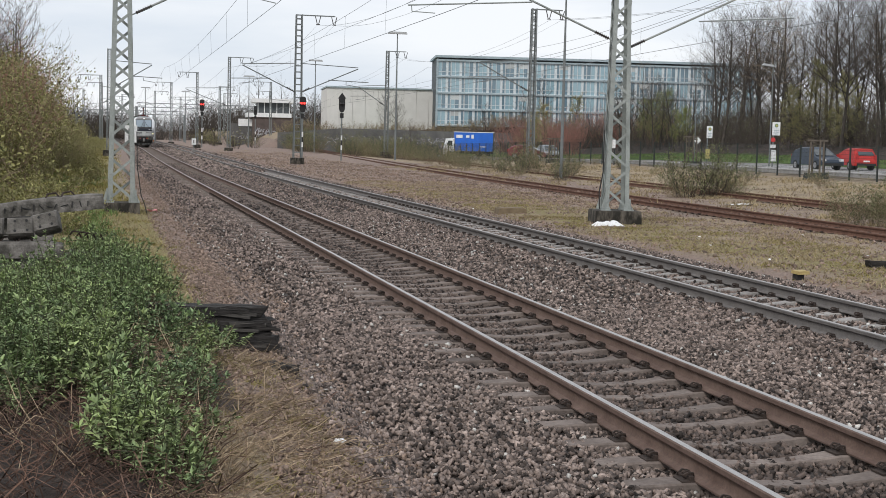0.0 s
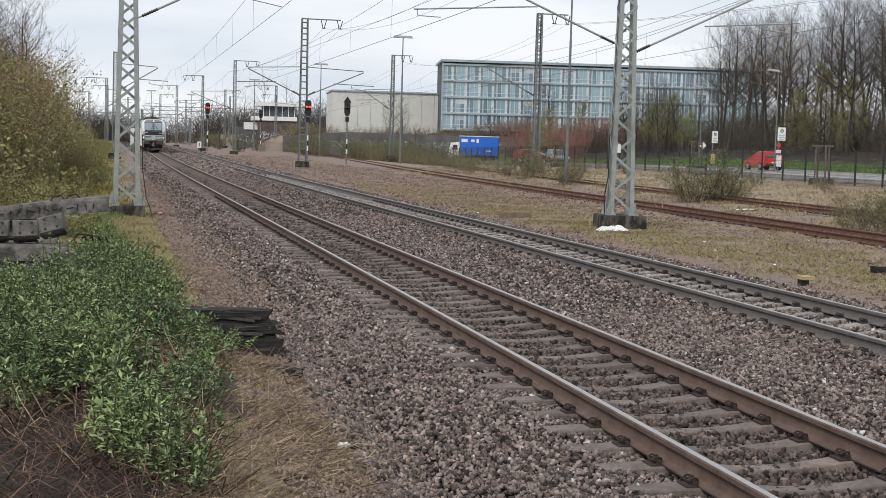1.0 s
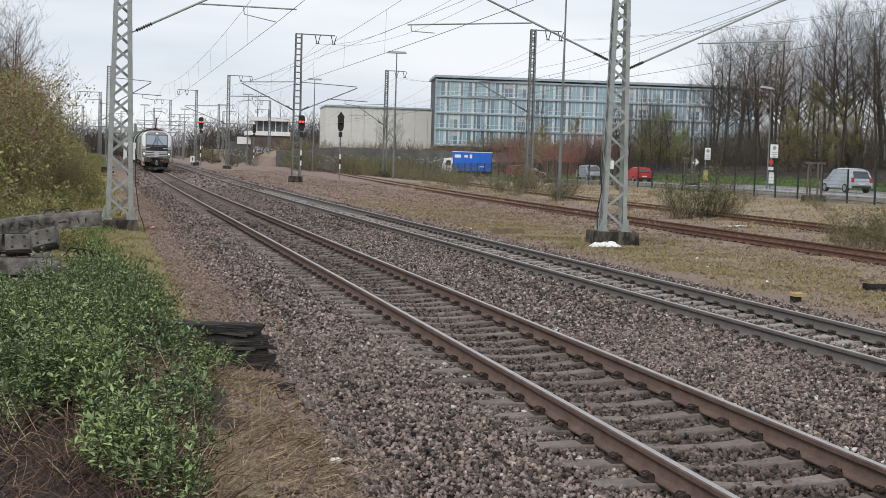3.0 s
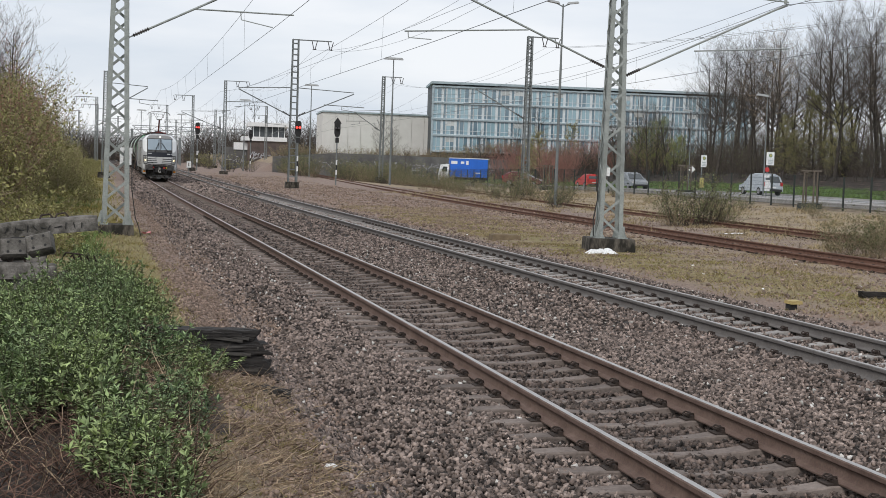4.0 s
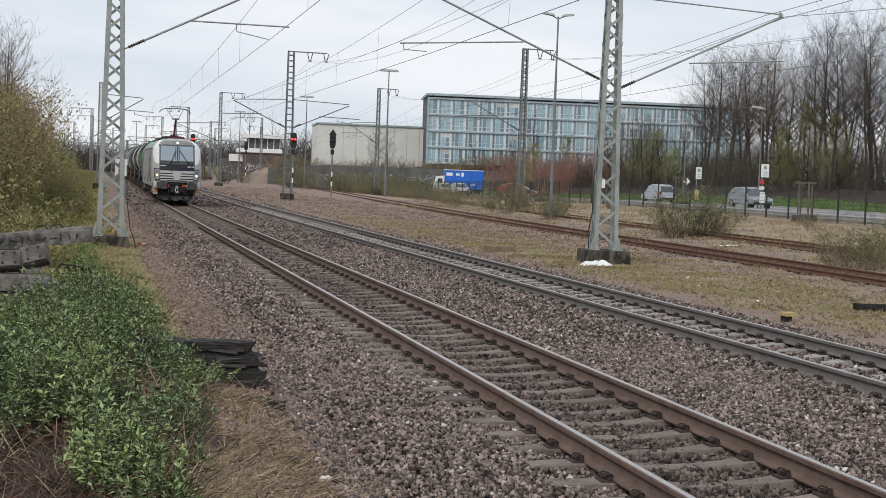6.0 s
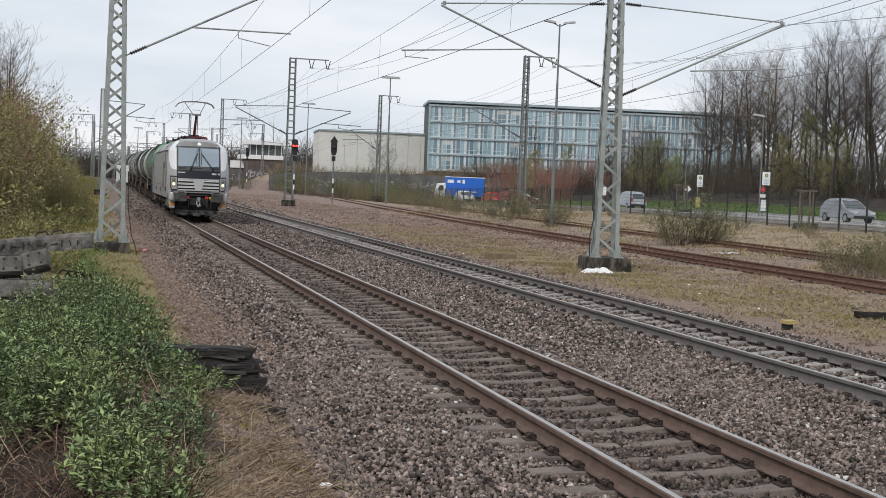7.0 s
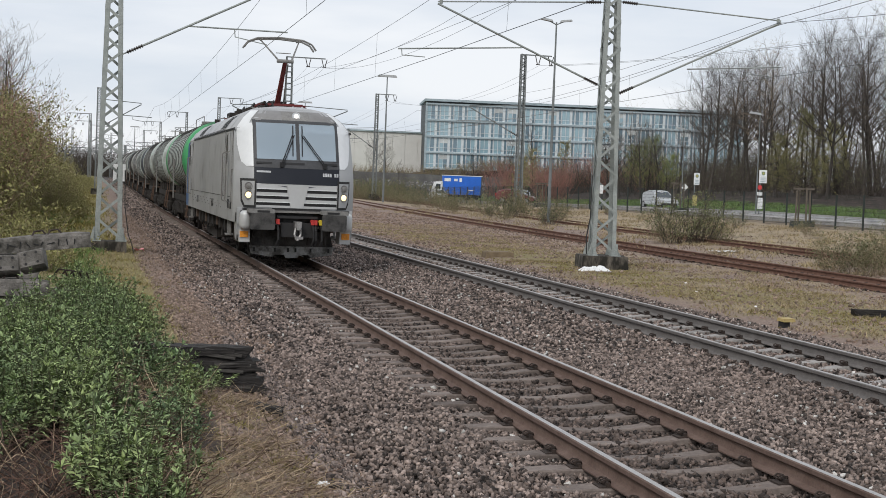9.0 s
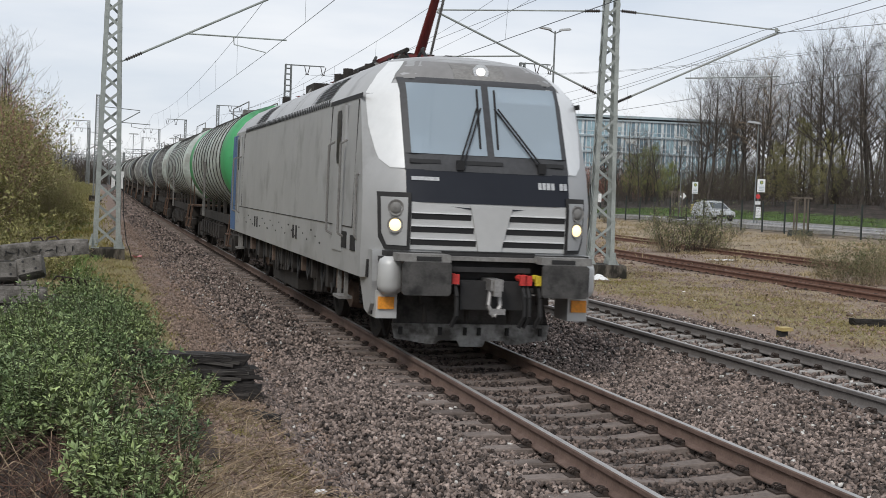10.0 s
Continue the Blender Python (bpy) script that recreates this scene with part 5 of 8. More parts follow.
def wood():
    rnd = random.Random(11)
    kinds = [tree_meshes(20 + k, 17, TWIG, limbs=30 + k, spread_k=0.40 + 0.04 * (k % 3), first=0.34, rise=0.12, lean=0.09) for k in range(5)]
    birch = [tree_meshes(40 + k, 17, TWIG_TAN, limbs=20, spread_k=0.4, droop=0.25, first=0.33, rise=0.2, lean=0.06) for k in range(2)]
    spots = []
    for row, u, n in ((0, 57, 16), (1, 62, 17), (2, 68, 17), (3, 76, 16)):
        for k in range(n):
            y = 84 + row * 2 + (k + rnd.uniform(-0.35, 0.35)) * (66 + row * 14) / n
            spots.append((u + rnd.uniform(-2, 2), y))
    for i, (u, y) in enumerate(spots):
        p = on_line(u, y)
        if p.x < 0.452 * p.y - 4.6:
            continue
        k = rnd.uniform(0.66, 0.82) * (1 + 0.012 * (u - 57))
        me = rnd.choice(birch) if rnd.random() < 0.25 else rnd.choice(kinds)
        place_tree("bare_tree", me, "tall leafless tree at the edge of the wood", "tree", "bare trees of the wood", p.x, p.y, k, rnd.uniform(0, 360))
    back = [tree_meshes(46 + k, 16, TWIG, limbs=22, spread_k=0.4, first=0.1, deep=1) for k in range(3)]
    for i in range(44):
        p = on_line(rnd.uniform(82, 112), rnd.uniform(88, 180))
        if p.x < 0.455 * p.y - 4.6:
            continue
        place_tree("bare_tree", rnd.choice(back), "leafless tree deep in the wood", "tree", "bare trees of the wood", p.x, p.y, rnd.uniform(0.75, 1.0), rnd.uniform(0, 360))
    for i in range(34):
        p = on_line(rnd.uniform(56, 76), rnd.uniform(128, 190))
        place_tree("bare_tree", rnd.choice(back), "low leafless tree in the thicket behind the road", "tree", "low trees of the thicket", p.x, p.y, rnd.uniform(0.25, 0.5), rnd.uniform(0, 360))
    for i in range(11):
        p = on_line(rnd.uniform(54, 59), 133 + i * 2.3)
        place_tree("bare_tree", rnd.choice(kinds), "slender leafless tree before the office block", "tree", "bare trees of the wood", p.x, p.y, rnd.uniform(0.38, 0.56), rnd.uniform(0, 360))
    green = tree_meshes(60, 8.5, TWIG_TAN, LEAF_NEW, 5200, 0.14, limbs=30, spread_k=0.46, first=0.12)
    yell = tree_meshes(61, 11.5, TWIG_TAN, LEAF_OLIVE, 12000, 0.14, limbs=40, spread_k=0.3, droop=0.5, first=0.1)
    for u, y, s in ((56, 142, 0.72), (58, 151, 0.62), (55, 134, 0.5)):
        p = on_line(u, y)
        place_tree("young_tree", green, "low tree in fresh yellow-green leaf", "tree", "trees in young leaf", p.x, p.y, s, 30 * u)
    p = on_line(59, 154)
    place_tree("bare_tree", birch[0], "slender leafless tree standing apart from the wood", "tree", "bare trees of the wood", p.x, p.y, 0.6, 60)
    for u, y, s in ((57.8, 110, 0.66), (56.3, 112.5, 0.5), (58.6, 106.5, 0.56)):
        p = on_line(u, y)
        place_tree("willow", yell, "drooping tree in sparse olive-yellow leaf", "tree", "trees in young leaf", p.x, p.y, s, 40 * u)
    under = [shrub_meshes(70 + k, 2.6, 3.0, 20, TWIG, LEAF_SIDING, 150, 0.09, 0.02) for k in range(3)]
    spots = []
    for i in range(150):
        p = on_line(rnd.uniform(56, 72), rnd.uniform(84, 200))
        spots.append((p.x, p.y, rnd.uniform(0.7, 1.6), rnd.uniform(0, 6.28), rnd.randrange(3)))
    for i in range(60):
        p = on_line(rnd.uniform(70, 100), rnd.uniform(90, 190))
        left = p.x < 0.45 * p.y - 4.6
        spots.append((p.x, p.y, rnd.uniform(0.8, 1.4) if left else rnd.uniform(1.4, 2.6), rnd.uniform(0, 6.28), rnd.randrange(3)))
    joined_shrubs("undergrowth", "tangled brown undergrowth at the edge of the wood", under, spots, "undergrowth")
    reds = [shrub_meshes(80 + k, 4.2, 4.0, 40, TWIG_RED, r0=0.03) for k in range(2)]
    for i in range(20):
        u, y = rnd.uniform(51, 66), rnd.uniform(158, 196)
        p = on_line(u, y)
        place_shrub(rnd.choice(reds), "leafless shrub with reddish twigs", "red-twigged shrubs", p.x, p.y, rnd.uniform(0.8, 1.25), rnd.uniform(0, 360))
    small = tree_meshes(90, 8, TWIG, limbs=26, spread_k=0.36, first=0.2)
    for x, y, s in ((40, 236, 1.0), (43, 240, 0.9), (29, 250, 0.9), (56, 205, 1.0), (63, 215, 1.1), (31, 170, 0.6), (48, 196, 0.9)):
        place_tree("bare_tree", small, "small leafless tree before the buildings", "tree", "small bare trees", x, y, s, x * 20)
    yb = [tree_meshes(95, 6.5, TWIG_TAN, LEAF_OLIVE, 1500, 0.16, limbs=26, spread_k=0.36, first=0.15)]
    for x, y, s in ((52, 180, 1.0), (41, 150, 0.8), (60, 190, 1.1)):
        place_tree("young_tree", yb[0], "small tree in sparse yellow-green leaf", "tree", "trees in young leaf", x, y, s, x * 20)
    hedge = [shrub_meshes(100 + k, 1.9, 2.8, 24, TWIG_TAN if k else TWIG, LEAF_OLIVE, 150, 0.14, 0.03) for k in range(2)]
    spots = []
    for i in range(60):
        x = 20 + i * 0.95
        spots.append((x, 219.5 - 0.12 * x + rnd.uniform(-0.5, 0.5), rnd.uniform(0.95, 1.15), rnd.uniform(0, 6.28), rnd.randrange(2)))
    joined_shrubs("hedge", "brown clipped hedge along the top of the bank", hedge, spots, "hedge")


wood()


def scrub():
    rnd = random.Random(21)
    low = [shrub_meshes(110 + k, 1.7, 2.2, 30, TWIG if k % 2 else TWIG_TAN, LEAF_SIDING, 1500, 0.075, 0.013) for k in range(3)]
    # bushes between the sidings and along the fence
    for x, y, s in ((19.7, 57.0, 0.8), (20.4, 57.3, 1.15), (21.2, 56.9, 1.2), (22.0, 57.2, 0.95), (22.6, 56.8, 0.65), (17.95, 39.0, 0.6), (18.3, 38.5, 0.75), (18.8, 38.8, 0.8), (19.4, 38.2, 0.85), (18.6, 37.4, 0.6)):
        place_shrub(rnd.choice(low), "low straggly bush with small olive leaves beside the siding", "bushes by the sidings", x, y, s, rnd.uniform(0, 360))
    for i in range(44):
        y = 78 + i * 2.5 + rnd.uniform(-1, 1)
        x = side_x(y) + rnd.uniform(2.4, 6.5) + (3 if y > 120 else 0) * rnd.random()
        place_shrub(rnd.choice(low), "straggly bush with sparse leaves behind the siding", "bushes by the sidings", x, y, rnd.uniform(0.45, 1.1), rnd.uniform(0, 360))
    for i in range(26):
        y = 60 + i * 5.4
        p = on_line(rnd.uniform(29, 34), y)
        place_shrub(rnd.choice(low), "dry straggly weeds along the fence", "bushes by the fence", p.x, p.y, rnd.uniform(0.3, 0.6), rnd.uniform(0, 360))
    for i in range(46):
        y = rnd.uniform(165, 211)
        x = side_x(y) + rnd.uniform(2.0, 13) if i % 3 else side_x(y) - rnd.uniform(2, 4)
        place_shrub(rnd.choice(low), "straggly bush before the retaining wall", "bushes by the sidings", x, y, rnd.uniform(0.9, 1.7), rnd.uniform(0, 360))
    under_far = [shrub_meshes(170 + k, 2.6, 3.2, 20, TWIG, LEAF_OLIVE, 300, 0.16, 0.03) for k in range(3)]
    # the embankment beside the near track
    bank = [shrub_meshes(130 + k, 2.8, 3.6, 26, (TWIG_TAN, TWIG_TAN, TWIG_TAN, TWIG_RED)[k], LEAF_OLIVE if k < 3 else None, 1900, 0.12, 0.018) for k in range(4)]
    spots, red_spots = [], []
    for i in range(150):
        y = 24 + 190 * rnd.random() ** 1.3
        u = -rnd.uniform(8.6, 21)
        p = on_line(u, y)
        hi = -u > 14
        item = (p.x, p.y, rnd.uniform(0.55, 1.15) * (1.25 if hi else 0.85), rnd.uniform(0, 6.28))
        if hi and rnd.random() < 0.35:
            red_spots.append(item + (3,))
        else:
            spots.append(item + (rnd.randrange(3),))
    joined_shrubs("bank_scrub", "dense scrub of twigs and small olive leaves on the bank", bank, spots, "scrub")
    joined_shrubs("bank_saplings", "red-brown leafless saplings on the bank", bank, red_spots, "scrub")
    high = [shrub_meshes(135 + k, 3.6, 2.6, 30, (TWIG_TAN, TWIG_TAN, TWIG_RED)[k], LEAF_OLIVE2, (3000, 2600, 700)[k], 0.11, 0.016) for k in range(3)]
    for i in range(58):
        y = rnd.uniform(46, 92)
        k = rnd.random()
        x = -4.58 - (0.064 + 0.026 * k) * y - 0.6
        size = (2.0 + (0.022 + 0.036 * k) * y - ground_z(x, y)) / 3.6 * rnd.uniform(0.78, 1.02)
        place_shrub(rnd.choice(high[:2]) if k < 0.6 else rnd.choice(high), "tall dense scrub of brown twigs and small leaves on the bank", "scrub on the bank", x, y, size, rnd.uniform(0, 360), 0.1)
    for i in range(54):
        y, k = rnd.uniform(70, 135), rnd.random()
        x = -4.58 - (0.034 + 0.03 * k) * y
        size = (2.0 + (0.0 + 0.022 * k) * y - ground_z(x, y)) / 4.4 * rnd.uniform(0.8, 1.02)
        if x - line_x(y) < -5.8 and size > 0.2:
            place_shrub(rnd.choice(high[:2]) if rnd.random() < 0.8 else high[2], "scrub of brown twigs and small leaves along the bank foot", "scrub on the bank", x, y, size, rnd.uniform(0, 360), 0.1)
    for i in range(26):
        y = rnd.uniform(50, 90)
        x = -4.58 - rnd.uniform(0.07, 0.092) * y - 0.5
        place_shrub(high[2], "tall red-brown leafless saplings on the bank", "scrub on the bank", x, y, (2.0 + rnd.uniform(0.045, 0.07) * y - ground_z(x, y)) / 4.4, rnd.uniform(0, 360), 0.1)
    ivy = shrub_meshes(140, 1.3, 1.8, 40, TWIG, LEAF_DARK, 2600, 0.08)
    for u, y, s in ((-9.2, 44, 0.9), (-9.6, 46, 0.8)):
        p = on_line(u, y)
        place_shrub(ivy, "dark evergreen bush at the foot of the bank", "evergreen bushes", p.x, p.y, s, 40 * y)
    crown = tree_meshes(155, 9, TWIG, limbs=34, spread_k=0.5, first=0.2)
    for x, y, k in ((-11.2, 80, 0.92), (-12.3, 82, 0.85), (-10.6, 84, 0.6)):
        place_tree("bare_tree", crown, "round-crowned leafless tree on the bank", "tree", "trees on the bank", x, y, k, 40 * y, 0.1)
    tall = [tree_meshes(150 + k, 9, (TWIG_TAN, TWIG, TWIG_RED)[k], limbs=20, spread_k=0.34, first=0.12) for k in range(3)]
    for i in range(64):
        y = 38 + 150 * ((i + rnd.random()) / 64) ** 1.35
        u = -rnd.uniform(12.5, 22)
        p = on_line(u, y)
        place_tree("bare_tree", rnd.choice(tall), "slender leafless tree on top of the bank", "tree", "trees on the bank", p.x, p.y, rnd.uniform(0.75, 1.2), rnd.uniform(0, 360), 0.1)
    far = [tree_meshes(160 + k, 10, TWIG, limbs=16, spread_k=0.4, first=0.15, deep=1) for k in range(2)]
    for i in range(56):
        x, y = rnd.uniform(-70, 60), rnd.uniform(330, 430)
        if -16 < x < 12:
            y += 70
        place_tree("bare_tree", rnd.choice(far), "far leafless tree behind the station", "tree", "far trees", x, y, rnd.uniform(0.6, 1.0), rnd.uniform(0, 360))
    for x, y, s in ((16, 262, 1.1), (20, 264, 1.2), (25, 266, 1.1), (12, 268, 0.9), (-14, 250, 0.9), (-17, 262, 1.0), (-12, 270, 0.9), (-20, 255, 0.9)):
        place_tree("bare_tree", far[0], "far leafless tree behind the station", "tree", "far trees", x, y, s, x * 30)
    spots = []
    for i in range(44):
        y = rnd.uniform(195, 330)
        p = on_line(rnd.uniform(13, 20) if i % 2 else rnd.uniform(-16, -8), y)
        spots.append((p.x, p.y, rnd.uniform(0.5, 1.0), rnd.uniform(0, 6.28), rnd.randrange(3)))
    joined_shrubs("far_scrub", "scrub beside the station tracks", under_far, spots, "scrub")
    spots = []
    for i in range(84):
        x, y = rnd.uniform(-62, 62), rnd.uniform(285, 400)
        if -12 - 0.05 * y < x < 18 and y < 350:
            y += 75
        spots.append((x, y, rnd.uniform(1.5, 3.0), rnd.uniform(0, 6.28), rnd.randrange(3)))
    for i in range(70):
        x, y = rnd.uniform(-66, 66), rnd.uniform(395, 450)
        spots.append((x, y, rnd.uniform(2.6, 4.2), rnd.uniform(0, 6.28), rnd.randrange(3)))
    far_bare = [shrub_meshes(175 + k, 2.6, 3.4, 30, TWIG, r0=0.02) for k in range(3)]
    joined_shrubs("far_wood", "brown-grey leafless woodland behind the station", far_bare, spots, "woodland")
    verge = [shrub_meshes(180 + k, 1.2, 1.8, 16, TWIG_TAN, LEAF_OLIVE, 800, 0.11, 0.012) for k in range(3)]
    spots = []
    for i in range(170):
        y = 27 + 190 * rnd.random() ** 1.3
        p = on_line(-rnd.uniform(5.4, 10), y)
        spots.append((p.x, p.y, rnd.uniform(0.35, 0.95), rnd.uniform(0, 6.28), rnd.randrange(3)))
    joined_shrubs("bank_weeds", "olive and tan weeds along the foot of the bank", verge, spots, "weeds")


scrub()


# ---- near plants, stalks and blades ----
def blades(name, label, mat, n, seed, region, h0, h1, width, lean=0.6, base=None, category="grass"):
    """Thin two-piece blades over a region (sampler gives x, y)."""
    rng = np.random.default_rng(seed)
    xy = np.array([region(rng) for _ in range(n)])
    z = np.array([ground_z(x, y) for x, y in xy]) - 0.01
    if base is not None:
        z = np.array([base(x, y) for x, y in xy])
    p = np.column_stack([xy, z])
    h = rng.uniform(h0, h1, n)[:, None]
    d1 = unit(rng, n) * lean
    d1[:, 2] = 1
    d1 /= np.linalg.norm(d1, axis=1, keepdims=True)
    d2 = d1 + unit(rng, n) * lean * 0.9
    d2[:, 2] *= 0.6
    d2 /= np.linalg.norm(d2, axis=1, keepdims=True)
    s = np.cross(d1, unit(rng, n))
    s /= np.linalg.norm(s, axis=1, keepdims=True) + 1e-9
    w = width * rng.uniform(0.6, 1.4, n)[:, None]
    m1 = p + d1 * h * 0.55
    v = np.stack([p - s * w, p + s * w, m1 - s * w * 0.8, m1 + s * w * 0.8, m1 + d2 * h * 0.5], 1).reshape(-1, 3)
    k = np.arange(n)[:, None] * 5
    f = np.concatenate([k + np.array([[0, 1, 3]]), k + np.array([[0, 3, 2]]), k + np.array([[2, 3, 4]])], 1).reshape(-1, 3)
    tagged(part(name, raw_mesh(name, v, f), mat), label, category, kind="stuff")


def wedge(u0, u1, y0, y1, power=1.0):
    def pick(rng):
        y = y0 + (y1 - y0) * rng.random() ** power
        return line_x(y) + u0 + (u1 - u0) * rng.random(), y
    return pick


def clumps(u0, u1, y0, y1, n, radius, seed, power=1.0):
    rr = np.random.default_rng(seed)
    cs = [(u0 + (u1 - u0) * rr.random(), y0 + (y1 - y0) * rr.random() ** power, radius * rr.uniform(0.4, 1.3)) for _ in range(n)]

    def pick(rng):
        u, y, r = cs[rng.integers(len(cs))]
        a, k = rng.random() * 6.28, r * rng.random() ** 0.7
        return line_x(y) + u + math.cos(a) * k, y + math.sin(a) * k
    return pick


def green_bush():
    """The leafy thicket of lance-leaved shoots beside the path, in uneven clumps with gaps between."""
    rng = np.random.default_rng(7)
    rnd = random.Random(7)
    bush = thing("leafy_bush", "uneven green thicket of lance-leaved shoots beside the path", "bush")
    segs, lp, ld, ll = [], [], [], []
    shoots = 0
    while shoots < 3300:
        y = 6.6 + 13.4 * rnd.random() ** 1.15
        x = rnd.uniform(-6.8, -3.5)
        right = lerp([(6.6, -4.22), (8, -4.05), (9.5, -4.0), (11.3, -3.88), (12.2, -3.66), (12.75, -3.55), (13.0, -4.05), (16, -4.1), (18, -4.3), (20, -4.6)], y)
        front = lerp([(-6.5, 9.6), (-5.33, 8.6), (-4.85, 8.0), (-4.6, 7.0), (-4.28, 6.5)], x)
        if x > right or y < front or (y > 15.6 and x < -5.15):
            continue
        lump = noise.noise(Vector((x * 1.5, y * 1.15, 4.2))) + 0.45 * noise.noise(Vector((x * 3.6, y * 3.0, 1.7)))
        thin = 0.10 if x < -5.0 and 9.4 < y < 12.5 else 0.0
        if lump < -0.15 + thin + rnd.uniform(-0.05, 0.05):
            continue
        shoots += 1
        edge = min(1.0, 0.45 + (right - x) * 1.4, 0.5 + (y - front) * 0.9)
        h = (0.27 + 0.42 * (lump + 0.2)) * edge * rnd.uniform(0.7, 1.25) * (1.25 if rnd.random() < 0.06 else 1.0)
        h = max(0.14, h)
        a, k = rnd.uniform(0, 6.28), rnd.random()
        d = Vector((math.cos(a) * k * 0.8, math.sin(a) * k * 0.8 - 0.15, rnd.uniform(0.7, 1.2))).normalized()
        p = Vector((x, y, ground_z(x, y) - 0.03))
        n = max(5, int(h / 0.030))
        size = rnd.uniform(0.8, 1.2) * (1.15 if x < -4.6 and y < 10 else 1.0)
        for q_i in range(n):
            d = (d + Vector((rnd.uniform(-0.12, 0.12), rnd.uniform(-0.12, 0.12), rnd.uniform(-0.05, 0.05)))).normalized()
            q = p + d * h / n
            segs.append((p, q, 0.004, 0.003))
            f = q_i / n
            if f > 0.3:
                a0 = q_i * 1.9 + rnd.uniform(-0.5, 0.5)
                for t in range(3):
                    g = Vector((math.cos(a0 + t * 2.1), math.sin(a0 + t * 2.1), rnd.uniform(-0.8, 0.12)))
                    lp.append(q)
                    ld.append(tuple(g + d * (0.15 + 0.6 * f)))
                    ll.append(0.056 * size * (1.15 - 0.5 * f) * rnd.uniform(0.65, 1.25))
            p = q
        for t in range(5):
            lp.append(p)
            ld.append(tuple(d + Vector((rnd.uniform(-0.9, 0.9), rnd.uniform(-0.9, 0.9), rnd.uniform(-0.4, 0.4)))))
            ll.append(0.05 * size * rnd.uniform(0.8, 1.2))
    part("branchwork", raw_mesh("branchwork", *tubes(segs, 3)), STALK, bush, "dark shoots")
    n = len(lp)
    up = np.tile(np.array([[0, 0, 1.0]]), (n, 1)) + rng.normal(size=(n, 3)) * 0.35
    ll = np.array(ll)
    v, f = leaf_arrays(np.array([tuple(q) for q in lp]), np.array(ld), up, ll, ll * 0.34)
    tagged(part("foliage", raw_mesh("foliage", v, f), LEAF_BUSH, bush), kind="stuff")


green_bush()
blades("dead_stalks", "reddish brown dead stalks tangled on the ground", DRY_RED, 2500, 31, wedge(-6.6, -4.1, 5.6, 9.6), 0.2, 0.62, 0.0032, 2.2)
blades("dead_stalks", "pale dead stalks standing in the thicket", DRY, 2600, 32, wedge(-6.6, -3.9, 7, 18.5), 0.2, 0.55, 0.0025, 1.3)
blades("dead_stalks", "tan dead stalks lying beside the bush", DRY, 3000, 45, clumps(-4.4, -3.2, 5.8, 12.3, 60, 0.34, 12), 0.14, 0.42, 0.0028, 5.0)
blades("dead_stalks", "dark dead stalks trailing over the path", DRY_RED, 350, 46, clumps(-4.3, -3.2, 6, 12.6, 34, 0.3, 13), 0.15, 0.45, 0.0028, 5.0)
blades("dry_grass", "short dry straw grass along the path", STRAW, 7000, 33, clumps(-4.3, -3.2, 5.6, 13, 70, 0.3, 14), 0.03, 0.12, 0.003, 2.6)
blades("dry_grass", "short dry straw grass beside the bank", STRAW, 9000, 34, wedge(-8.5, -3.6, 13, 45, 1.3), 0.05, 0.2, 0.006, 1.2)
blades("moss_grass", "yellow-green mossy grass beside the bank", MOSS_G, 16000, 35, clumps(-8.0, -3.6, 14, 50, 190, 0.7, 1, 1.2), 0.03, 0.12, 0.005, 1.2)
blades("moss_grass", "yellow-green mossy tufts by the path", MOSS_G, 6000, 36, clumps(-4.3, -2.9, 6, 12, 40, 0.3, 2), 0.02, 0.08, 0.003, 1.6)
blades("green_weeds", "low green weeds on the bank foot", TURF, 9000, 37, clumps(-9.5, -4.9, 22, 90, 90, 0.8, 3, 1.2), 0.08, 0.3, 0.009, 0.9)
blades("moss_grass", "olive grass along the foot of the bank", MOSS_G, 9000, 43, clumps(-9.5, -4.3, 40, 170, 260, 1.1, 8, 1.2), 0.1, 0.35, 0.02, 0.9)
blades("brown_weeds", "withered weeds on the gravel beyond the tracks", DRY, 6000, 44, clumps(7.6, 18, 55, 190, 300, 1.2, 9, 1.2), 0.05, 0.16, 0.014, 1.3)
blades("dry_grass", "short straw grass between the tracks", STRAW, 24000, 38, clumps(8.0, 14.8, 17, 75, 460, 0.75, 4, 1.3), 0.05, 0.18, 0.008, 1.2)
blades("moss_grass", "mossy yellow-green grass between the tracks", MOSS_G, 20000, 39, clumps(8.0, 13.0, 17, 65, 300, 0.75, 5, 1.3), 0.03, 0.11, 0.008, 1.1)
blades("dry_grass", "tall straw grass behind the siding", STRAW, 20000, 40, clumps(18, 34, 32, 110, 420, 1.0, 6, 1.2), 0.08, 0.3, 0.014, 1.0)
blades("brown_weeds", "brown withered weeds among the sidings", DRY_RED, 15000, 41, clumps(11, 33, 24, 120, 460, 0.9, 7, 1.2), 0.05, 0.2, 0.008, 1.5)
blades("turf", "green grass verge beyond the road", TURF, 11000, 42, wedge(49.2, 53.2, 78, 175), 0.12, 0.3, 0.025, 0.8)

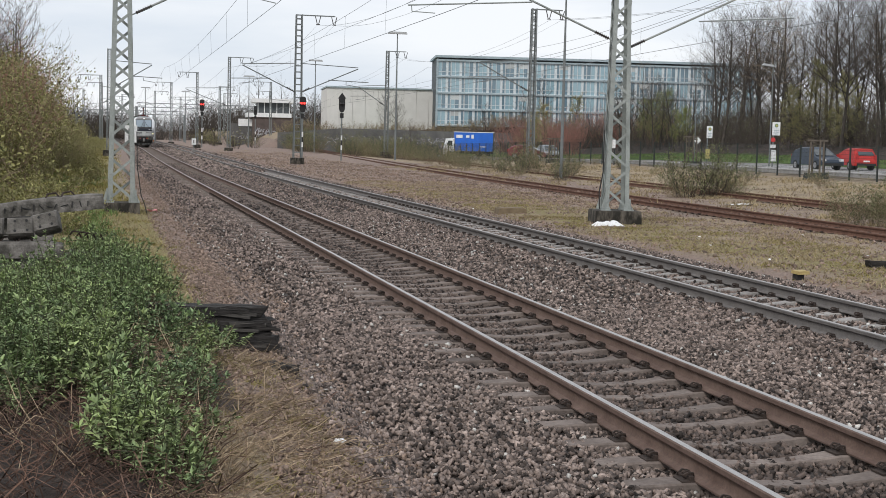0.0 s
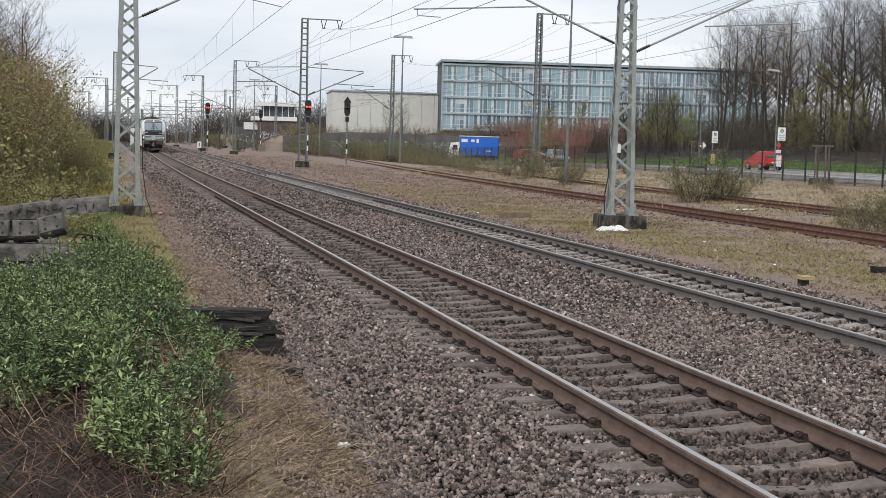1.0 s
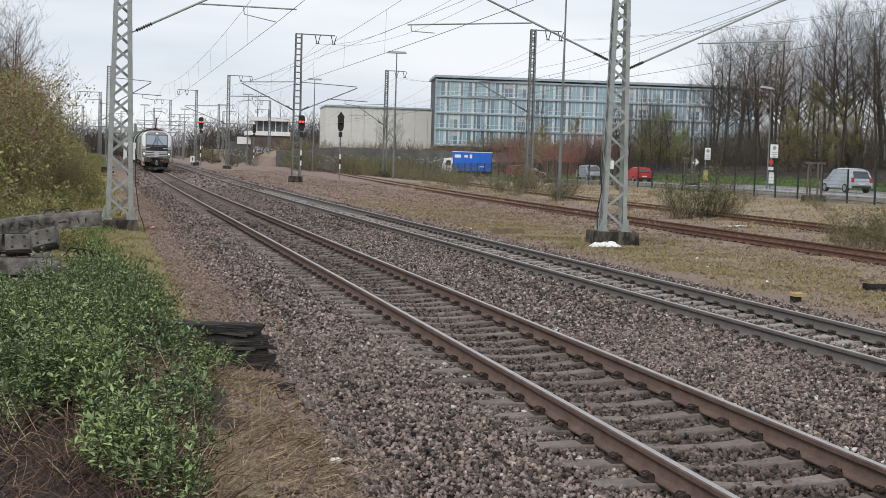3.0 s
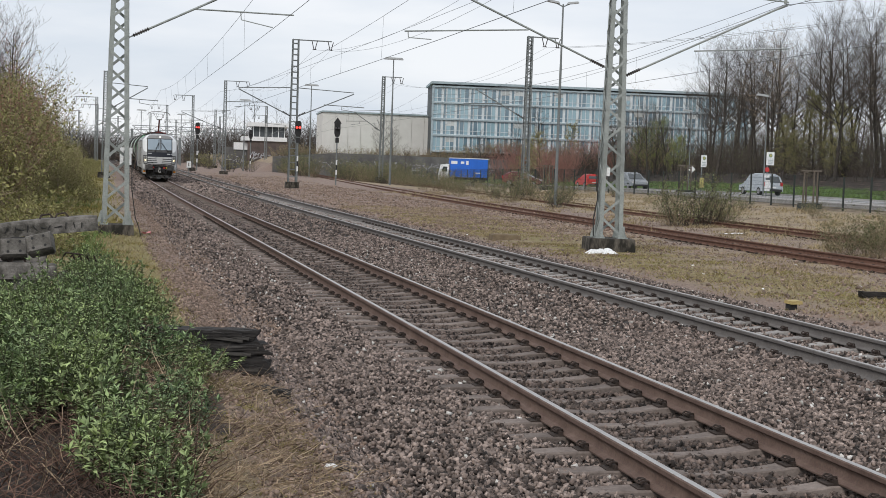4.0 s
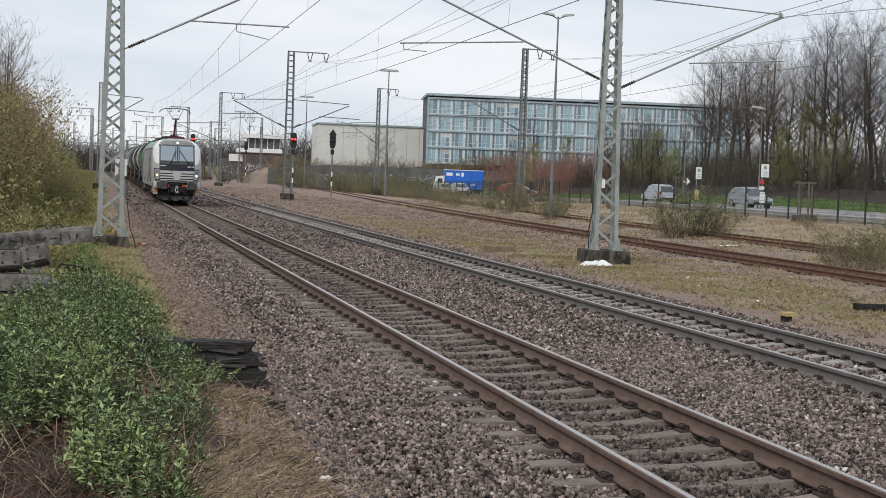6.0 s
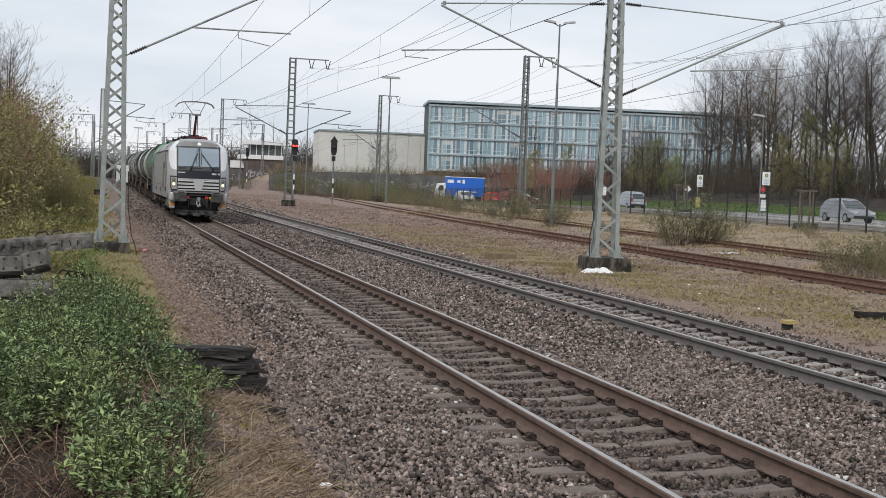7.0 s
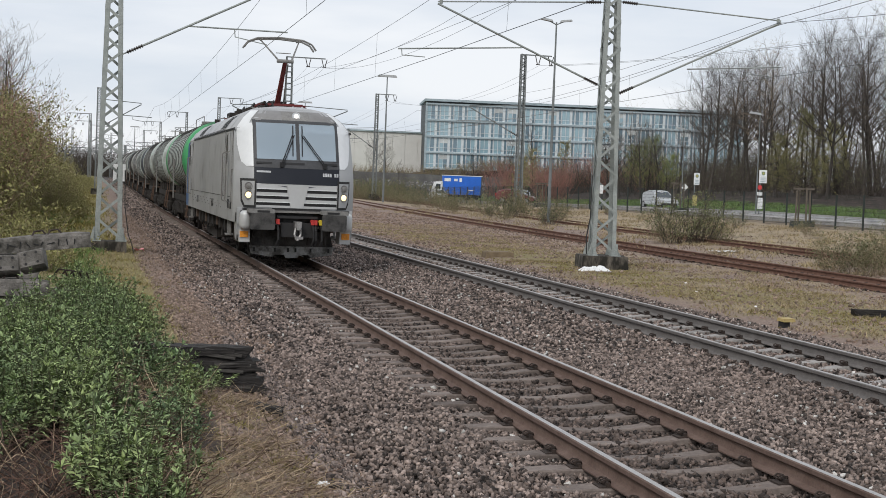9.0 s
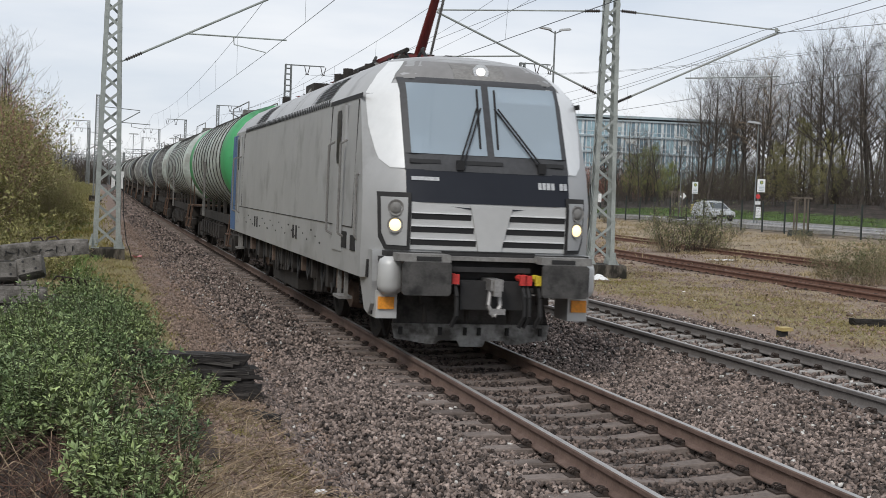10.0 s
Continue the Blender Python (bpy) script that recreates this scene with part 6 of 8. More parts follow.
# ---- the train ----
SILVER = material("loco_silver_grey", (0.375, 0.38, 0.382), (0.435, 0.438, 0.44), 0.8, 0.42, 0.15, fine=0.04, stain=(0.27, 0.27, 0.268), stain_scale=1.1, stain_at=0.58)
SILVER_L = material("loco_bright_silver", (0.74, 0.75, 0.75), (0.80, 0.81, 0.81), 0.8, 0.35, 0.2, fine=0.04)
SHIELD = material("loco_light_grey", (0.50, 0.505, 0.50), (0.56, 0.565, 0.56), 0.8, 0.4, 0.2, fine=0.04)
ROOF_G = material("loco_roof_grey", (0.19, 0.185, 0.18), (0.27, 0.265, 0.26), 1.5, 0.55, 0.2, fine=0.1)
NAVY = material("loco_front_black_blue", (0.008, 0.010, 0.017), (0.013, 0.016, 0.024), 1.0, 0.4, fine=0.05, spec=0.3)
SLOT = material("loco_dark_slot", (0.008, 0.008, 0.009), (0.013, 0.013, 0.014), 4, 0.6)
UNDER = material("underframe_grime", (0.012, 0.011, 0.010), (0.042, 0.036, 0.032), 3, 0.85, bump=0.2)
UNDER_B = material("underframe_brown", (0.08, 0.055, 0.042), (0.15, 0.105, 0.08), 3, 0.85, bump=0.2)
UNDER_G = material("underframe_grey", (0.16, 0.155, 0.148), (0.24, 0.235, 0.225), 3, 0.75, bump=0.1)
BUFFER = material("buffer_plate", (0.06, 0.058, 0.056), (0.10, 0.096, 0.092), 4, 0.6, 0.3, stain=(0.02, 0.02, 0.02), stain_scale=3.5, stain_at=0.52)
PLOUGH = material("plough_grey", (0.30, 0.30, 0.295), (0.42, 0.42, 0.41), 2, 0.65, bump=0.1, stain=(0.07, 0.066, 0.06), stain_scale=2.6, stain_at=0.5)
BLUE_P = material("loco_blue_panel", (0.06, 0.13, 0.28), (0.08, 0.16, 0.33), 0.8, 0.4, fine=0.04)
ORANGE = material("orange_reflector", (0.75, 0.27, 0.02), (0.85, 0.33, 0.03), 3, 0.4)
RED_P = material("red_cock", (0.45, 0.03, 0.025), (0.6, 0.05, 0.04), 3, 0.5)
YELLOW = material("yellow_cock", (0.6, 0.45, 0.03), (0.7, 0.55, 0.05), 3, 0.5)
DARK_RED = material("pantograph_red", (0.10, 0.012, 0.012), (0.16, 0.02, 0.018), 3, 0.55)
STEEL = material("bare_steel", (0.30, 0.29, 0.28), (0.42, 0.41, 0.40), 3, 0.4, 0.7)
LAMP_ON = glow("headlamp_lit", (1.0, 0.78, 0.42), 1.5)
LAMP_TOP = glow("top_lamp_lit", (1.0, 0.96, 0.9), 1.2)
LAMP_BOWL = material("lamp_bowl_chrome", (0.45, 0.45, 0.44), (0.6, 0.6, 0.59), 6, 0.25, 0.8)
GREY_TXT = material("grey_lettering", (0.42, 0.43, 0.45), (0.48, 0.49, 0.5), 3, 0.5)
# pale blue base colour paints the reflected sky onto the panes
SCREEN = glass("loco_windscreen_sky", (0.50, 0.62, 0.72), 0.03)
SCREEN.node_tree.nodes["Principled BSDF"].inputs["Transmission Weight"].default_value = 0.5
SURROUND = material("windscreen_frame_grey", (0.035, 0.036, 0.039), (0.055, 0.056, 0.06), 2, 0.5)
CAB_IN = material("cab_lining", (0.30, 0.32, 0.33), (0.40, 0.42, 0.43), 2, 0.7)
CAB_GLASS = material("cab_side_glass", (0.008, 0.008, 0.009), (0.012, 0.012, 0.013), 2, 0.25, spec=0.3)


def body_w(z):
    return lerp([(0.9, 1.49), (1.4, 1.5), (2.2, 1.5), (3.33, 1.46), (3.6, 1.27), (3.82, 1.02), (3.9, 0.8), (3.95, 0.45)], z)


def nose_y(z):
    return lerp([(0.9, 0.52), (1.38, 0.43), (1.95, 0.42), (2.4, 0.55), (3.5, 1.1), (3.68, 1.3), (3.82, 1.62), (3.95, 2.3)], z)


def face_y(x, z):
    """Depth of the cab front at x, z behind the buffer faces."""
    a = abs(x) * 1.5 / body_w(z)
    k = 0.045 * a * a
    if a > 0.98:
        k += 1.25 * (a - 0.98) ** 1.5
    return nose_y(z) + k


def face_patch(x0, x1, z0, z1, lift, nx=6, nz=4, edge=None):
    """A plate lying on the cab front; x0, x1 numbers or functions of z."""
    fx0, fx1 = (x0 if callable(x0) else lambda z: x0), (x1 if callable(x1) else lambda z: x1)
    m = M()
    rows, back = [], []
    for j in range(nz + 1):
        z = z0 + (z1 - z0) * j / nz
        r = []
        for i in range(nx + 1):
            x = fx0(z) + (fx1(z) - fx0(z)) * i / nx
            r.append((x, face_y(x, z) - lift, z))
        rows.append(r)
    m.grid(rows)
    rim = rows[0] + [r[-1] for r in rows[1:]] + rows[-1][::-1][1:] + [r[0] for r in rows[::-1][1:-1]]
    m.grid([rim, [(p[0], p[1] + lift + 0.02, p[2]) for p in rim]], True)
    return m


LOCO_L = 18.98


def build_loco():
    lo = thing("electric_locomotive", "silver-grey electric locomotive with black front band, headlights lit", "locomotive")
    zs = [1.0, 1.2, 1.4, 1.7, 2.0, 2.4, 2.8, 3.1, 3.33, 3.45, 3.6, 3.72, 3.82, 3.9, 3.95]
    fr = [0, 0.25, 0.5, 0.75, 0.98, 1.06, 1.14, 1.22, 1.3, 1.38, 1.44, 1.48, 1.5]
    rows = []
    for z in zs:
        w = body_w(z)
        half = [(a / 1.5 * w, face_y(a / 1.5 * w, z)) for a in fr]
        ring = [(x, y) for x, y in half] + [(x, LOCO_L - y) for x, y in half[::-1]]
        ring += [(-x, LOCO_L - y) for x, y in half[1:]] + [(-x, y) for x, y in half[::-1][:-1]]
        rows.append([(x, y, z) for x, y in ring])
    m = M().grid(rows, True)
    n = len(rows[0])
    m.add(rows[-1], [tuple(range(n))])
    m.add(rows[0], [tuple(range(n))])
    # the windscreen opening
    m.f = [f for f in m.f if not (all(2.39 < m.v[i][2] < 3.46 and m.v[i][1] < 2.5 and abs(m.v[i][0]) < 0.975 for i in f))]
    part("body", m, SILVER, lo, smooth=32)
    part("dashboard", M().prism([(0.75, 2.1), (0.75, 2.5), (1.3, 2.62), (1.75, 2.5), (1.75, 2.1)], (-1.15, 0, 0), (0, 1, 0), (0, 0, 1), (2.3, 0, 0)), CAB_IN, lo, "pale driver's desk behind the glass")
    part("cab_rear_wall", M().box((0, 3.0, 2.75), (2.5, 0.06, 1.6)), CAB_IN, lo)
    for x in (-0.55, 0.55):
        part("driver_seat", M().box((x, 2.35, 2.55), (0.5, 0.14, 0.75), (-8, 0, 0), taper=0.8).box((x, 2.42, 3.02), (0.28, 0.1, 0.2)), BLACK, lo, "dark driver's seat")
    part("sun_blind", face_patch(0.1, 0.94, 3.26, 3.45, -0.05, 5, 2), WHITE_P, lo, "pale half-drawn sun blind")
    # front: roof cap, pillars, windscreens, band, grille
    part("roof_cap", face_patch(lambda z: -body_w(z) * 0.82, lambda z: body_w(z) * 0.82, 3.53, 3.86, 0.008, 12, 5), ROOF_G, lo, smooth=40)
    for s in (-1, 1):
        def inner(z, s=s):
            return s * 1.056

        def outer(z, s=s):
            return s * min(body_w(z) * lerp([(2.36, 0.80), (2.5, 0.90), (2.9, 0.955), (3.3, 0.97), (3.8, 0.985)], z), 1.455)
        part("corner_pillar", face_patch(inner, outer, 2.38, 3.46, 0.014, 8, 10), SILVER_L, lo, "bright silver corner pillar", smooth=50)
        part("corner_cap", face_patch(lambda z, s=s: s * body_w(z) * 0.825, lambda z, s=s: s * body_w(z) * 0.97, 3.46, 3.80, 0.014, 5, 5), SILVER_L, lo, "bright silver roof corner", smooth=50)
    for a, b, z0, z1 in ((-1.06, 1.06, 2.36, 2.57), (-1.06, 1.06, 3.46, 3.55), (-1.06, -0.96, 2.57, 3.46), (0.96, 1.06, 2.57, 3.46), (-0.025, 0.085, 2.57, 3.46)):
        part("windscreen_frame", face_patch(a, b, z0, z1, 0.026, 8 if b - a > 1 else 2, 4), SURROUND, lo, "dark grey windscreen frame", smooth=40)
    for s in (-1, 1):
        a, b = (0.075, 0.98) if s > 0 else (-0.98, -0.015)
        part("windscreen", face_patch(a, b, 2.57, 3.47, 0.034, 6, 6), SCREEN, lo, "windscreen pane with a pale blue sky reflection in its colour", smooth=60)
    part("front_band", face_patch(-1.05, 1.05, 1.97, 2.37, 0.022, 10, 3), NAVY, lo, "glossy blue-black front band", smooth=40)
    m = M()
    v = [(-1.02, 2.0), (1.05, 2.0), (0.3, 1.90), (-0.28, 1.90)]
    m.add([(x, face_y(x, z) - 0.02, z) for x, z in v], [(0, 1, 2, 3)])
    part("band_point", m, NAVY, lo)
    part("grille_panel", face_patch(-1.0, 1.0, 1.39, 1.97, 0.012, 10, 4), SHIELD, lo, smooth=40)
    for z in (1.445, 1.602, 1.762):
        for s in (-1, 1):
            inn = lerp([(1.39, 0.14), (1.95, 0.27)], z) + 0.02
            part("grille_slot", face_patch(min(s * inn, s * 0.99), max(s * inn, s * 0.99), z, z + 0.07, 0.016, 5, 1), SLOT, lo)
            part("grille_lip", face_patch(min(s * inn, s * 0.99), max(s * inn, s * 0.99), z + 0.07, z + 0.085, 0.03, 5, 1), SILVER_L, lo)
    m = M()
    v = [(-0.26, 1.95), (0.28, 1.95), (0.14, 1.39), (-0.14, 1.39)]
    m.prism(v, (0, 0.42 - 0.03, 0), (1, 0, 0), (0, 0, 1), (0, 0.05, 0))
    part("centre_shield", m, SHIELD, lo, "light grey wedge shield")
    for z, a, b in ((2.45, -1.0, -0.62), (2.45, -0.3, 0.18), (2.46, 0.62, 1.0)):
        part("vent_slot", face_patch(a, b, z, z + 0.05, 0.036, 4, 1), SLOT, lo)
    # wipers
    for x0, x1 in ((-0.38, -0.08), (0.68, 0.15)):
        m = M()
        for d in (-0.02, 0.03):
            m.pipe([(x0 + d, face_y(x0, 2.44) - 0.06, 2.44), ((x0 + x1) / 2 + d, face_y(0.3, 2.8) - 0.07, 2.8), (x1 + d, face_y(x1, 3.2) - 0.06, 3.18)], 0.011, 5)
        m.pipe([(x1 - 0.02, face_y(x1, 2.68) - 0.05, 2.66), (x1 + 0.0, face_y(x1, 3.43) - 0.05, 3.42)], 0.014, 5)
        m.box((x0, face_y(x0, 2.44) - 0.05, 2.44), (0.1, 0.06, 0.12))
        part("wiper", m, SLOT, lo, "black windscreen wiper")
    # headlights
    for s in (-1, 1):
        def hi(z, s=s):
            return s * 1.0

        def ho(z, s=s):
            return s * lerp([(1.38, 1.27), (1.5, 1.335), (2.1, 1.36)], z)
        box = part("headlight_housing", face_patch(hi, ho, 1.38, 2.08, 0.03, 6, 5), BLACK, lo, "black framed headlight housing", smooth=40)
        part("housing_inset", face_patch(lambda z, s=s: s * 1.04, lambda z, s=s: s * lerp([(1.43, 1.25), (1.52, 1.305), (2.02, 1.325)], z), 1.43, 2.02, 0.044, 5, 4), SILVER, box, smooth=40)
        for z, lit in ((1.68, True), (1.89, False)):
            x = s * 1.17
            c = Vector((x, face_y(x, z) - 0.05, z))
            ax = (s * 0.35, -1, 0)
            part("lamp_ring", M().lathe(c, ax, [(-0.03, 0.105), (0.03, 0.10), (0.03, 0.088), (0.0, 0.06)], 18), UNDER_G, box, smooth=50)
            part("lamp", M().lathe(c, ax, [(0.01, 0.078), (0.026, 0.068), (0.036, 0.036), (0.04, 0.001)], 16), LAMP_ON if lit else UNDER_G, box, "lit warm headlamp" if lit else "unlit lamp", smooth=60)
    z = 3.66
    part("top_lamp_plate", face_patch(-0.33, 0.36, 3.55, 3.78, 0.02, 4, 3), UNDER_G, lo)
    c = Vector((0.03, face_y(0, z) - 0.03, z))
    part("top_lamp", M().lathe(c, (0, -1, 0.35), [(0, 0.06), (0.03, 0.055), (0.035, 0.001)], 16), LAMP_TOP, lo, "lit round top lamp")
    part("top_lamp_ring", M().lathe(c, (0, -1, 0.35), [(-0.02, 0.11), (0.025, 0.105), (0.02, 0.06)], 18), LAMP_BOWL, lo, smooth=50)
    # lettering as plain bars
    for x, z, w, h in ((-0.82, 2.26, 0.34, 0.045),):
        part("lettering", face_patch(x - w / 2, x + w / 2, z - h / 2, z + h / 2, 0.026, 2, 1), GREY_TXT, lo, "grey bar of lettering")
    for k in range(7):
        if k != 4:
            x = 0.63 + k * 0.058
            part("number_bar", face_patch(x, x + 0.045, 2.18, 2.265, 0.026, 1, 1), GREY_TXT, lo)
    # front beam, buffers, coupling
    part("front_beam", M().box((0, 0.62, 1.08), (2.7, 0.3, 0.42)).box((0, 0.55, 1.33), (2.6, 0.35, 0.06)), BLACK, lo)
    # added black panel on the silver body, painting the gap's shade
    part("beam_cover", face_patch(-0.6, 0.6, 1.03, 1.38, 0.035, 6, 2), BLACK, lo, "black panel in place of the dark gap above the coupling")
    for s in (-1, 1):
        b = part("buffer", M().prism([(-0.30, -0.17), (-0.27, -0.2), (0.27, -0.2), (0.30, -0.17), (0.30, 0.17), (0.27, 0.2), (-0.27, 0.2), (-0.30, 0.17)], (s * 0.875, 0.0, 1.06), (1, 0, 0), (0, 0, 1), (0, 0.05, 0)), BUFFER, lo, "worn dark buffer plate")
        part("buffer_shaft", M().cyl((s * 0.875, 0.05, 1.06), (s * 0.875, 0.65, 1.06), 0.13, n=14), UNDER, b, smooth=50)
        part("buffer_step", M().box((s * 0.9, 0.3, 1.305), (0.66, 0.5, 0.09), taper=0.97), UNDER_G, lo, "grey tread plate above the buffer")
        part("step_lettering", M().box((s * 0.85, 0.045, 1.30), (0.3, 0.012, 0.05)), BLACK, lo)
        m = M()
        m.prism([(0.5, 0.98), (0.55, 1.36), (1.3, 1.36), (1.3, 0.98), (0.95, 0.6), (0.7, 0.56), (0.55, 0.7)], (s * 1.42, 0.1, 0), (0, 1, 0), (0, 0, 1), (-s * 0.16, 0, 0))
        part("side_fairing", m, SILVER, lo)
        part("fairing_round", M().lathe((s * 1.23, 0.42, 0.9), (0, 0, 1), [(-0.06, 0.08), (-0.02, 0.14), (0.04, 0.16), (0.30, 0.16), (0.36, 0.14), (0.40, 0.08)], 18), SHIELD, lo, "pale rounded corner fairing", smooth=40)
        st = part("step_box", M().box((s * 1.24, 0.8, 0.70), (0.26, 0.5, 0.34)), SHIELD, lo, "pale boxed cab step")
        part("step_recess", M().box((s * 1.375, 0.85, 0.68), (0.02, 0.2, 0.24)), SLOT, st)
        part("reflector", M().box((s * 1.25, 0.535, 0.72), (0.2, 0.03, 0.15)), ORANGE, st, "orange warning reflector")
        part("step_recess", M().box((s * 1.425, 0.95, 1.12), (0.02, 0.22, 0.22)), SLOT, lo)
    m = M()
    m.prism([(-1.12, 0.46), (-1.08, 0.27), (-0.62, 0.20), (-0.5, 0.20), (-0.46, 0.25), (-0.2, 0.25), (-0.16, 0.17), (0.0, 0.17), (0.0, 0.46)], (0, 1.05, -0.04), (0.94, 0.0, 0), (0, 0, 1), (0, 0.03, 0))
    m.prism([(0.0, 0.46), (0.0, 0.17), (0.16, 0.17), (0.2, 0.25), (0.46, 0.25), (0.5, 0.20), (0.62, 0.20), (1.08, 0.27), (1.12, 0.46)], (0, 1.05, -0.04), (0.94, 0.0, 0), (0, 0, 1), (0, 0.03, 0))
    pl = part("track_plough", m, PLOUGH, lo, "scuffed light grey track plough")
    for x in (-1.0, -0.45, -0.1, 0.1, 0.5, 0.98):
        part("plough_bolt", M().box((x * 0.94, 1.03, 0.33), (0.045, 0.03, 0.1)), BLACK, pl)
    part("plough_back", M().prism([(-1.04, 0.4), (1.04, 0.4), (0.95, 0.8), (-0.95, 0.8)], (0, 1.08, 0), (1, 0, 0), (0, 0, 1), (0, 0.06, 0)), BUFFER, lo)
    for x in (-0.78, -0.25, 0.3, 0.72):
        part("beam_fitting", M().box((x, 0.42, 0.8), (0.14, 0.1, 0.12)).cyl((x, 0.44, 0.5), (x, 0.44, 0.82), 0.03, n=8), UNDER, lo)
    part("draw_beam", M().box((0, 0.32, 1.3), (1.15, 0.1, 0.05)).box((-0.3, 0.3, 1.0), (0.5, 0.06, 0.05)).box((0.3, 0.3, 0.93), (0.5, 0.06, 0.05)), UNDER_G, lo)
    m = M()
    m.box((0, 0.25, 1.0), (0.16, 0.5, 0.14)).box((0, 0.02, 0.97), (0.09, 0.12, 0.2))
    m.pipe([(-0.05, 0.1, 0.98), (-0.09, 0.05, 0.75), (-0.02, 0.03, 0.62), (0.06, 0.05, 0.75), (0.05, 0.1, 0.98)], 0.03, 6)
    m.box((0.02, 0.04, 0.68), (0.2, 0.06, 0.07))
    part("coupling", m, STEEL, lo, "steel draw hook and screw coupling")
    part("cross_rail", M().box((0.0, 0.3, 1.17), (1.0, 0.06, 0.06)).box((0.0, 0.36, 0.86), (0.8, 0.3, 0.35)), BLACK, lo)
    for x, ma in ((-0.5, RED_P), (0.42, RED_P), (0.36, RED_P), (0.56, YELLOW)):
        h = part("air_cock", M().cyl((x, 0.12, 1.08), (x, 0.3, 1.08), 0.045, n=8).box((x, 0.1, 1.06), (0.09, 0.05, 0.12)), ma, lo)
        part("air_hose", M().pipe([(x, 0.14, 1.02), (x + 0.02, 0.08, 0.85), (x + 0.03, 0.1, 0.62), (x + 0.0, 0.2, 0.48)], 0.028, 6), BLACK, h)
    # sides
    for s in (-1, 1):
        def sx(z, out=0.0, s=s):
            return s * (body_w(z) + out)
        m = M()
        for k in range(60):
            y = 3.9 + k * 0.19
            m.add([(sx(3.28, 0.012), y, 3.28), (sx(3.28, 0.012), y + 0.12, 3.28), (sx(3.36, 0.02), y + 0.16, 3.38), (sx(3.36, 0.02), y + 0.04, 3.38)], [(0, 1, 2, 3)])
        part("gutter", m, SLOT, lo)
        m = M()
        m.grid([[(sx(z, 0.006), y, z) for z in (3.27, 3.335)] for y in (1.4, 3.8)])
        part("cant_rail", m, SLOT, lo)
        m = M()
        for y in (1.62, 3.62, 15.4, 17.3):
            m.bar((sx(1.5, 0.004), y, 1.6), (sx(3.2, 0.004), y, 3.26), 0.012)
        m.bar((sx(1.5, 0.002), 1.62, 1.6), (sx(1.5, 0.002), 17.4, 1.6), 0.012)
        part("panel_joint", m, UNDER, lo)
        for y0 in (2.35, 15.9):
            d = part("cab_door", M().prism([(0, 1.25), (0.72, 1.25), (0.72, 3.22), (0, 3.22)], (s * 1.475, y0, 0), (0, 1, 0), (0, 0, 1), (s * 0.036, 0, 0)), SILVER, lo)
            part("door_window", M().prism([(0.24, 2.5), (0.30, 2.44), (0.5, 2.44), (0.56, 2.5), (0.56, 3.1), (0.5, 3.16), (0.3, 3.16), (0.24, 3.1)], (s * 1.51, y0, 0), (0, 1, 0), (0, 0, 1), (s * 0.01, 0, 0)), CAB_GLASS, d, "dark narrow door window")
            for yy in (y0 - 0.1, y0 + 0.82):
                part("handrail", M().pipe([(s * 1.49, yy, 2.75), (s * 1.58, yy, 2.7), (s * 1.58, yy, 1.5), (s * 1.49, yy, 1.45)], 0.017, 6), UNDER_G, d, smooth=60)
            part("door_steps", M().box((s * 1.4, y0 + 0.35, 0.62), (0.18, 0.5, 0.04)).box((s * 1.4, y0 + 0.1, 0.85), (0.05, 0.05, 0.5)).box((s * 1.4, y0 + 0.6, 0.85), (0.05, 0.05, 0.5)), UNDER_G, lo)
        part("nose_handrail", M().pipe([(s * 1.44, 1.35, 2.3), (s * 1.53, 1.3, 2.28), (s * 1.53, 1.3, 1.5), (s * 1.47, 1.3, 1.42)], 0.015, 6), UNDER_G, lo)
        m = M()
        m.grid([[(sx(z, 0.006), y, z) for z in (1.02, 1.6, 2.2, 2.8, 3.27)] for y in (16.75, 17.9)])
        part("blue_panel", m, BLUE_P, lo, "faded blue end panel")
        m = M()
        for k, (y, z, w, h) in enumerate(((6.6, 1.35, 0.06, 0.22), (6.95, 1.35, 0.06, 0.22), (12.2, 1.35, 0.07, 0.22), (12.6, 1.35, 0.07, 0.22), (2.2, 1.42, 0.2, 0.22), (1.55, 1.4, 0.16, 0.2))):
            part("side_recess", M().box((s * 1.5, y, z), (0.02, w * 2, h)), SLOT, lo)
        m = M()
        rnd = random.Random(4)
        for k in range(26):
            m.box((s * 1.501, 4.2 + k * 0.42, 1.28 + 0.08 * (k % 3)), (0.006, 0.05 + 0.13 * rnd.random(), 0.024))
        part("side_lettering", m, BLACK, lo, "small dark bars of lettering along the sill")
        # roof-side grilles
        for y0 in (4.2, 5.0, 12.2, 13.0):
            m = M()
            for k in range(7):
                zz = 3.42 + k * 0.05
                m.add([(sx(zz, 0.02), y0, zz), (sx(zz, 0.02), y0 + 0.72, zz), (sx(zz + 0.035, 0.012), y0 + 0.72, zz + 0.035), (sx(zz + 0.035, 0.012), y0, zz + 0.035)], [(0, 1, 2, 3)])
            part("roof_grille", m, SLOT, lo, "dark louvred roof-side grille")
        m = M()
        for y in (4.1, 6.0, 8.2, 10.5, 12.1, 13.9):
            m.grid([[(sx(z, 0.005), yy, z) for z in (3.36, 3.5, 3.6, 3.72, 3.82)] for yy in (y, y + 0.03)])
        part("roof_joint", m, UNDER, lo)
    # roof gear
    m = M()
    for y in (3.4, 5.6, 9.0, 13.4, 15.6):
        for x in (-0.55, 0.55):
            insulator_rod(m, (x, y, 3.90), (x, y, 4.06), 0.08, 4)
    part("roof_insulator", m, DARK_RED, lo, "dark red ribbed roof insulators", smooth=40)
    m = M()
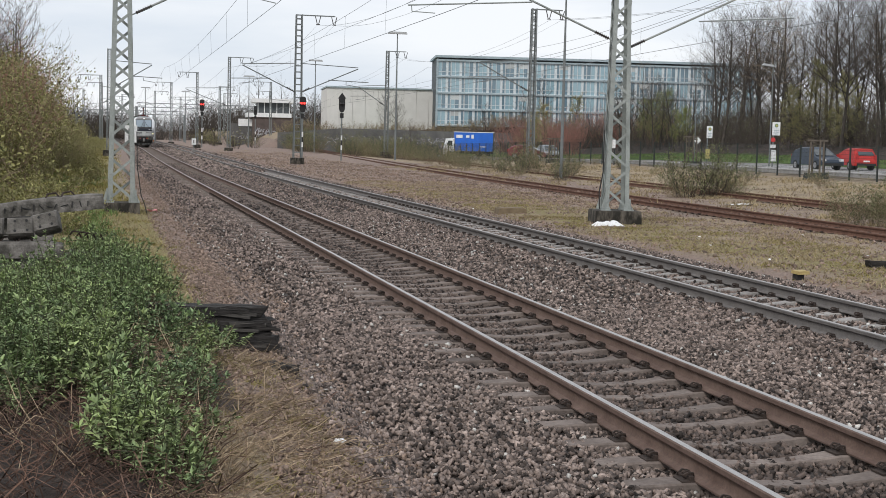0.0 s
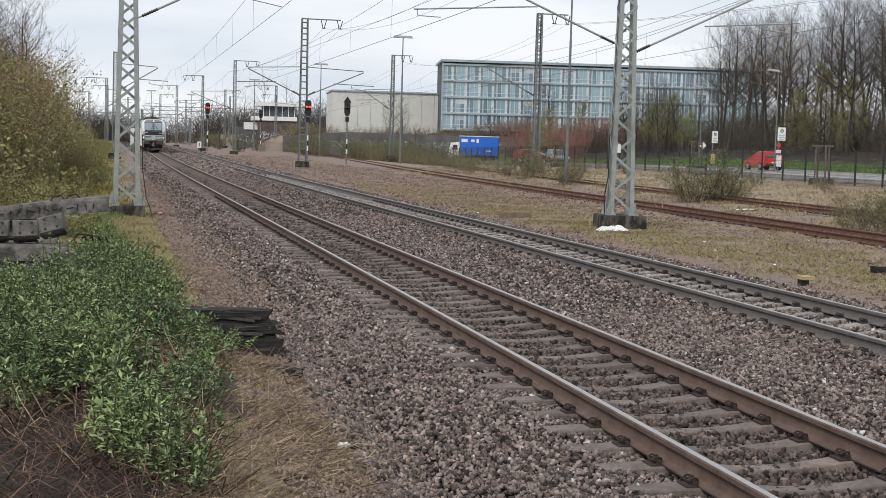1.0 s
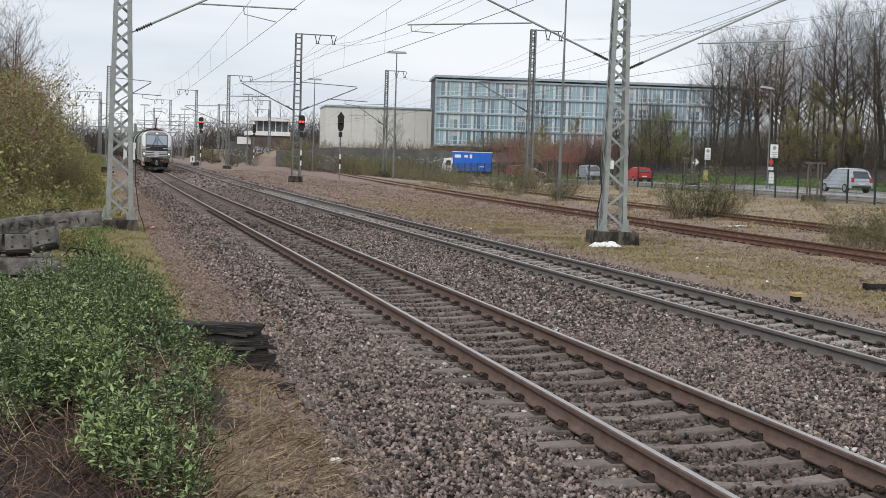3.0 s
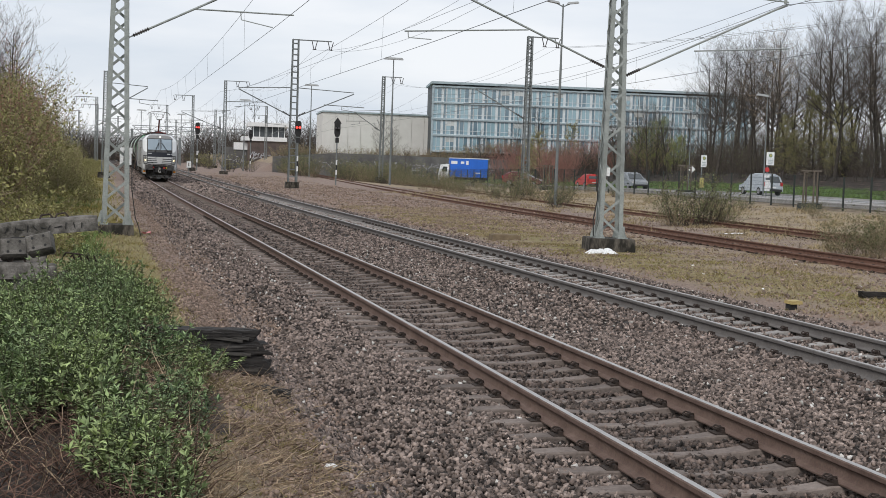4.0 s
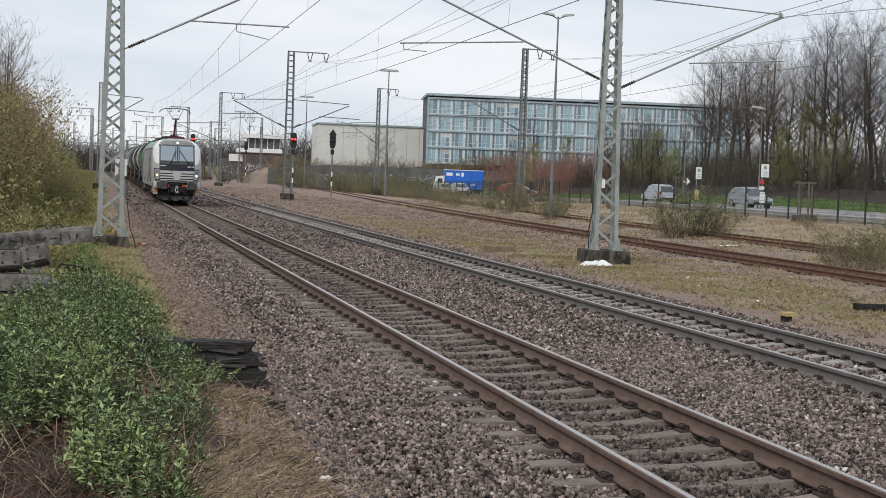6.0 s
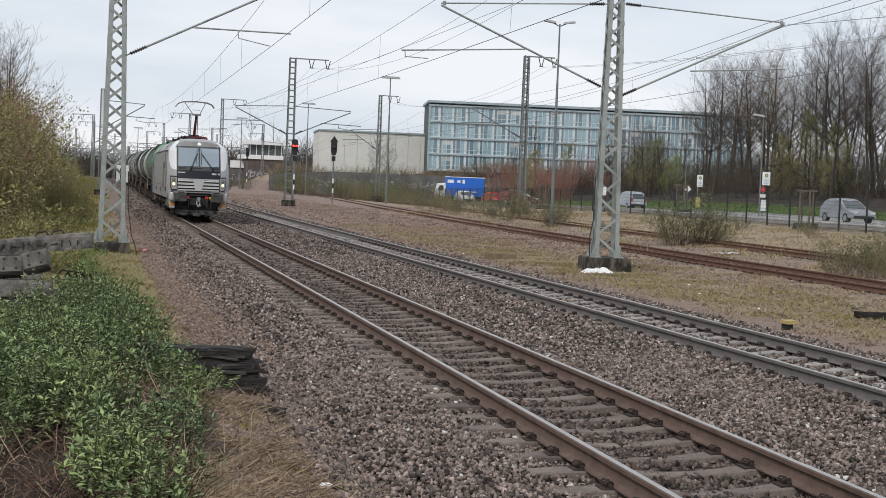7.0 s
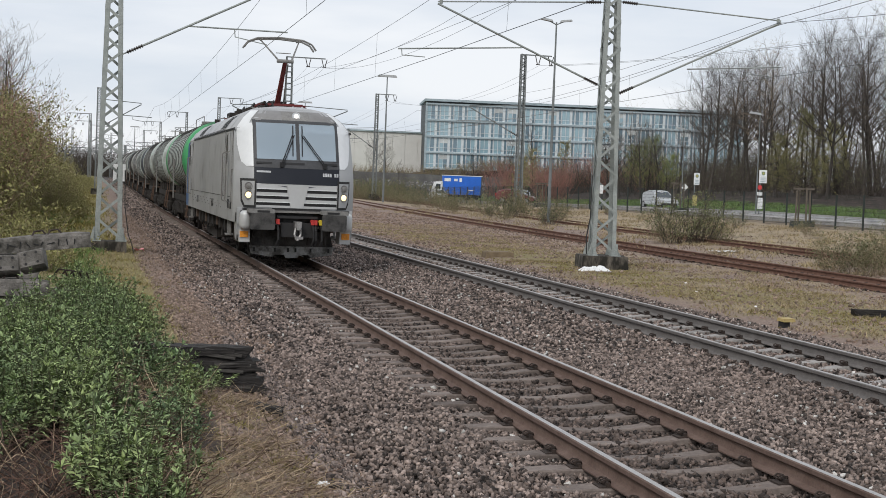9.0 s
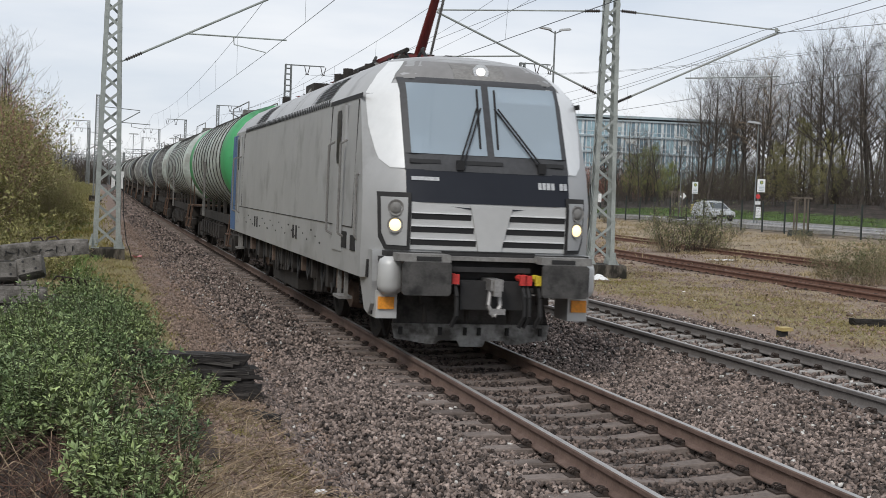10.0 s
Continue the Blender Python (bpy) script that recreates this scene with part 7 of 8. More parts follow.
    m.pipe([(-0.55, 3.0, 4.08), (-0.5, 5.6, 4.1), (-0.5, 9.0, 4.12), (0.2, 13.4, 4.1)], 0.035, 6)
    m.pipe([(0.5, 6.2, 4.06), (0.5, 8.5, 4.08), (0.1, 12.0, 4.08)], 0.03, 6)
    m.box((0.4, 7.4, 4.0), (0.8, 1.2, 0.2)).box((-0.3, 10.6, 4.0), (0.9, 1.0, 0.2)).box((0.2, 6.2, 4.0), (0.35, 0.5, 0.22))
    for y, x in ((4.4, -0.8), (6.5, -0.9), (12.9, -0.9), (5.4, -0.95)):
        m.cyl((x, y, 3.75), (x, y, 3.98), 0.08, n=10)
    part("roof_equipment", m, UNDER, lo)
    rr = random.Random(12)
    for k in range(9):
        x, y = -0.35 - 0.1 * (k % 4), 2.6 + k * 0.62
        part("roof_cable", M().pipe([(x, y, 3.93), (x - 0.05, y + 0.15, 4.02 + 0.1 * rr.random()), (x + 0.05, y + 0.5, 4.06 + 0.1 * rr.random()), (x, y + 0.8, 3.92)], 0.024, 6), BLACK, lo)
    for k in range(7):
        part("roof_bracket", M().box((-0.62 - 0.05 * (k % 3), 3.0 + k * 1.5, 3.93), (0.16, 0.24, 0.14), (0, 18, 0), taper=0.7), UNDER_G if k % 2 else UNDER, lo)
    pa = part("pantograph", M().box((0, 4.7, 4.06), (0.7, 0.3, 0.14)).box((0, 4.7, 4.14), (0.5, 0.12, 0.14)).box((-0.3, 4.2, 4.1), (0.1, 0.5, 0.08)).box((0.3, 4.2, 4.1), (0.1, 0.5, 0.08)), UNDER, lo, "raised single-arm pantograph")
    part("base_frame", M().box((-0.55, 4.6, 4.08), (0.06, 1.5, 0.06)).box((0.55, 4.6, 4.08), (0.06, 1.5, 0.06)).box((0, 3.9, 4.08), (1.1, 0.06, 0.06)).box((0, 5.3, 4.08), (1.1, 0.06, 0.06)), DARK_RED, pa)
    part("lower_arm", M().cyl((0, 4.7, 4.12), (0, 3.35, 5.2), 0.08, 0.055, n=10), DARK_RED, pa, "dark red lower arm", smooth=60)
    m = M()
    m.cyl((0.14, 4.5, 4.12), (0.06, 3.25, 5.12), 0.02, n=6)
    m.cyl((-0.22, 3.35, 5.2), (0.22, 3.35, 5.2), 0.05, n=8)
    for s in (-1, 1):
        m.cyl((s * 0.16, 3.35, 5.2), (s * 0.52, 4.55, 5.84), 0.024, 0.018, n=6)
    m.cyl((-0.2, 3.8, 5.45), (0.2, 3.8, 5.45), 0.012, n=5)
    part("upper_arm", m, UNDER_G, pa, smooth=60)
    m = M()
    for dy in (-0.19, 0.19):
        pts = [(-0.98, 4.6 + dy, 5.62), (-0.86, 4.6 + dy, 5.78), (-0.62, 4.6 + dy, 5.88), (0, 4.6 + dy, 5.92), (0.62, 4.6 + dy, 5.88), (0.86, 4.6 + dy, 5.78), (0.98, 4.6 + dy, 5.62)]
        m.pipe(pts, 0.026, 6)
    for x in (-0.5, 0.5):
        m.cyl((x, 4.38, 5.86), (x, 4.82, 5.86), 0.022, n=6)
    part("collector_head", m, UNDER_G, pa, "curved collector head", smooth=60)
    # bogies and gear below
    for yc in (4.74, 14.24):
        bo = part("bogie_frame", M().box((-1.02, yc, 0.78), (0.16, 4.3, 0.22)).box((1.02, yc, 0.78), (0.16, 4.3, 0.22)).box((0, yc, 0.7), (2.0, 0.5, 0.3)), UNDER, lo)
        for s in (-1, 1):
            for dy in (-1.5, 1.5):
                part("axle_box", M().lathe((s * 0.98, yc + dy, 0.62), (s, 0, 0), [(0, 0.22), (0.2, 0.2), (0.24, 0.12), (0.25, 0.01)], 14), UNDER_B, bo, smooth=40)
                for d2 in (-0.36, 0.36):
                    part("coil_spring", M().lathe((s * 1.05, yc + dy + d2, 0.5), (0, 0, 1), [(i * 0.022, 0.085 if i % 2 else 0.065) for i in range(18)], 10), UNDER, bo)
            part("damper", M().cyl((s * 1.2, yc - 0.55, 0.55), (s * 1.2, yc - 0.45, 1.0), 0.06, n=10).cyl((s * 1.22, yc + 0.3, 0.75), (s * 1.22, yc + 1.2, 0.78), 0.05, n=10), UNDER_B, bo, smooth=50)
            part("sand_pipe", M().pipe([(s * 1.1, yc - 2.2, 0.9), (s * 0.95, yc - 2.25, 0.5), (s * 0.8, yc - 2.15, 0.1)], 0.022, 6).pipe([(s * 1.25, yc - 0.2, 0.95), (s * 1.3, yc + 0.1, 0.6), (s * 1.25, yc + 0.5, 0.8)], 0.02, 6), BLACK, bo)
            part("sand_box", M().box((s * 1.25, yc + 0.75, 0.72), (0.16, 0.32, 0.5), taper=0.95), UNDER, bo)
            part("relay_box", M().box((s * 1.25, yc - 0.9, 0.75), (0.16, 0.22, 0.42), taper=0.95), UNDER, bo)
    part("transformer_box", M().box((0, 9.5, 0.68), (2.5, 3.4, 0.75), taper=1.04), UNDER, lo)
    part("underframe", M().box((0, 9.5, 1.02), (2.7, 17.2, 0.12)), UNDER, lo)
    m = M()
    rnd = random.Random(9)
    for k in range(12):
        y = 7.9 + k * 0.28
        m.box((-1.32, y, 0.72 + 0.1 * rnd.random()), (0.08, 0.12 + 0.1 * rnd.random(), 0.3 + 0.2 * rnd.random()))
    tagged(part("equipment_boxes", m, UNDER, lo), kind="stuff")
    for s in (-1, 1):
        for k in range(11):
            y = 3.0 + k * 1.22 + rnd.uniform(-0.2, 0.2)
            part("sill_box", M().box((s * 1.34, y, 0.84), (0.12, 0.14 + 0.2 * rnd.random(), 0.22 + 0.18 * rnd.random()), taper=0.94), UNDER_B if k % 3 == 0 else UNDER, lo)
            part("sill_hose", M().pipe([(s * 1.36, y + 0.3, 0.98), (s * 1.38, y + 0.36, 0.7), (s * 1.36, y + 0.55, 0.52 + 0.1 * rnd.random()), (s * 1.34, y + 0.8, 0.72), (s * 1.33, y + 0.88, 0.98)], 0.02, 6), BLACK, lo)
    return lo


def wheel_mesh():
    m = M()
    for s in (-1, 1):
        m.lathe((s * 0.68, 0, 0), (s, 0, 0), [(-0.02, 0.001), (-0.02, 0.42), (0.0, 0.56), (0.0, 0.655), (0.03, 0.655), (0.035, 0.63), (0.13, 0.625), (0.13, 0.52), (0.09, 0.5), (0.07, 0.2), (0.12, 0.18), (0.14, 0.001)], 28)
        for i in range(6):
            a = i * math.pi / 3
            m.box((s * (0.68 + 0.1), 0.33 * math.cos(a), 0.33 * math.sin(a)), (0.03, 0.07, 0.07), (math.degrees(a), 0, 0))
    m.cyl((-0.7, 0, 0), (0.7, 0, 0), 0.09, n=10)
    return make_mesh("wheelset", m, UNDER, 40)


WHEELS = []
loco = build_loco()
WHEEL_ME = wheel_mesh()
for wy in (3.24, 6.24, 12.74, 15.74):
    wo = part("wheelset", WHEEL_ME, UNDER, loco)
    WHEELS.append((wo, Vector((0, wy, 0.63)), 0.63))

TANK_LOOKS = {
    "green": material("tank_green", (0.05, 0.30, 0.11), (0.08, 0.38, 0.16), 0.7, 0.45, fine=0.08, stain=(0.04, 0.07, 0.05), stain_scale=0.8, stain_at=0.6),
    "dirty": material("tank_dirty_grey", (0.34, 0.345, 0.33), (0.47, 0.475, 0.455), 0.7, 0.65, stretch=(1, 0.4, 1.6), stain=(0.10, 0.10, 0.09), stain_scale=0.9, stain_at=0.52),
    "pale": material("tank_pale_green_grey", (0.42, 0.48, 0.45), (0.54, 0.58, 0.55), 0.7, 0.5, stretch=(1, 0.4, 1.6), stain=(0.30, 0.31, 0.285), stain_scale=0.9, stain_at=0.5),
    "dark": material("tank_blue_black", (0.05, 0.06, 0.075), (0.10, 0.11, 0.125), 0.7, 0.55, stretch=(1, 0.4, 1.6)),
    "band": material("tank_band_black", (0.028, 0.027, 0.026), (0.055, 0.052, 0.05), 0.7, 0.7),
    "grey": material("tank_light_grey", (0.32, 0.33, 0.33), (0.44, 0.45, 0.45), 0.7, 0.6, stretch=(1, 0.4, 1.6), stain=(0.10, 0.10, 0.09), stain_scale=0.9, stain_at=0.52),
}
FRAME_RUST = material("wagon_frame_rust", (0.035, 0.024, 0.019), (0.15, 0.088, 0.058), 2.5, 0.85, bump=0.2)
WAGON_L = 15.6


def tank_point(a, y, r):
    return (r * math.sin(a), y, 2.78 + r * math.cos(a))


def tank_shell(y0, y1, r, dome0, dome1, n=40):
    m = M()
    prof = []
    if dome0:
        prof += [(y0 - 0.42, 0.02), (y0 - 0.4, r * 0.35), (y0 - 0.3, r * 0.7), (y0 - 0.14, r * 0.93)]
    prof += [(y0, r), (y1, r)]
    if dome1:
        prof += [(y1 + 0.14, r * 0.93), (y1 + 0.3, r * 0.7), (y1 + 0.4, r * 0.35), (y1 + 0.42, 0.02)]
    m.grid([[tank_point(2 * math.pi * i / n, y, rr) for i in range(n)] for y, rr in prof], True)
    return m


def small_wheel_mesh():
    m = M()
    for s in (-1, 1):
        m.lathe((s * 0.68, 0, 0), (s, 0, 0), [(-0.02, 0.001), (0.0, 0.49), (0.03, 0.49), (0.035, 0.465), (0.13, 0.46), (0.13, 0.38), (0.06, 0.33), (0.06, 0.12), (0.12, 0.1), (0.12, 0.001)], 20)
        m.box((s * 0.75, 0.2, 0), (0.02, 0.1, 0.04))
    m.cyl((-0.7, 0, 0), (0.7, 0, 0), 0.07, n=8)
    return make_mesh("wheelset", m, UNDER, 40)


SMALL_WHEEL = small_wheel_mesh()


def build_wagon(label, main, ends, ribs):
    wa = thing("tank_wagon", label, "tank wagon", "tank wagons")
    r, y0, y1 = 1.47, 1.25, WAGON_L - 1.25
    if ends != main:
        part("tank_end", tank_shell(y0, y0 + 1.3, r, True, False), TANK_LOOKS[ends], wa, "bright end section of the tank", smooth=50)
        part("tank", tank_shell(y0 + 1.3, y1 - 1.3, r, False, False), TANK_LOOKS[main], wa, smooth=50)
        part("tank_end", tank_shell(y1 - 1.3, y1, r, False, True), TANK_LOOKS[ends], wa, "bright end section of the tank", smooth=50)
    else:
        part("tank", tank_shell(y0, y1, r, True, True), TANK_LOOKS[main], wa, smooth=50)
    rnd = random.Random(label)
    y = y0 + 1.35
    while y < y1 - 1.3:
        m = M()
        m.lathe((0, y, 2.78), (0, 1, 0), [(0, r - 0.005), (0.0, r + 0.02), (0.08, r + 0.02), (0.08, r - 0.005)], 40)
        part("heating_band", m, TANK_LOOKS["pale" if ribs == "dark" and rnd.random() < 0.3 else "band"], wa, smooth=40)
        y += 1.05 if ribs != "few" else 1.8
    part("dome_hatch", M().cyl((0, 7.6, 4.2), (0, 7.6, 4.42), 0.35, n=14).box((0, 7.6, 4.32), (0.6, 2.4, 0.04)), UNDER_G, wa)
    m = M()
    for s in (-1, 1):
        m.pipe([(s * 0.42, 5.4, 4.2), (s * 0.42, 5.4, 4.55), (s * 0.42, 9.8, 4.55), (s * 0.42, 9.8, 4.2)], 0.018, 5)
    part("walkway_rail", m, UNDER_G, wa)
    m = M()
    for s in (-1, 1):
        m.box((s * 0.95, WAGON_L / 2, 1.08), (0.12, WAGON_L - 1.2, 0.26))
        for k in range(7):
            y = 2.0 + k * 1.93
            m.prism([(-0.12, 0), (0.12, 0), (0.26, 0.42), (0.06, 0.42)], (s * 1.0, y, 1.18), (0, 1, 0), (0, 0, 1), (-s * 0.08, 0, 0))
    for y in (0.66, WAGON_L - 0.66):
        m.box((0, y, 1.06), (2.6, 0.16, 0.34))
    part("frame", m, UNDER, wa, "grimy black underframe")
    for y in (0.85, WAGON_L - 0.85):
        m = M()
        m.box((0, y, 1.28), (2.6, 0.6, 0.04))
        for s in (-1, 1):
            m.pipe([(s * 1.25, y - 0.25, 1.3), (s * 1.25, y - 0.25, 2.3), (s * 0.5, y - 0.25, 2.3)], 0.02, 5)
            m.pipe([(s * 1.28, y - 0.3, 1.3), (s * 1.38, y - 0.3, 0.5)], 0.02, 5)
            m.pipe([(s * 1.28, y + 0.2, 1.3), (s * 1.38, y + 0.2, 0.5)], 0.02, 5)
            for z in (0.5, 0.8):
                m.box((s * 1.35, y - 0.05, z), (0.12, 0.5, 0.03))
        tagged(part("end_platform", m, FRAME_RUST, wa), kind="stuff")
    for end, d in ((0.0, 1), (WAGON_L, -1)):
        for s in (-1, 1):
            part("buffer", M().cyl((s * 0.875, end, 1.06), (s * 0.875, end + d * 0.04, 1.06), 0.24, n=16).cyl((s * 0.875, end + d * 0.04, 1.06), (s * 0.875, end + d * 0.6, 1.06), 0.11, n=10), UNDER, wa)
    for s in (-1, 1):
        part("side_ladder", M().pipe([(s * 1.5, 6.9, 1.1), (s * 1.5, 6.9, 2.7), (s * 1.49, 6.9, 2.75)], 0.02, 5).pipe([(s * 1.5, 7.35, 1.1), (s * 1.5, 7.35, 2.7), (s * 1.49, 7.35, 2.75)], 0.02, 5), UNDER_G, wa)
        m = M()
        for k in range(8):
            y = 4.6 + k * 0.85
            m.box((s * 1.15, y, 0.72), (0.2, 0.3, 0.35)).cyl((s * 1.1, y + 0.4, 0.95), (s * 1.25, y + 0.5, 0.5), 0.04, n=6)
        tagged(part("brake_gear", m, UNDER, wa), kind="stuff")
    for yc in (2.9, WAGON_L - 2.9):
        m = M()
        for s in (-1, 1):
            m.box((s * 1.0, yc, 0.62), (0.14, 2.5, 0.22)).box((s * 1.0, yc, 0.5), (0.2, 0.7, 0.4))
            for dy in (-0.9, 0.9):
                m.box((s * 1.03, yc + dy, 0.47), (0.22, 0.36, 0.36))
                m.cyl((s * 1.03, yc + dy - 0.27, 0.35), (s * 1.03, yc + dy - 0.27, 0.72), 0.07, n=8).cyl((s * 1.03, yc + dy + 0.27, 0.35), (s * 1.03, yc + dy + 0.27, 0.72), 0.07, n=8)
        m.box((0, yc, 0.7), (2.0, 0.4, 0.3))
        part("bogie", m, UNDER, wa)
    return wa


def add_wheels(wa):
    for yc in (2.9, WAGON_L - 2.9):
        for dy in (-0.9, 0.9):
            wo = part("wheelset", SMALL_WHEEL, UNDER, wa)
            WHEELS.append((wo, Vector((0, yc + dy, 0.465)), 0.465))


def build_wagons():
    looks = [("pale green-grey tank wagon with green ends and dark bands", "pale", "green", "many"),
             ("pale green-grey tank wagon streaked with dirt", "pale", "pale", "many"),
             ("grimy grey ribbed tank wagon behind green ones", "dirty", "pale", "many"),
             ("blue-black tank wagon with dark bands", "dark", "dark", "dark"),
             ("dirty light grey tank wagon with bands", "grey", "dirty", "few"),
             ("grimy grey tank wagon with pale bands", "dirty", "dirty", "many")]
    made = [build_wagon(*k) for k in looks]
    for k in (3, 4, 5, 2, 4, 3):
        made.append(copy_thing(made[k], Matrix.Identity(4)))
    for wa in made:
        add_wheels(wa)
    return made


WAGONS = build_wagons()

# ---- loose stones of the ballast ----
def stone_field(name, label, n, seed, region, s0, s1, top, mat):
    """Angular stones: bent blocks at random turns, half sunk in the bed."""
    rng = np.random.default_rng(seed)
    uy = np.array([region(rng) for _ in range(n)])
    c = np.array([tuple(on_line(u, y, top(u, y))) for u, y in uy])
    c[:, 2] += rng.uniform(-0.02, 0.014, n)
    cube = np.array([(-1, -1, -1), (1, -1, -1), (1, 1, -1), (-1, 1, -1), (-1, -1, 1), (1, -1, 1), (1, 1, 1), (-1, 1, 1)], float)
    v = cube[None] * (1 + rng.uniform(-0.62, 0.3, (n, 8, 3)))
    v *= rng.uniform(s0, s1, n)[:, None, None] * np.array([1.0, 0.72, 0.52])[None, None] / 2
    q = rng.normal(size=(n, 4))
    q /= np.linalg.norm(q, axis=1, keepdims=True)
    w, x, y, z = q.T
    r = np.stack([1 - 2 * (y * y + z * z), 2 * (x * y - z * w), 2 * (x * z + y * w), 2 * (x * y + z * w), 1 - 2 * (x * x + z * z), 2 * (y * z - x * w),
                  2 * (x * z - y * w), 2 * (y * z + x * w), 1 - 2 * (x * x + y * y)], -1).reshape(n, 3, 3)
    v = np.einsum("nij,nkj->nki", r, v) + c[:, None]
    face = np.array([(3, 2, 1, 0), (4, 5, 6, 7), (0, 1, 5, 4), (1, 2, 6, 5), (2, 3, 7, 6), (3, 0, 4, 7)])
    f = (face[None] + (np.arange(n) * 8)[:, None, None]).reshape(-1, 4)
    tagged(part(name, raw_mesh(name, v.reshape(-1, 3), f), mat), label, "ballast", kind="stuff")


BED = [(-3.6, -0.30), (-3.1, -0.30), (-2.75, -0.33), (-2.1, -0.18), (-1.4, -0.195), (-1.05, -0.218), (-0.68, -0.243), (0.68, -0.243), (1.05, -0.218), (1.4, -0.20), (2.0, -0.205), (2.5, -0.235), (2.9, -0.235), (3.2, -0.185), (3.85, -0.195),
       (4.1, -0.262), (5.4, -0.262), (5.6, -0.195), (6.3, -0.205), (6.9, -0.23), (7.5, -0.35), (8.2, -0.28)]


def bed_top(u, y):
    z = lerp(BED, u)
    if u < -2.5:
        p = on_line(u, y)
        z = max(z, ground_z(p.x, p.y) - line_z(y) + 0.005)
    return z


def stones_near(u0, u1, y0, y1, power, inside=False):
    """Beside the near rails, or between them."""
    def pick(rng):
        while True:
            u = u0 + (u1 - u0) * rng.random()
            if inside or abs(u) > 0.72:
                return u, y0 + (y1 - y0) * rng.random() ** power
    return pick


stone_field("ballast_stones", "angular grey-brown ballast stones", 54000, 51, stones_near(-3.1, 3.3, 6.2, 18, 1.25), 0.027, 0.057, bed_top, BALLAST)
stone_field("ballast_stones", "angular grey-brown ballast stones", 52000, 52, stones_near(-2.9, 7.4, 14, 42, 1.3), 0.033, 0.070, bed_top, BALLAST)
stone_field("ballast_stones", "angular grey-brown ballast stones further along", 18000, 53, stones_near(-2.8, 7.4, 38, 95, 1.4), 0.05, 0.10, bed_top, BALLAST)
stone_field("ballast_stones", "angular grey-brown ballast stones far along the line", 12000, 59, stones_near(-2.8, 7.4, 88, 260, 1.5), 0.12, 0.28, bed_top, BALLAST)
stone_field("ballast_stones", "angular grey-brown ballast stones", 5000, 63, stones_near(-3.1, 7.4, -8, 6.4, 1.0, True), 0.05, 0.085, bed_top, BALLAST)
stone_field("ballast_stones", "angular grey-brown ballast stones", 4000, 64, stones_near(3.2, 7.4, 6.2, 15, 1.0), 0.045, 0.08, bed_top, BALLAST)
GRIMY = material("grimy_ballast_stone", (0.05, 0.037, 0.031), (0.16, 0.122, 0.105), 7, 0.85, bump=0.3, bscale=60, isl_rand=0.9, world_co=True)
stone_field("ballast_stones", "grimy dark brown ballast stones between the rails", 15000, 60, stones_near(-0.72, 0.72, 6.5, 30, 1.3, True), 0.03, 0.066, bed_top, GRIMY)
stone_field("ballast_stones", "grimy dark brown ballast stones between the rails", 5000, 61, stones_near(-0.72, 0.72, 28, 110, 1.3, True), 0.06, 0.12, bed_top, GRIMY)
CHIP = material("gravel_chips", (0.13, 0.09, 0.07), (0.33, 0.245, 0.195), 9, 0.95, isl_rand=0.45, world_co=True)
stone_field("path_gravel", "fine brown gravel and chips on the path", 13000, 54, stones_near(-3.75, -2.5, 6.0, 24, 1.3), 0.014, 0.045, bed_top, CHIP)
stone_field("path_gravel", "brown gravel beside the ballast further along", 9000, 57, stones_near(-3.7, -2.3, 18, 75, 1.4), 0.025, 0.06, bed_top, CHIP)
stone_field("path_gravel", "reddish gravel on the ground between the tracks", 8000, 55, stones_near(7.3, 14.5, 17, 60, 1.2), 0.025, 0.06,
            lambda u, y: ground_z(line_x(y) + u, y) - line_z(y) + 0.005, CHIP)
stone_field("path_gravel", "reddish gravel on the ground further along", 9000, 58, stones_near(7.3, 17, 50, 170, 1.3), 0.06, 0.14,
            lambda u, y: ground_z(line_x(y) + u, y) - line_z(y) + 0.005, CHIP)
stone_field("rubble", "scattered reddish stones and clods between the sidings", 2200, 62, stones_near(7.6, 19, 20, 85, 1.2), 0.05, 0.13,
            lambda u, y: ground_z(line_x(y) + u, y) - line_z(y) + 0.005, CHIP)
PALE = material("pale_stone", (0.42, 0.40, 0.37), (0.6, 0.58, 0.55), 9, 0.85, isl_rand=0.25)
stone_field("pale_stones", "scattered pale stones in the ballast", 1300, 56, stones_near(-3.0, 7.0, 6.5, 40, 1.2), 0.02, 0.06, lambda u, y: bed_top(u, y) + 0.015, PALE)


# ---- old sleepers, timbers and litter ----
OLD_CONC = material("old_sleeper_concrete", (0.10, 0.092, 0.084), (0.25, 0.232, 0.212), 9, 0.95, bump=0.9, bscale=30, stain=(0.06, 0.056, 0.048), stain_scale=5.0, stain_at=0.5)
ROTTEN_L = material("split_grey_timber", (0.04, 0.037, 0.034), (0.10, 0.092, 0.085), 7, 0.95, bump=0.6, bscale=14, stretch=(0.6, 4, 4))
ROTTEN = material("charred_timber", (0.008, 0.007, 0.007), (0.045, 0.04, 0.037), 11, 0.9, bump=0.8, bscale=14, stretch=(0.6, 4, 4))
PLASTIC = material("white_plastic", (0.74, 0.74, 0.74), (0.82, 0.82, 0.81), 5, 0.4)
YEL_CAP = material("yellow_cap", (0.36, 0.27, 0.10), (0.46, 0.36, 0.16), 5, 0.7, stain=(0.2, 0.13, 0.05), stain_scale=6, stain_at=0.6)


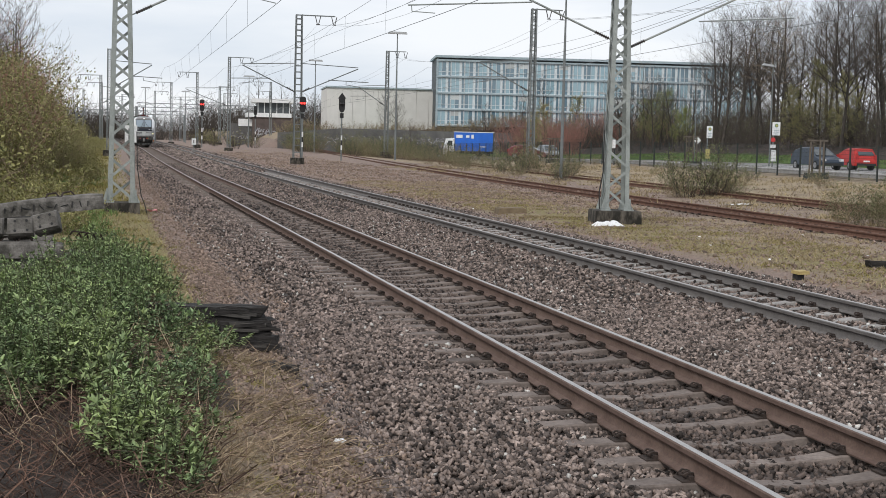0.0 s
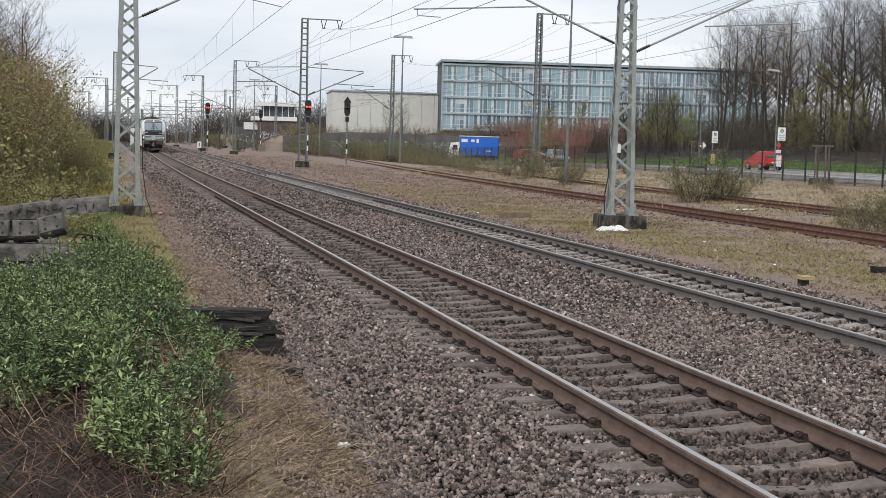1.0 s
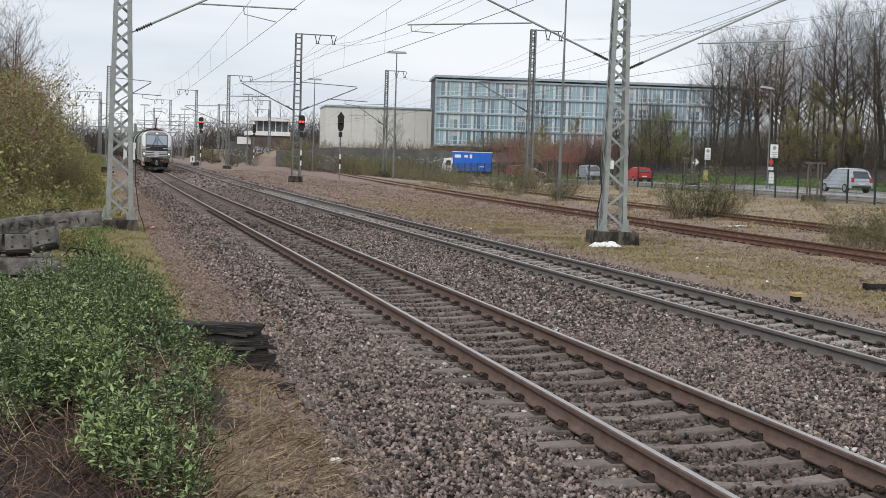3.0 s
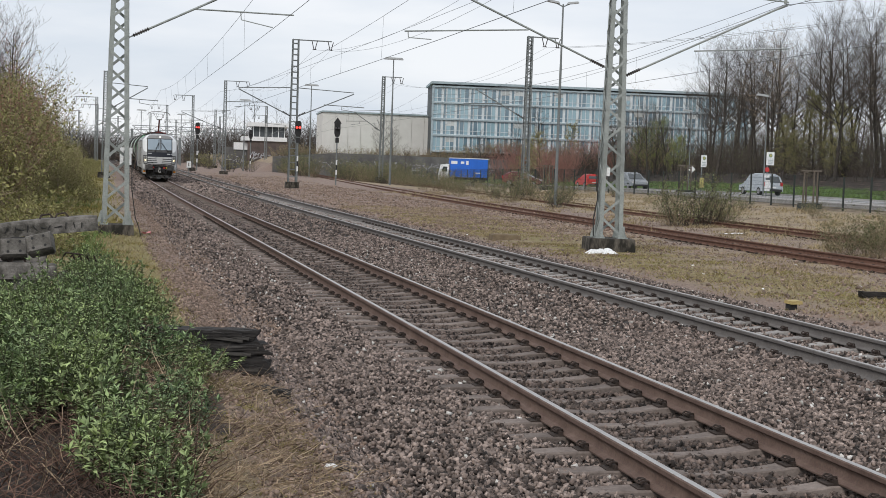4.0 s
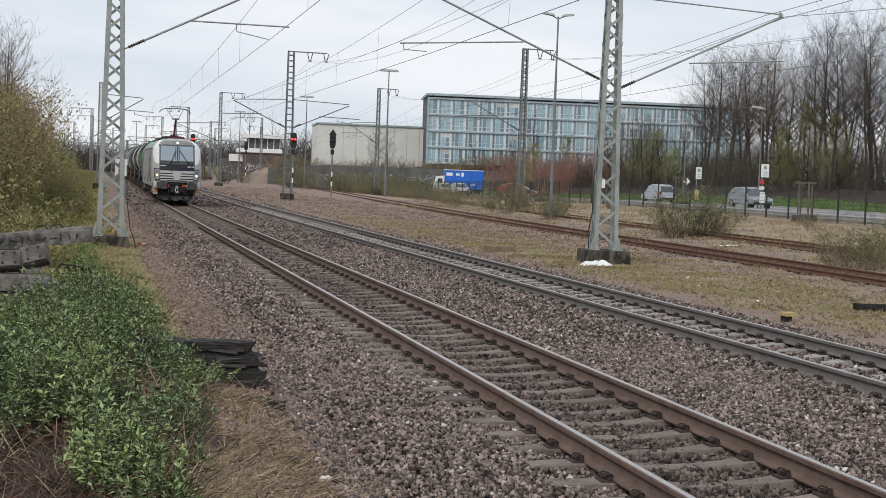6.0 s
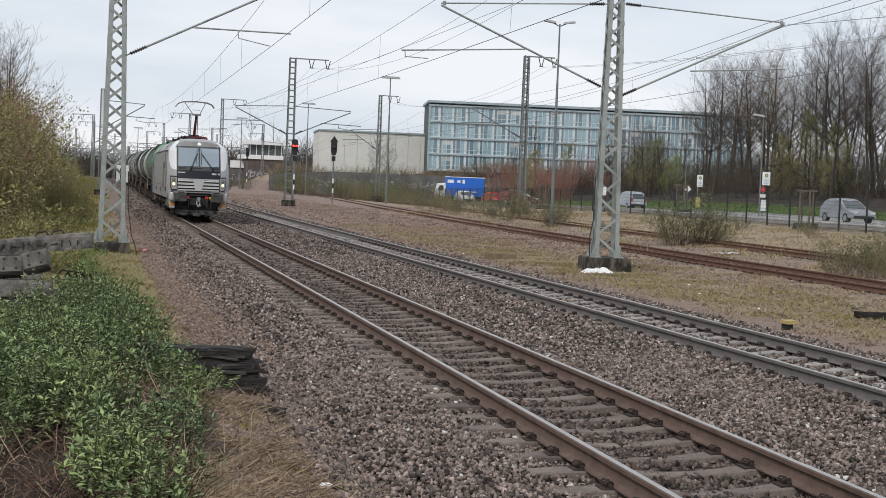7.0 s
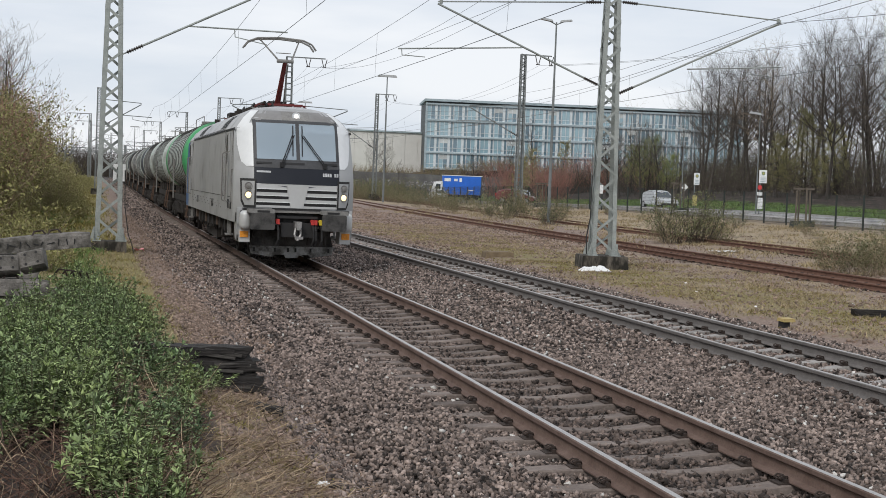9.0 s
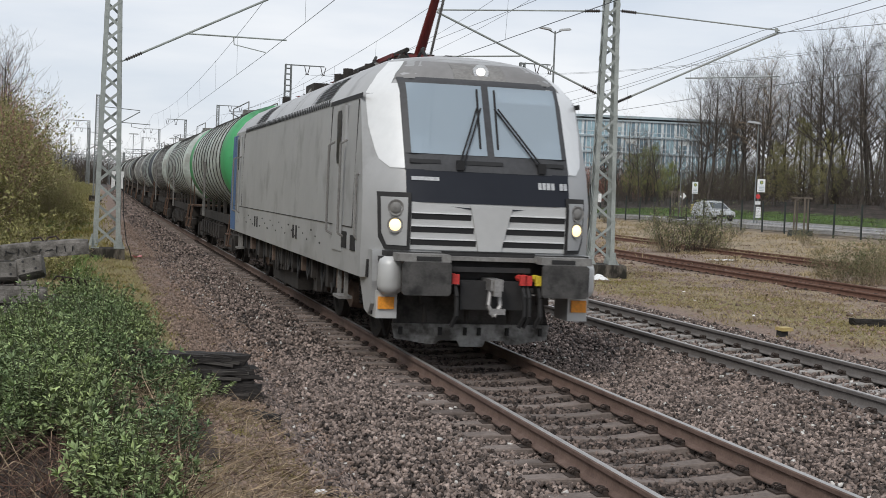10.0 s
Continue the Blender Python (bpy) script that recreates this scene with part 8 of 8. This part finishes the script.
def old_sleeper(label, at, length, w, h, holes=(), scrawl=False):
    s = thing("old_concrete_sleeper", label, "railway sleeper", "dumped old sleepers", at=at)
    m = M()
    rows = []
    n = 14
    for i in range(n + 1):
        x = -length / 2 + length * i / n
        dip = 0.025 * max(0.0, 1 - abs(x) / 0.45) if length > 1.5 else 0.0
        j = [0.006 * noise.noise(Vector((x * 5, k * 3.1, at.translation.x))) for k in range(8)]
        e = 0.02 if i in (0, n) else 0.0
        rows.append([(x, -w / 2 + e + j[0], 0), (x, -w / 2 * 0.88 + j[1], h * 0.8 - dip), (x, -w / 2 * 0.72, h - dip - e + j[2]), (x, w / 2 * 0.72, h - dip - e + j[3]), (x, w / 2 * 0.88 + j[4], h * 0.8 - dip), (x, w / 2 - e + j[5], 0)])
    m.grid(rows, True)
    m.add(rows[0], [tuple(range(6))])
    m.add(rows[-1], [tuple(range(6))[::-1]])
    part("block", m, OLD_CONC, s)
    for x, y in holes:
        part("dowel_hole", M().cyl((x, y, h - 0.01), (x, y, h + 0.004), 0.017, n=10), BLACK, s)
    for x in (-0.75, 0.75) if length > 1.5 else ():
        m = M()
        for d in (-0.1, 0.1):
            m.pipe([(x + d - 0.09, -0.04, h), (x + d - 0.06, 0, h + 0.05), (x + d + 0.04, 0.02, h + 0.055), (x + d + 0.08, 0.0, h)], 0.013, 5)
        tagged(part("rail_clip", m, CLIP, s, "rusty spring clips"), kind="stuff")
    if scrawl:
        rnd = random.Random(2)
        for k in range(16):
            x = -0.35 + k * 0.095 + rnd.uniform(-0.03, 0.03)
            part("scrawl_stroke", M().box((x, -w / 2 * 0.96, h * 0.45), (0.012, 0.012, h * rnd.uniform(0.3, 0.5)), (8, rnd.choice((-70, -35, -10, 8, 30, 80)), 0)), BLACK, s)
    return s


def sleeper_pile():
    four = ((-0.07, -0.06), (0.075, -0.055), (-0.065, 0.06), (0.07, 0.065))
    old_sleeper("old concrete sleeper with scrawled marks, lying across the pile", pose(-6.18, 18.5, 0.965, 3, -6.1, 1), 2.6, 0.27, 0.2, scrawl=True)
    for k, z in enumerate((0.74, 0.52, 0.30)):
        old_sleeper("old concrete sleeper under the long one", pose(-6.75 - 0.1 * k, 18.6, z - 0.01, 0, -1, 3 - 2 * k), 2.6, 0.3, 0.22)
    old_sleeper("old concrete sleeper jutting from the pile under the broken ends", pose(-6.65, 17.1, 0.56, 0, 0.5, 1), 2.6, 0.3, 0.2)
    old_sleeper("old concrete sleeper at the bottom of the pile", pose(-6.85, 17.2, 0.34, 0, 0, -2), 2.6, 0.32, 0.22)
    old_sleeper("old concrete sleeper at the bottom of the pile", pose(-6.85, 17.75, 0.30, 0, 0, 3), 2.6, 0.32, 0.24)
    for x, z, ry, rz in ((-6.22, 0.882, 2, 5), (-5.865, 0.885, -2, 4), (-5.535, 0.95, -14, -6)):
        old_sleeper("broken sleeper end with dowel holes on the pile", pose(x, 17.22, z, 72, ry, rz), 0.31, 0.26, 0.2, holes=four)
    old_sleeper("broken concrete sleeper half buried in grass", pose(-5.0, 18.4, ground_z(-5, 18.4) + 0.02, 4, 6, 30), 0.8, 0.3, 0.26)
    m = M()
    for k in range(4):
        x = -5.3 + 0.09 * k
        z = 0.80 - 0.01 * k
        m.pipe([(x, 17.6, z), (x + 0.04, 17.56, z + 0.05), (x + 0.11, 17.6, z + 0.04), (x + 0.14, 17.62, z - 0.04)], 0.011, 5)
    tagged(part("iron_scrap", m, CLIP), "rusty bent clips and rods on the pile", "scrap iron", kind="stuff")


sleeper_pile()


def timber_beam(label, at, length, w, h, seed):
    r = random.Random(seed)
    s = thing("rotten_timber", label, "timber beam", "rotten timbers", at=at)
    m = M()
    rows = []
    n = 10
    for i in range(n + 1):
        x = -length / 2 + length * i / n
        prof = [(-w / 2, 0), (-w / 2, h * 0.3), (-w / 2 + 0.012, h * 0.34), (-w / 2, h * 0.4), (-w / 2, h), (-w / 5, h), (-w / 5 + 0.01, h - 0.02), (-w / 5 + 0.02, h), (w / 2, h), (w / 2, 0)]
        end = r.uniform(-0.05, 0.05) if i in (0, n) else 0
        rows.append([(x + end + (r.uniform(-0.06, 0.06) if i in (0, n) else 0), y + r.uniform(-0.008, 0.008), z + r.uniform(-0.008, 0.008)) for y, z in prof])
    m.grid(rows, True)
    m.add(rows[0], [tuple(range(10))])
    m.add(rows[-1], [tuple(range(10))[::-1]])
    part("beam", m, ROTTEN, s)
    for k in range(5):
        x = r.uniform(0.2, 0.5) * length
        part("splinter", M().bar((x - 0.25, -w / 2 - 0.01, h * r.uniform(0.2, 0.9)), (x + 0.1, -w / 2 - 0.02, h * r.uniform(0.2, 0.9)), 0.02, 0.03), ROTTEN_L if k % 2 else ROTTEN, s)
    return s


zt = ground_z(-3.5, 13.1)
timber_beam("rotten black timber sleeper stacked beside the path", pose(-3.85, 13.05, zt + 0.24, 0, 1, -4), 1.05, 0.27, 0.15, 1)
timber_beam("rotten black timber sleeper under another one", pose(-3.72, 12.98, zt + 0.10, 0, -1, -2), 1.0, 0.28, 0.15, 2)
timber_beam("rotten black timber sleeper at the bottom", pose(-3.74, 12.95, zt - 0.04, 0, 0, -3), 1.05, 0.27, 0.15, 3)
timber_beam("splintered dark plank lying on the gravel", pose(-3.4, 11.9, ground_z(-3.4, 11.9) - 0.02, 0, 4, -32), 0.7, 0.12, 0.06, 4)
timber_beam("dark timber lying beside the far rails", pose(10.9, 24.6, ground_z(10.9, 24.6), 0, 0, -14), 1.3, 0.24, 0.14, 5)


def litter():
    bag = thing("plastic_bag", "crumpled white plastic sheet beside the mast foundation", "plastic sheet", at=pose(9.35, 37.7, ground_z(9.35, 37.7)))
    m = M()
    rows = []
    for i in range(15):
        row = []
        for j in range(8):
            x, y = -0.5 + i / 14, -0.22 + 0.44 * j / 7
            e = min(1, 3 * (1 - abs(x) * 2)) * min(1, 2.5 * (1 - abs(y) / 0.23))
            row.append((x + 0.05 * noise.noise(Vector((i, j, 1))), y, max(0.0, e * (0.12 + 0.11 * noise.noise(Vector((x * 7, y * 7, 2)))))))
        rows.append(row)
    m.grid(rows)
    part("sheet", m, PLASTIC, bag, smooth=30)
    cap = thing("yellow_cap", "small yellow concrete marker cap on a dark stub", "marker", at=pose(7.75, 22.9, ground_z(7.75, 22.9)))
    part("cap", M().box((0, 0, 0.14), (0.27, 0.22, 0.06), (3, 0, 10), taper=0.92), YEL_CAP, cap)
    part("stub", M().box((-0.03, 0.02, 0.04), (0.16, 0.14, 0.16), (0, 0, 10)), BLACK, cap)
    cov = thing("manhole_frame", "low weathered concrete shaft cover in the grass", "shaft cover", at=pose(8.15, 44.0, ground_z(8.15, 44.0), 0, 0, -4))
    rim = material("rusty_cover", (0.13, 0.095, 0.06), (0.23, 0.175, 0.11), 5, 0.9, bump=0.4)
    part("frame", M().box((0, 0, 0.05), (1.0, 0.8, 0.2), taper=0.95), rim, cov)
    part("lid", M().box((0, 0, 0.16), (0.82, 0.62, 0.03), taper=0.98), rim, cov)
    rnd = random.Random(77)
    shred = make_mesh("scrap", M().box((0, 0, 0.01), (0.09, 0.06, 0.03), (10, 5, 0), taper=0.7), PLASTIC)
    for x, y in ((9.2, 30.1), (8.9, 26.4), (11.9, 27.5), (10.2, 33.0), (12.6, 24.9), (7.6, 47), (13.8, 34.1), (9.9, 27.0), (-3.15, 9.0), (9.5, 52), (8.6, 62)):
        s = thing("litter_scrap", "small white scrap of litter on the ground", "litter", "scraps of litter", at=pose(x, y, ground_z(x, y), 0, 0, rnd.uniform(0, 180)))
        new_ob = new("scrap", shred)
        new_ob.parent = s
    pink = thing("pink_wrapper", "crumpled pink wrapper beside the mast foundation", "litter", at=pose(-3.92, 38.3, ground_z(-3.92, 38.3)))
    pm = M()
    pm.grid([[(-0.14 + 0.07 * i, -0.05 + 0.05 * j, 0.16 + 0.1 * noise.noise(Vector((i * 1.7, j * 1.3, 5)))) for j in range(3)] for i in range(5)])
    part("wrapper", pm, material("pink_foil", (0.6, 0.22, 0.24), (0.7, 0.3, 0.3), 6, 0.5), pink)
    drift = thing("white_sheet", "torn white sheet lying behind the siding", "plastic sheet", at=pose(19.4, 50.0, ground_z(19.4, 50.0)))
    dm = M()
    dm.grid([[(-0.6 + 0.15 * i, -0.2 + 0.13 * j, 0.06 + 0.07 * noise.noise(Vector((i * 1.1, j * 1.7, 9)))) for j in range(4)] for i in range(9)])
    part("sheet", dm, PLASTIC, drift)


litter()

# ---- what moves ----
TRAIN_V, TRAIN_S = 16.76, 15.52


def on_track(front, length, inset):
    """Pose of a rail vehicle whose front buffers stand at y = front."""
    a, b = on_line(0, front + inset), on_line(0, front + length - inset)
    d = (b - a).normalized()
    return Matrix.Translation(a - d * inset) @ d.to_track_quat("Y", "Z").to_matrix().to_4x4()


def drive(car, u, spots, turn):
    """A car along the road; its nose leads, 2 m before the given place."""
    rows = []
    for t, y in spots:
        yy = y + (-2 if turn == 0 else 2)
        p = on_line(u, yy, 0.745 - road_dip(yy))
        rows.append((t, Matrix.Translation(p) @ Matrix.Rotation(radians(turn) - line_turn(y), 4, "Z")))
    walk(car, rows)


def motions():
    times = [i * 0.2 for i in range(51)]
    walk(loco, [(t, on_track(TRAIN_S + TRAIN_V * (10 - t), LOCO_L, 4.7)) for t in times])
    for k, wa in enumerate(WAGONS):
        walk(wa, [(t, on_track(TRAIN_S + LOCO_L + k * WAGON_L + TRAIN_V * (10 - t), WAGON_L, 2.9)) for t in times])
    drive(car_red, 45.9, [(0, 84.0), (1, 98.1), (2, 110.7), (2.5, 116.8), (4, 135.8), (5.5, 153.4), (10, 208)], 180)
    drive(car_blue, 42.4, [(0, 82.8), (0.5, 72.5), (1.5, 55), (10, -90)], 0)
    drive(car_grey, 42.4, [(0, 141), (1, 140), (2, 136.8), (2.5, 132.5), (4, 115.1), (4.5, 109.5), (5, 103.2), (5.5, 97.2), (7, 77.7), (10, 36)], 0)
    drive(car_van, 45.9, [(0, 50), (2.6, 80), (4, 97.0), (4.5, 102.6), (5, 107.8), (5.5, 112.5), (7, 123.3), (8, 136), (8.5, 146), (10, 185)], 180)
    drive(car_pale, 42.4, [(0, 215), (7, 150), (7.5, 134), (8, 121), (8.5, 113.2), (9, 107.2), (9.5, 102), (10, 96.4)], 0)
    drive(car_white, 42.4, [(0, 255), (7, 172), (8.5, 157), (9, 151), (9.5, 146), (10, 140)], 0)
    drive(car_white2, 42.4, [(0, 290), (7, 212), (8.5, 193), (9, 184), (9.5, 176), (10, 168)], 0)
    fine = [i / 30 for i in range(301)]
    for wo, c, r in WHEELS:
        walk(wo, [(t, Matrix.Translation(c) @ Matrix.Rotation(TRAIN_V * t / r, 4, "X")) for t in fine])


motions()
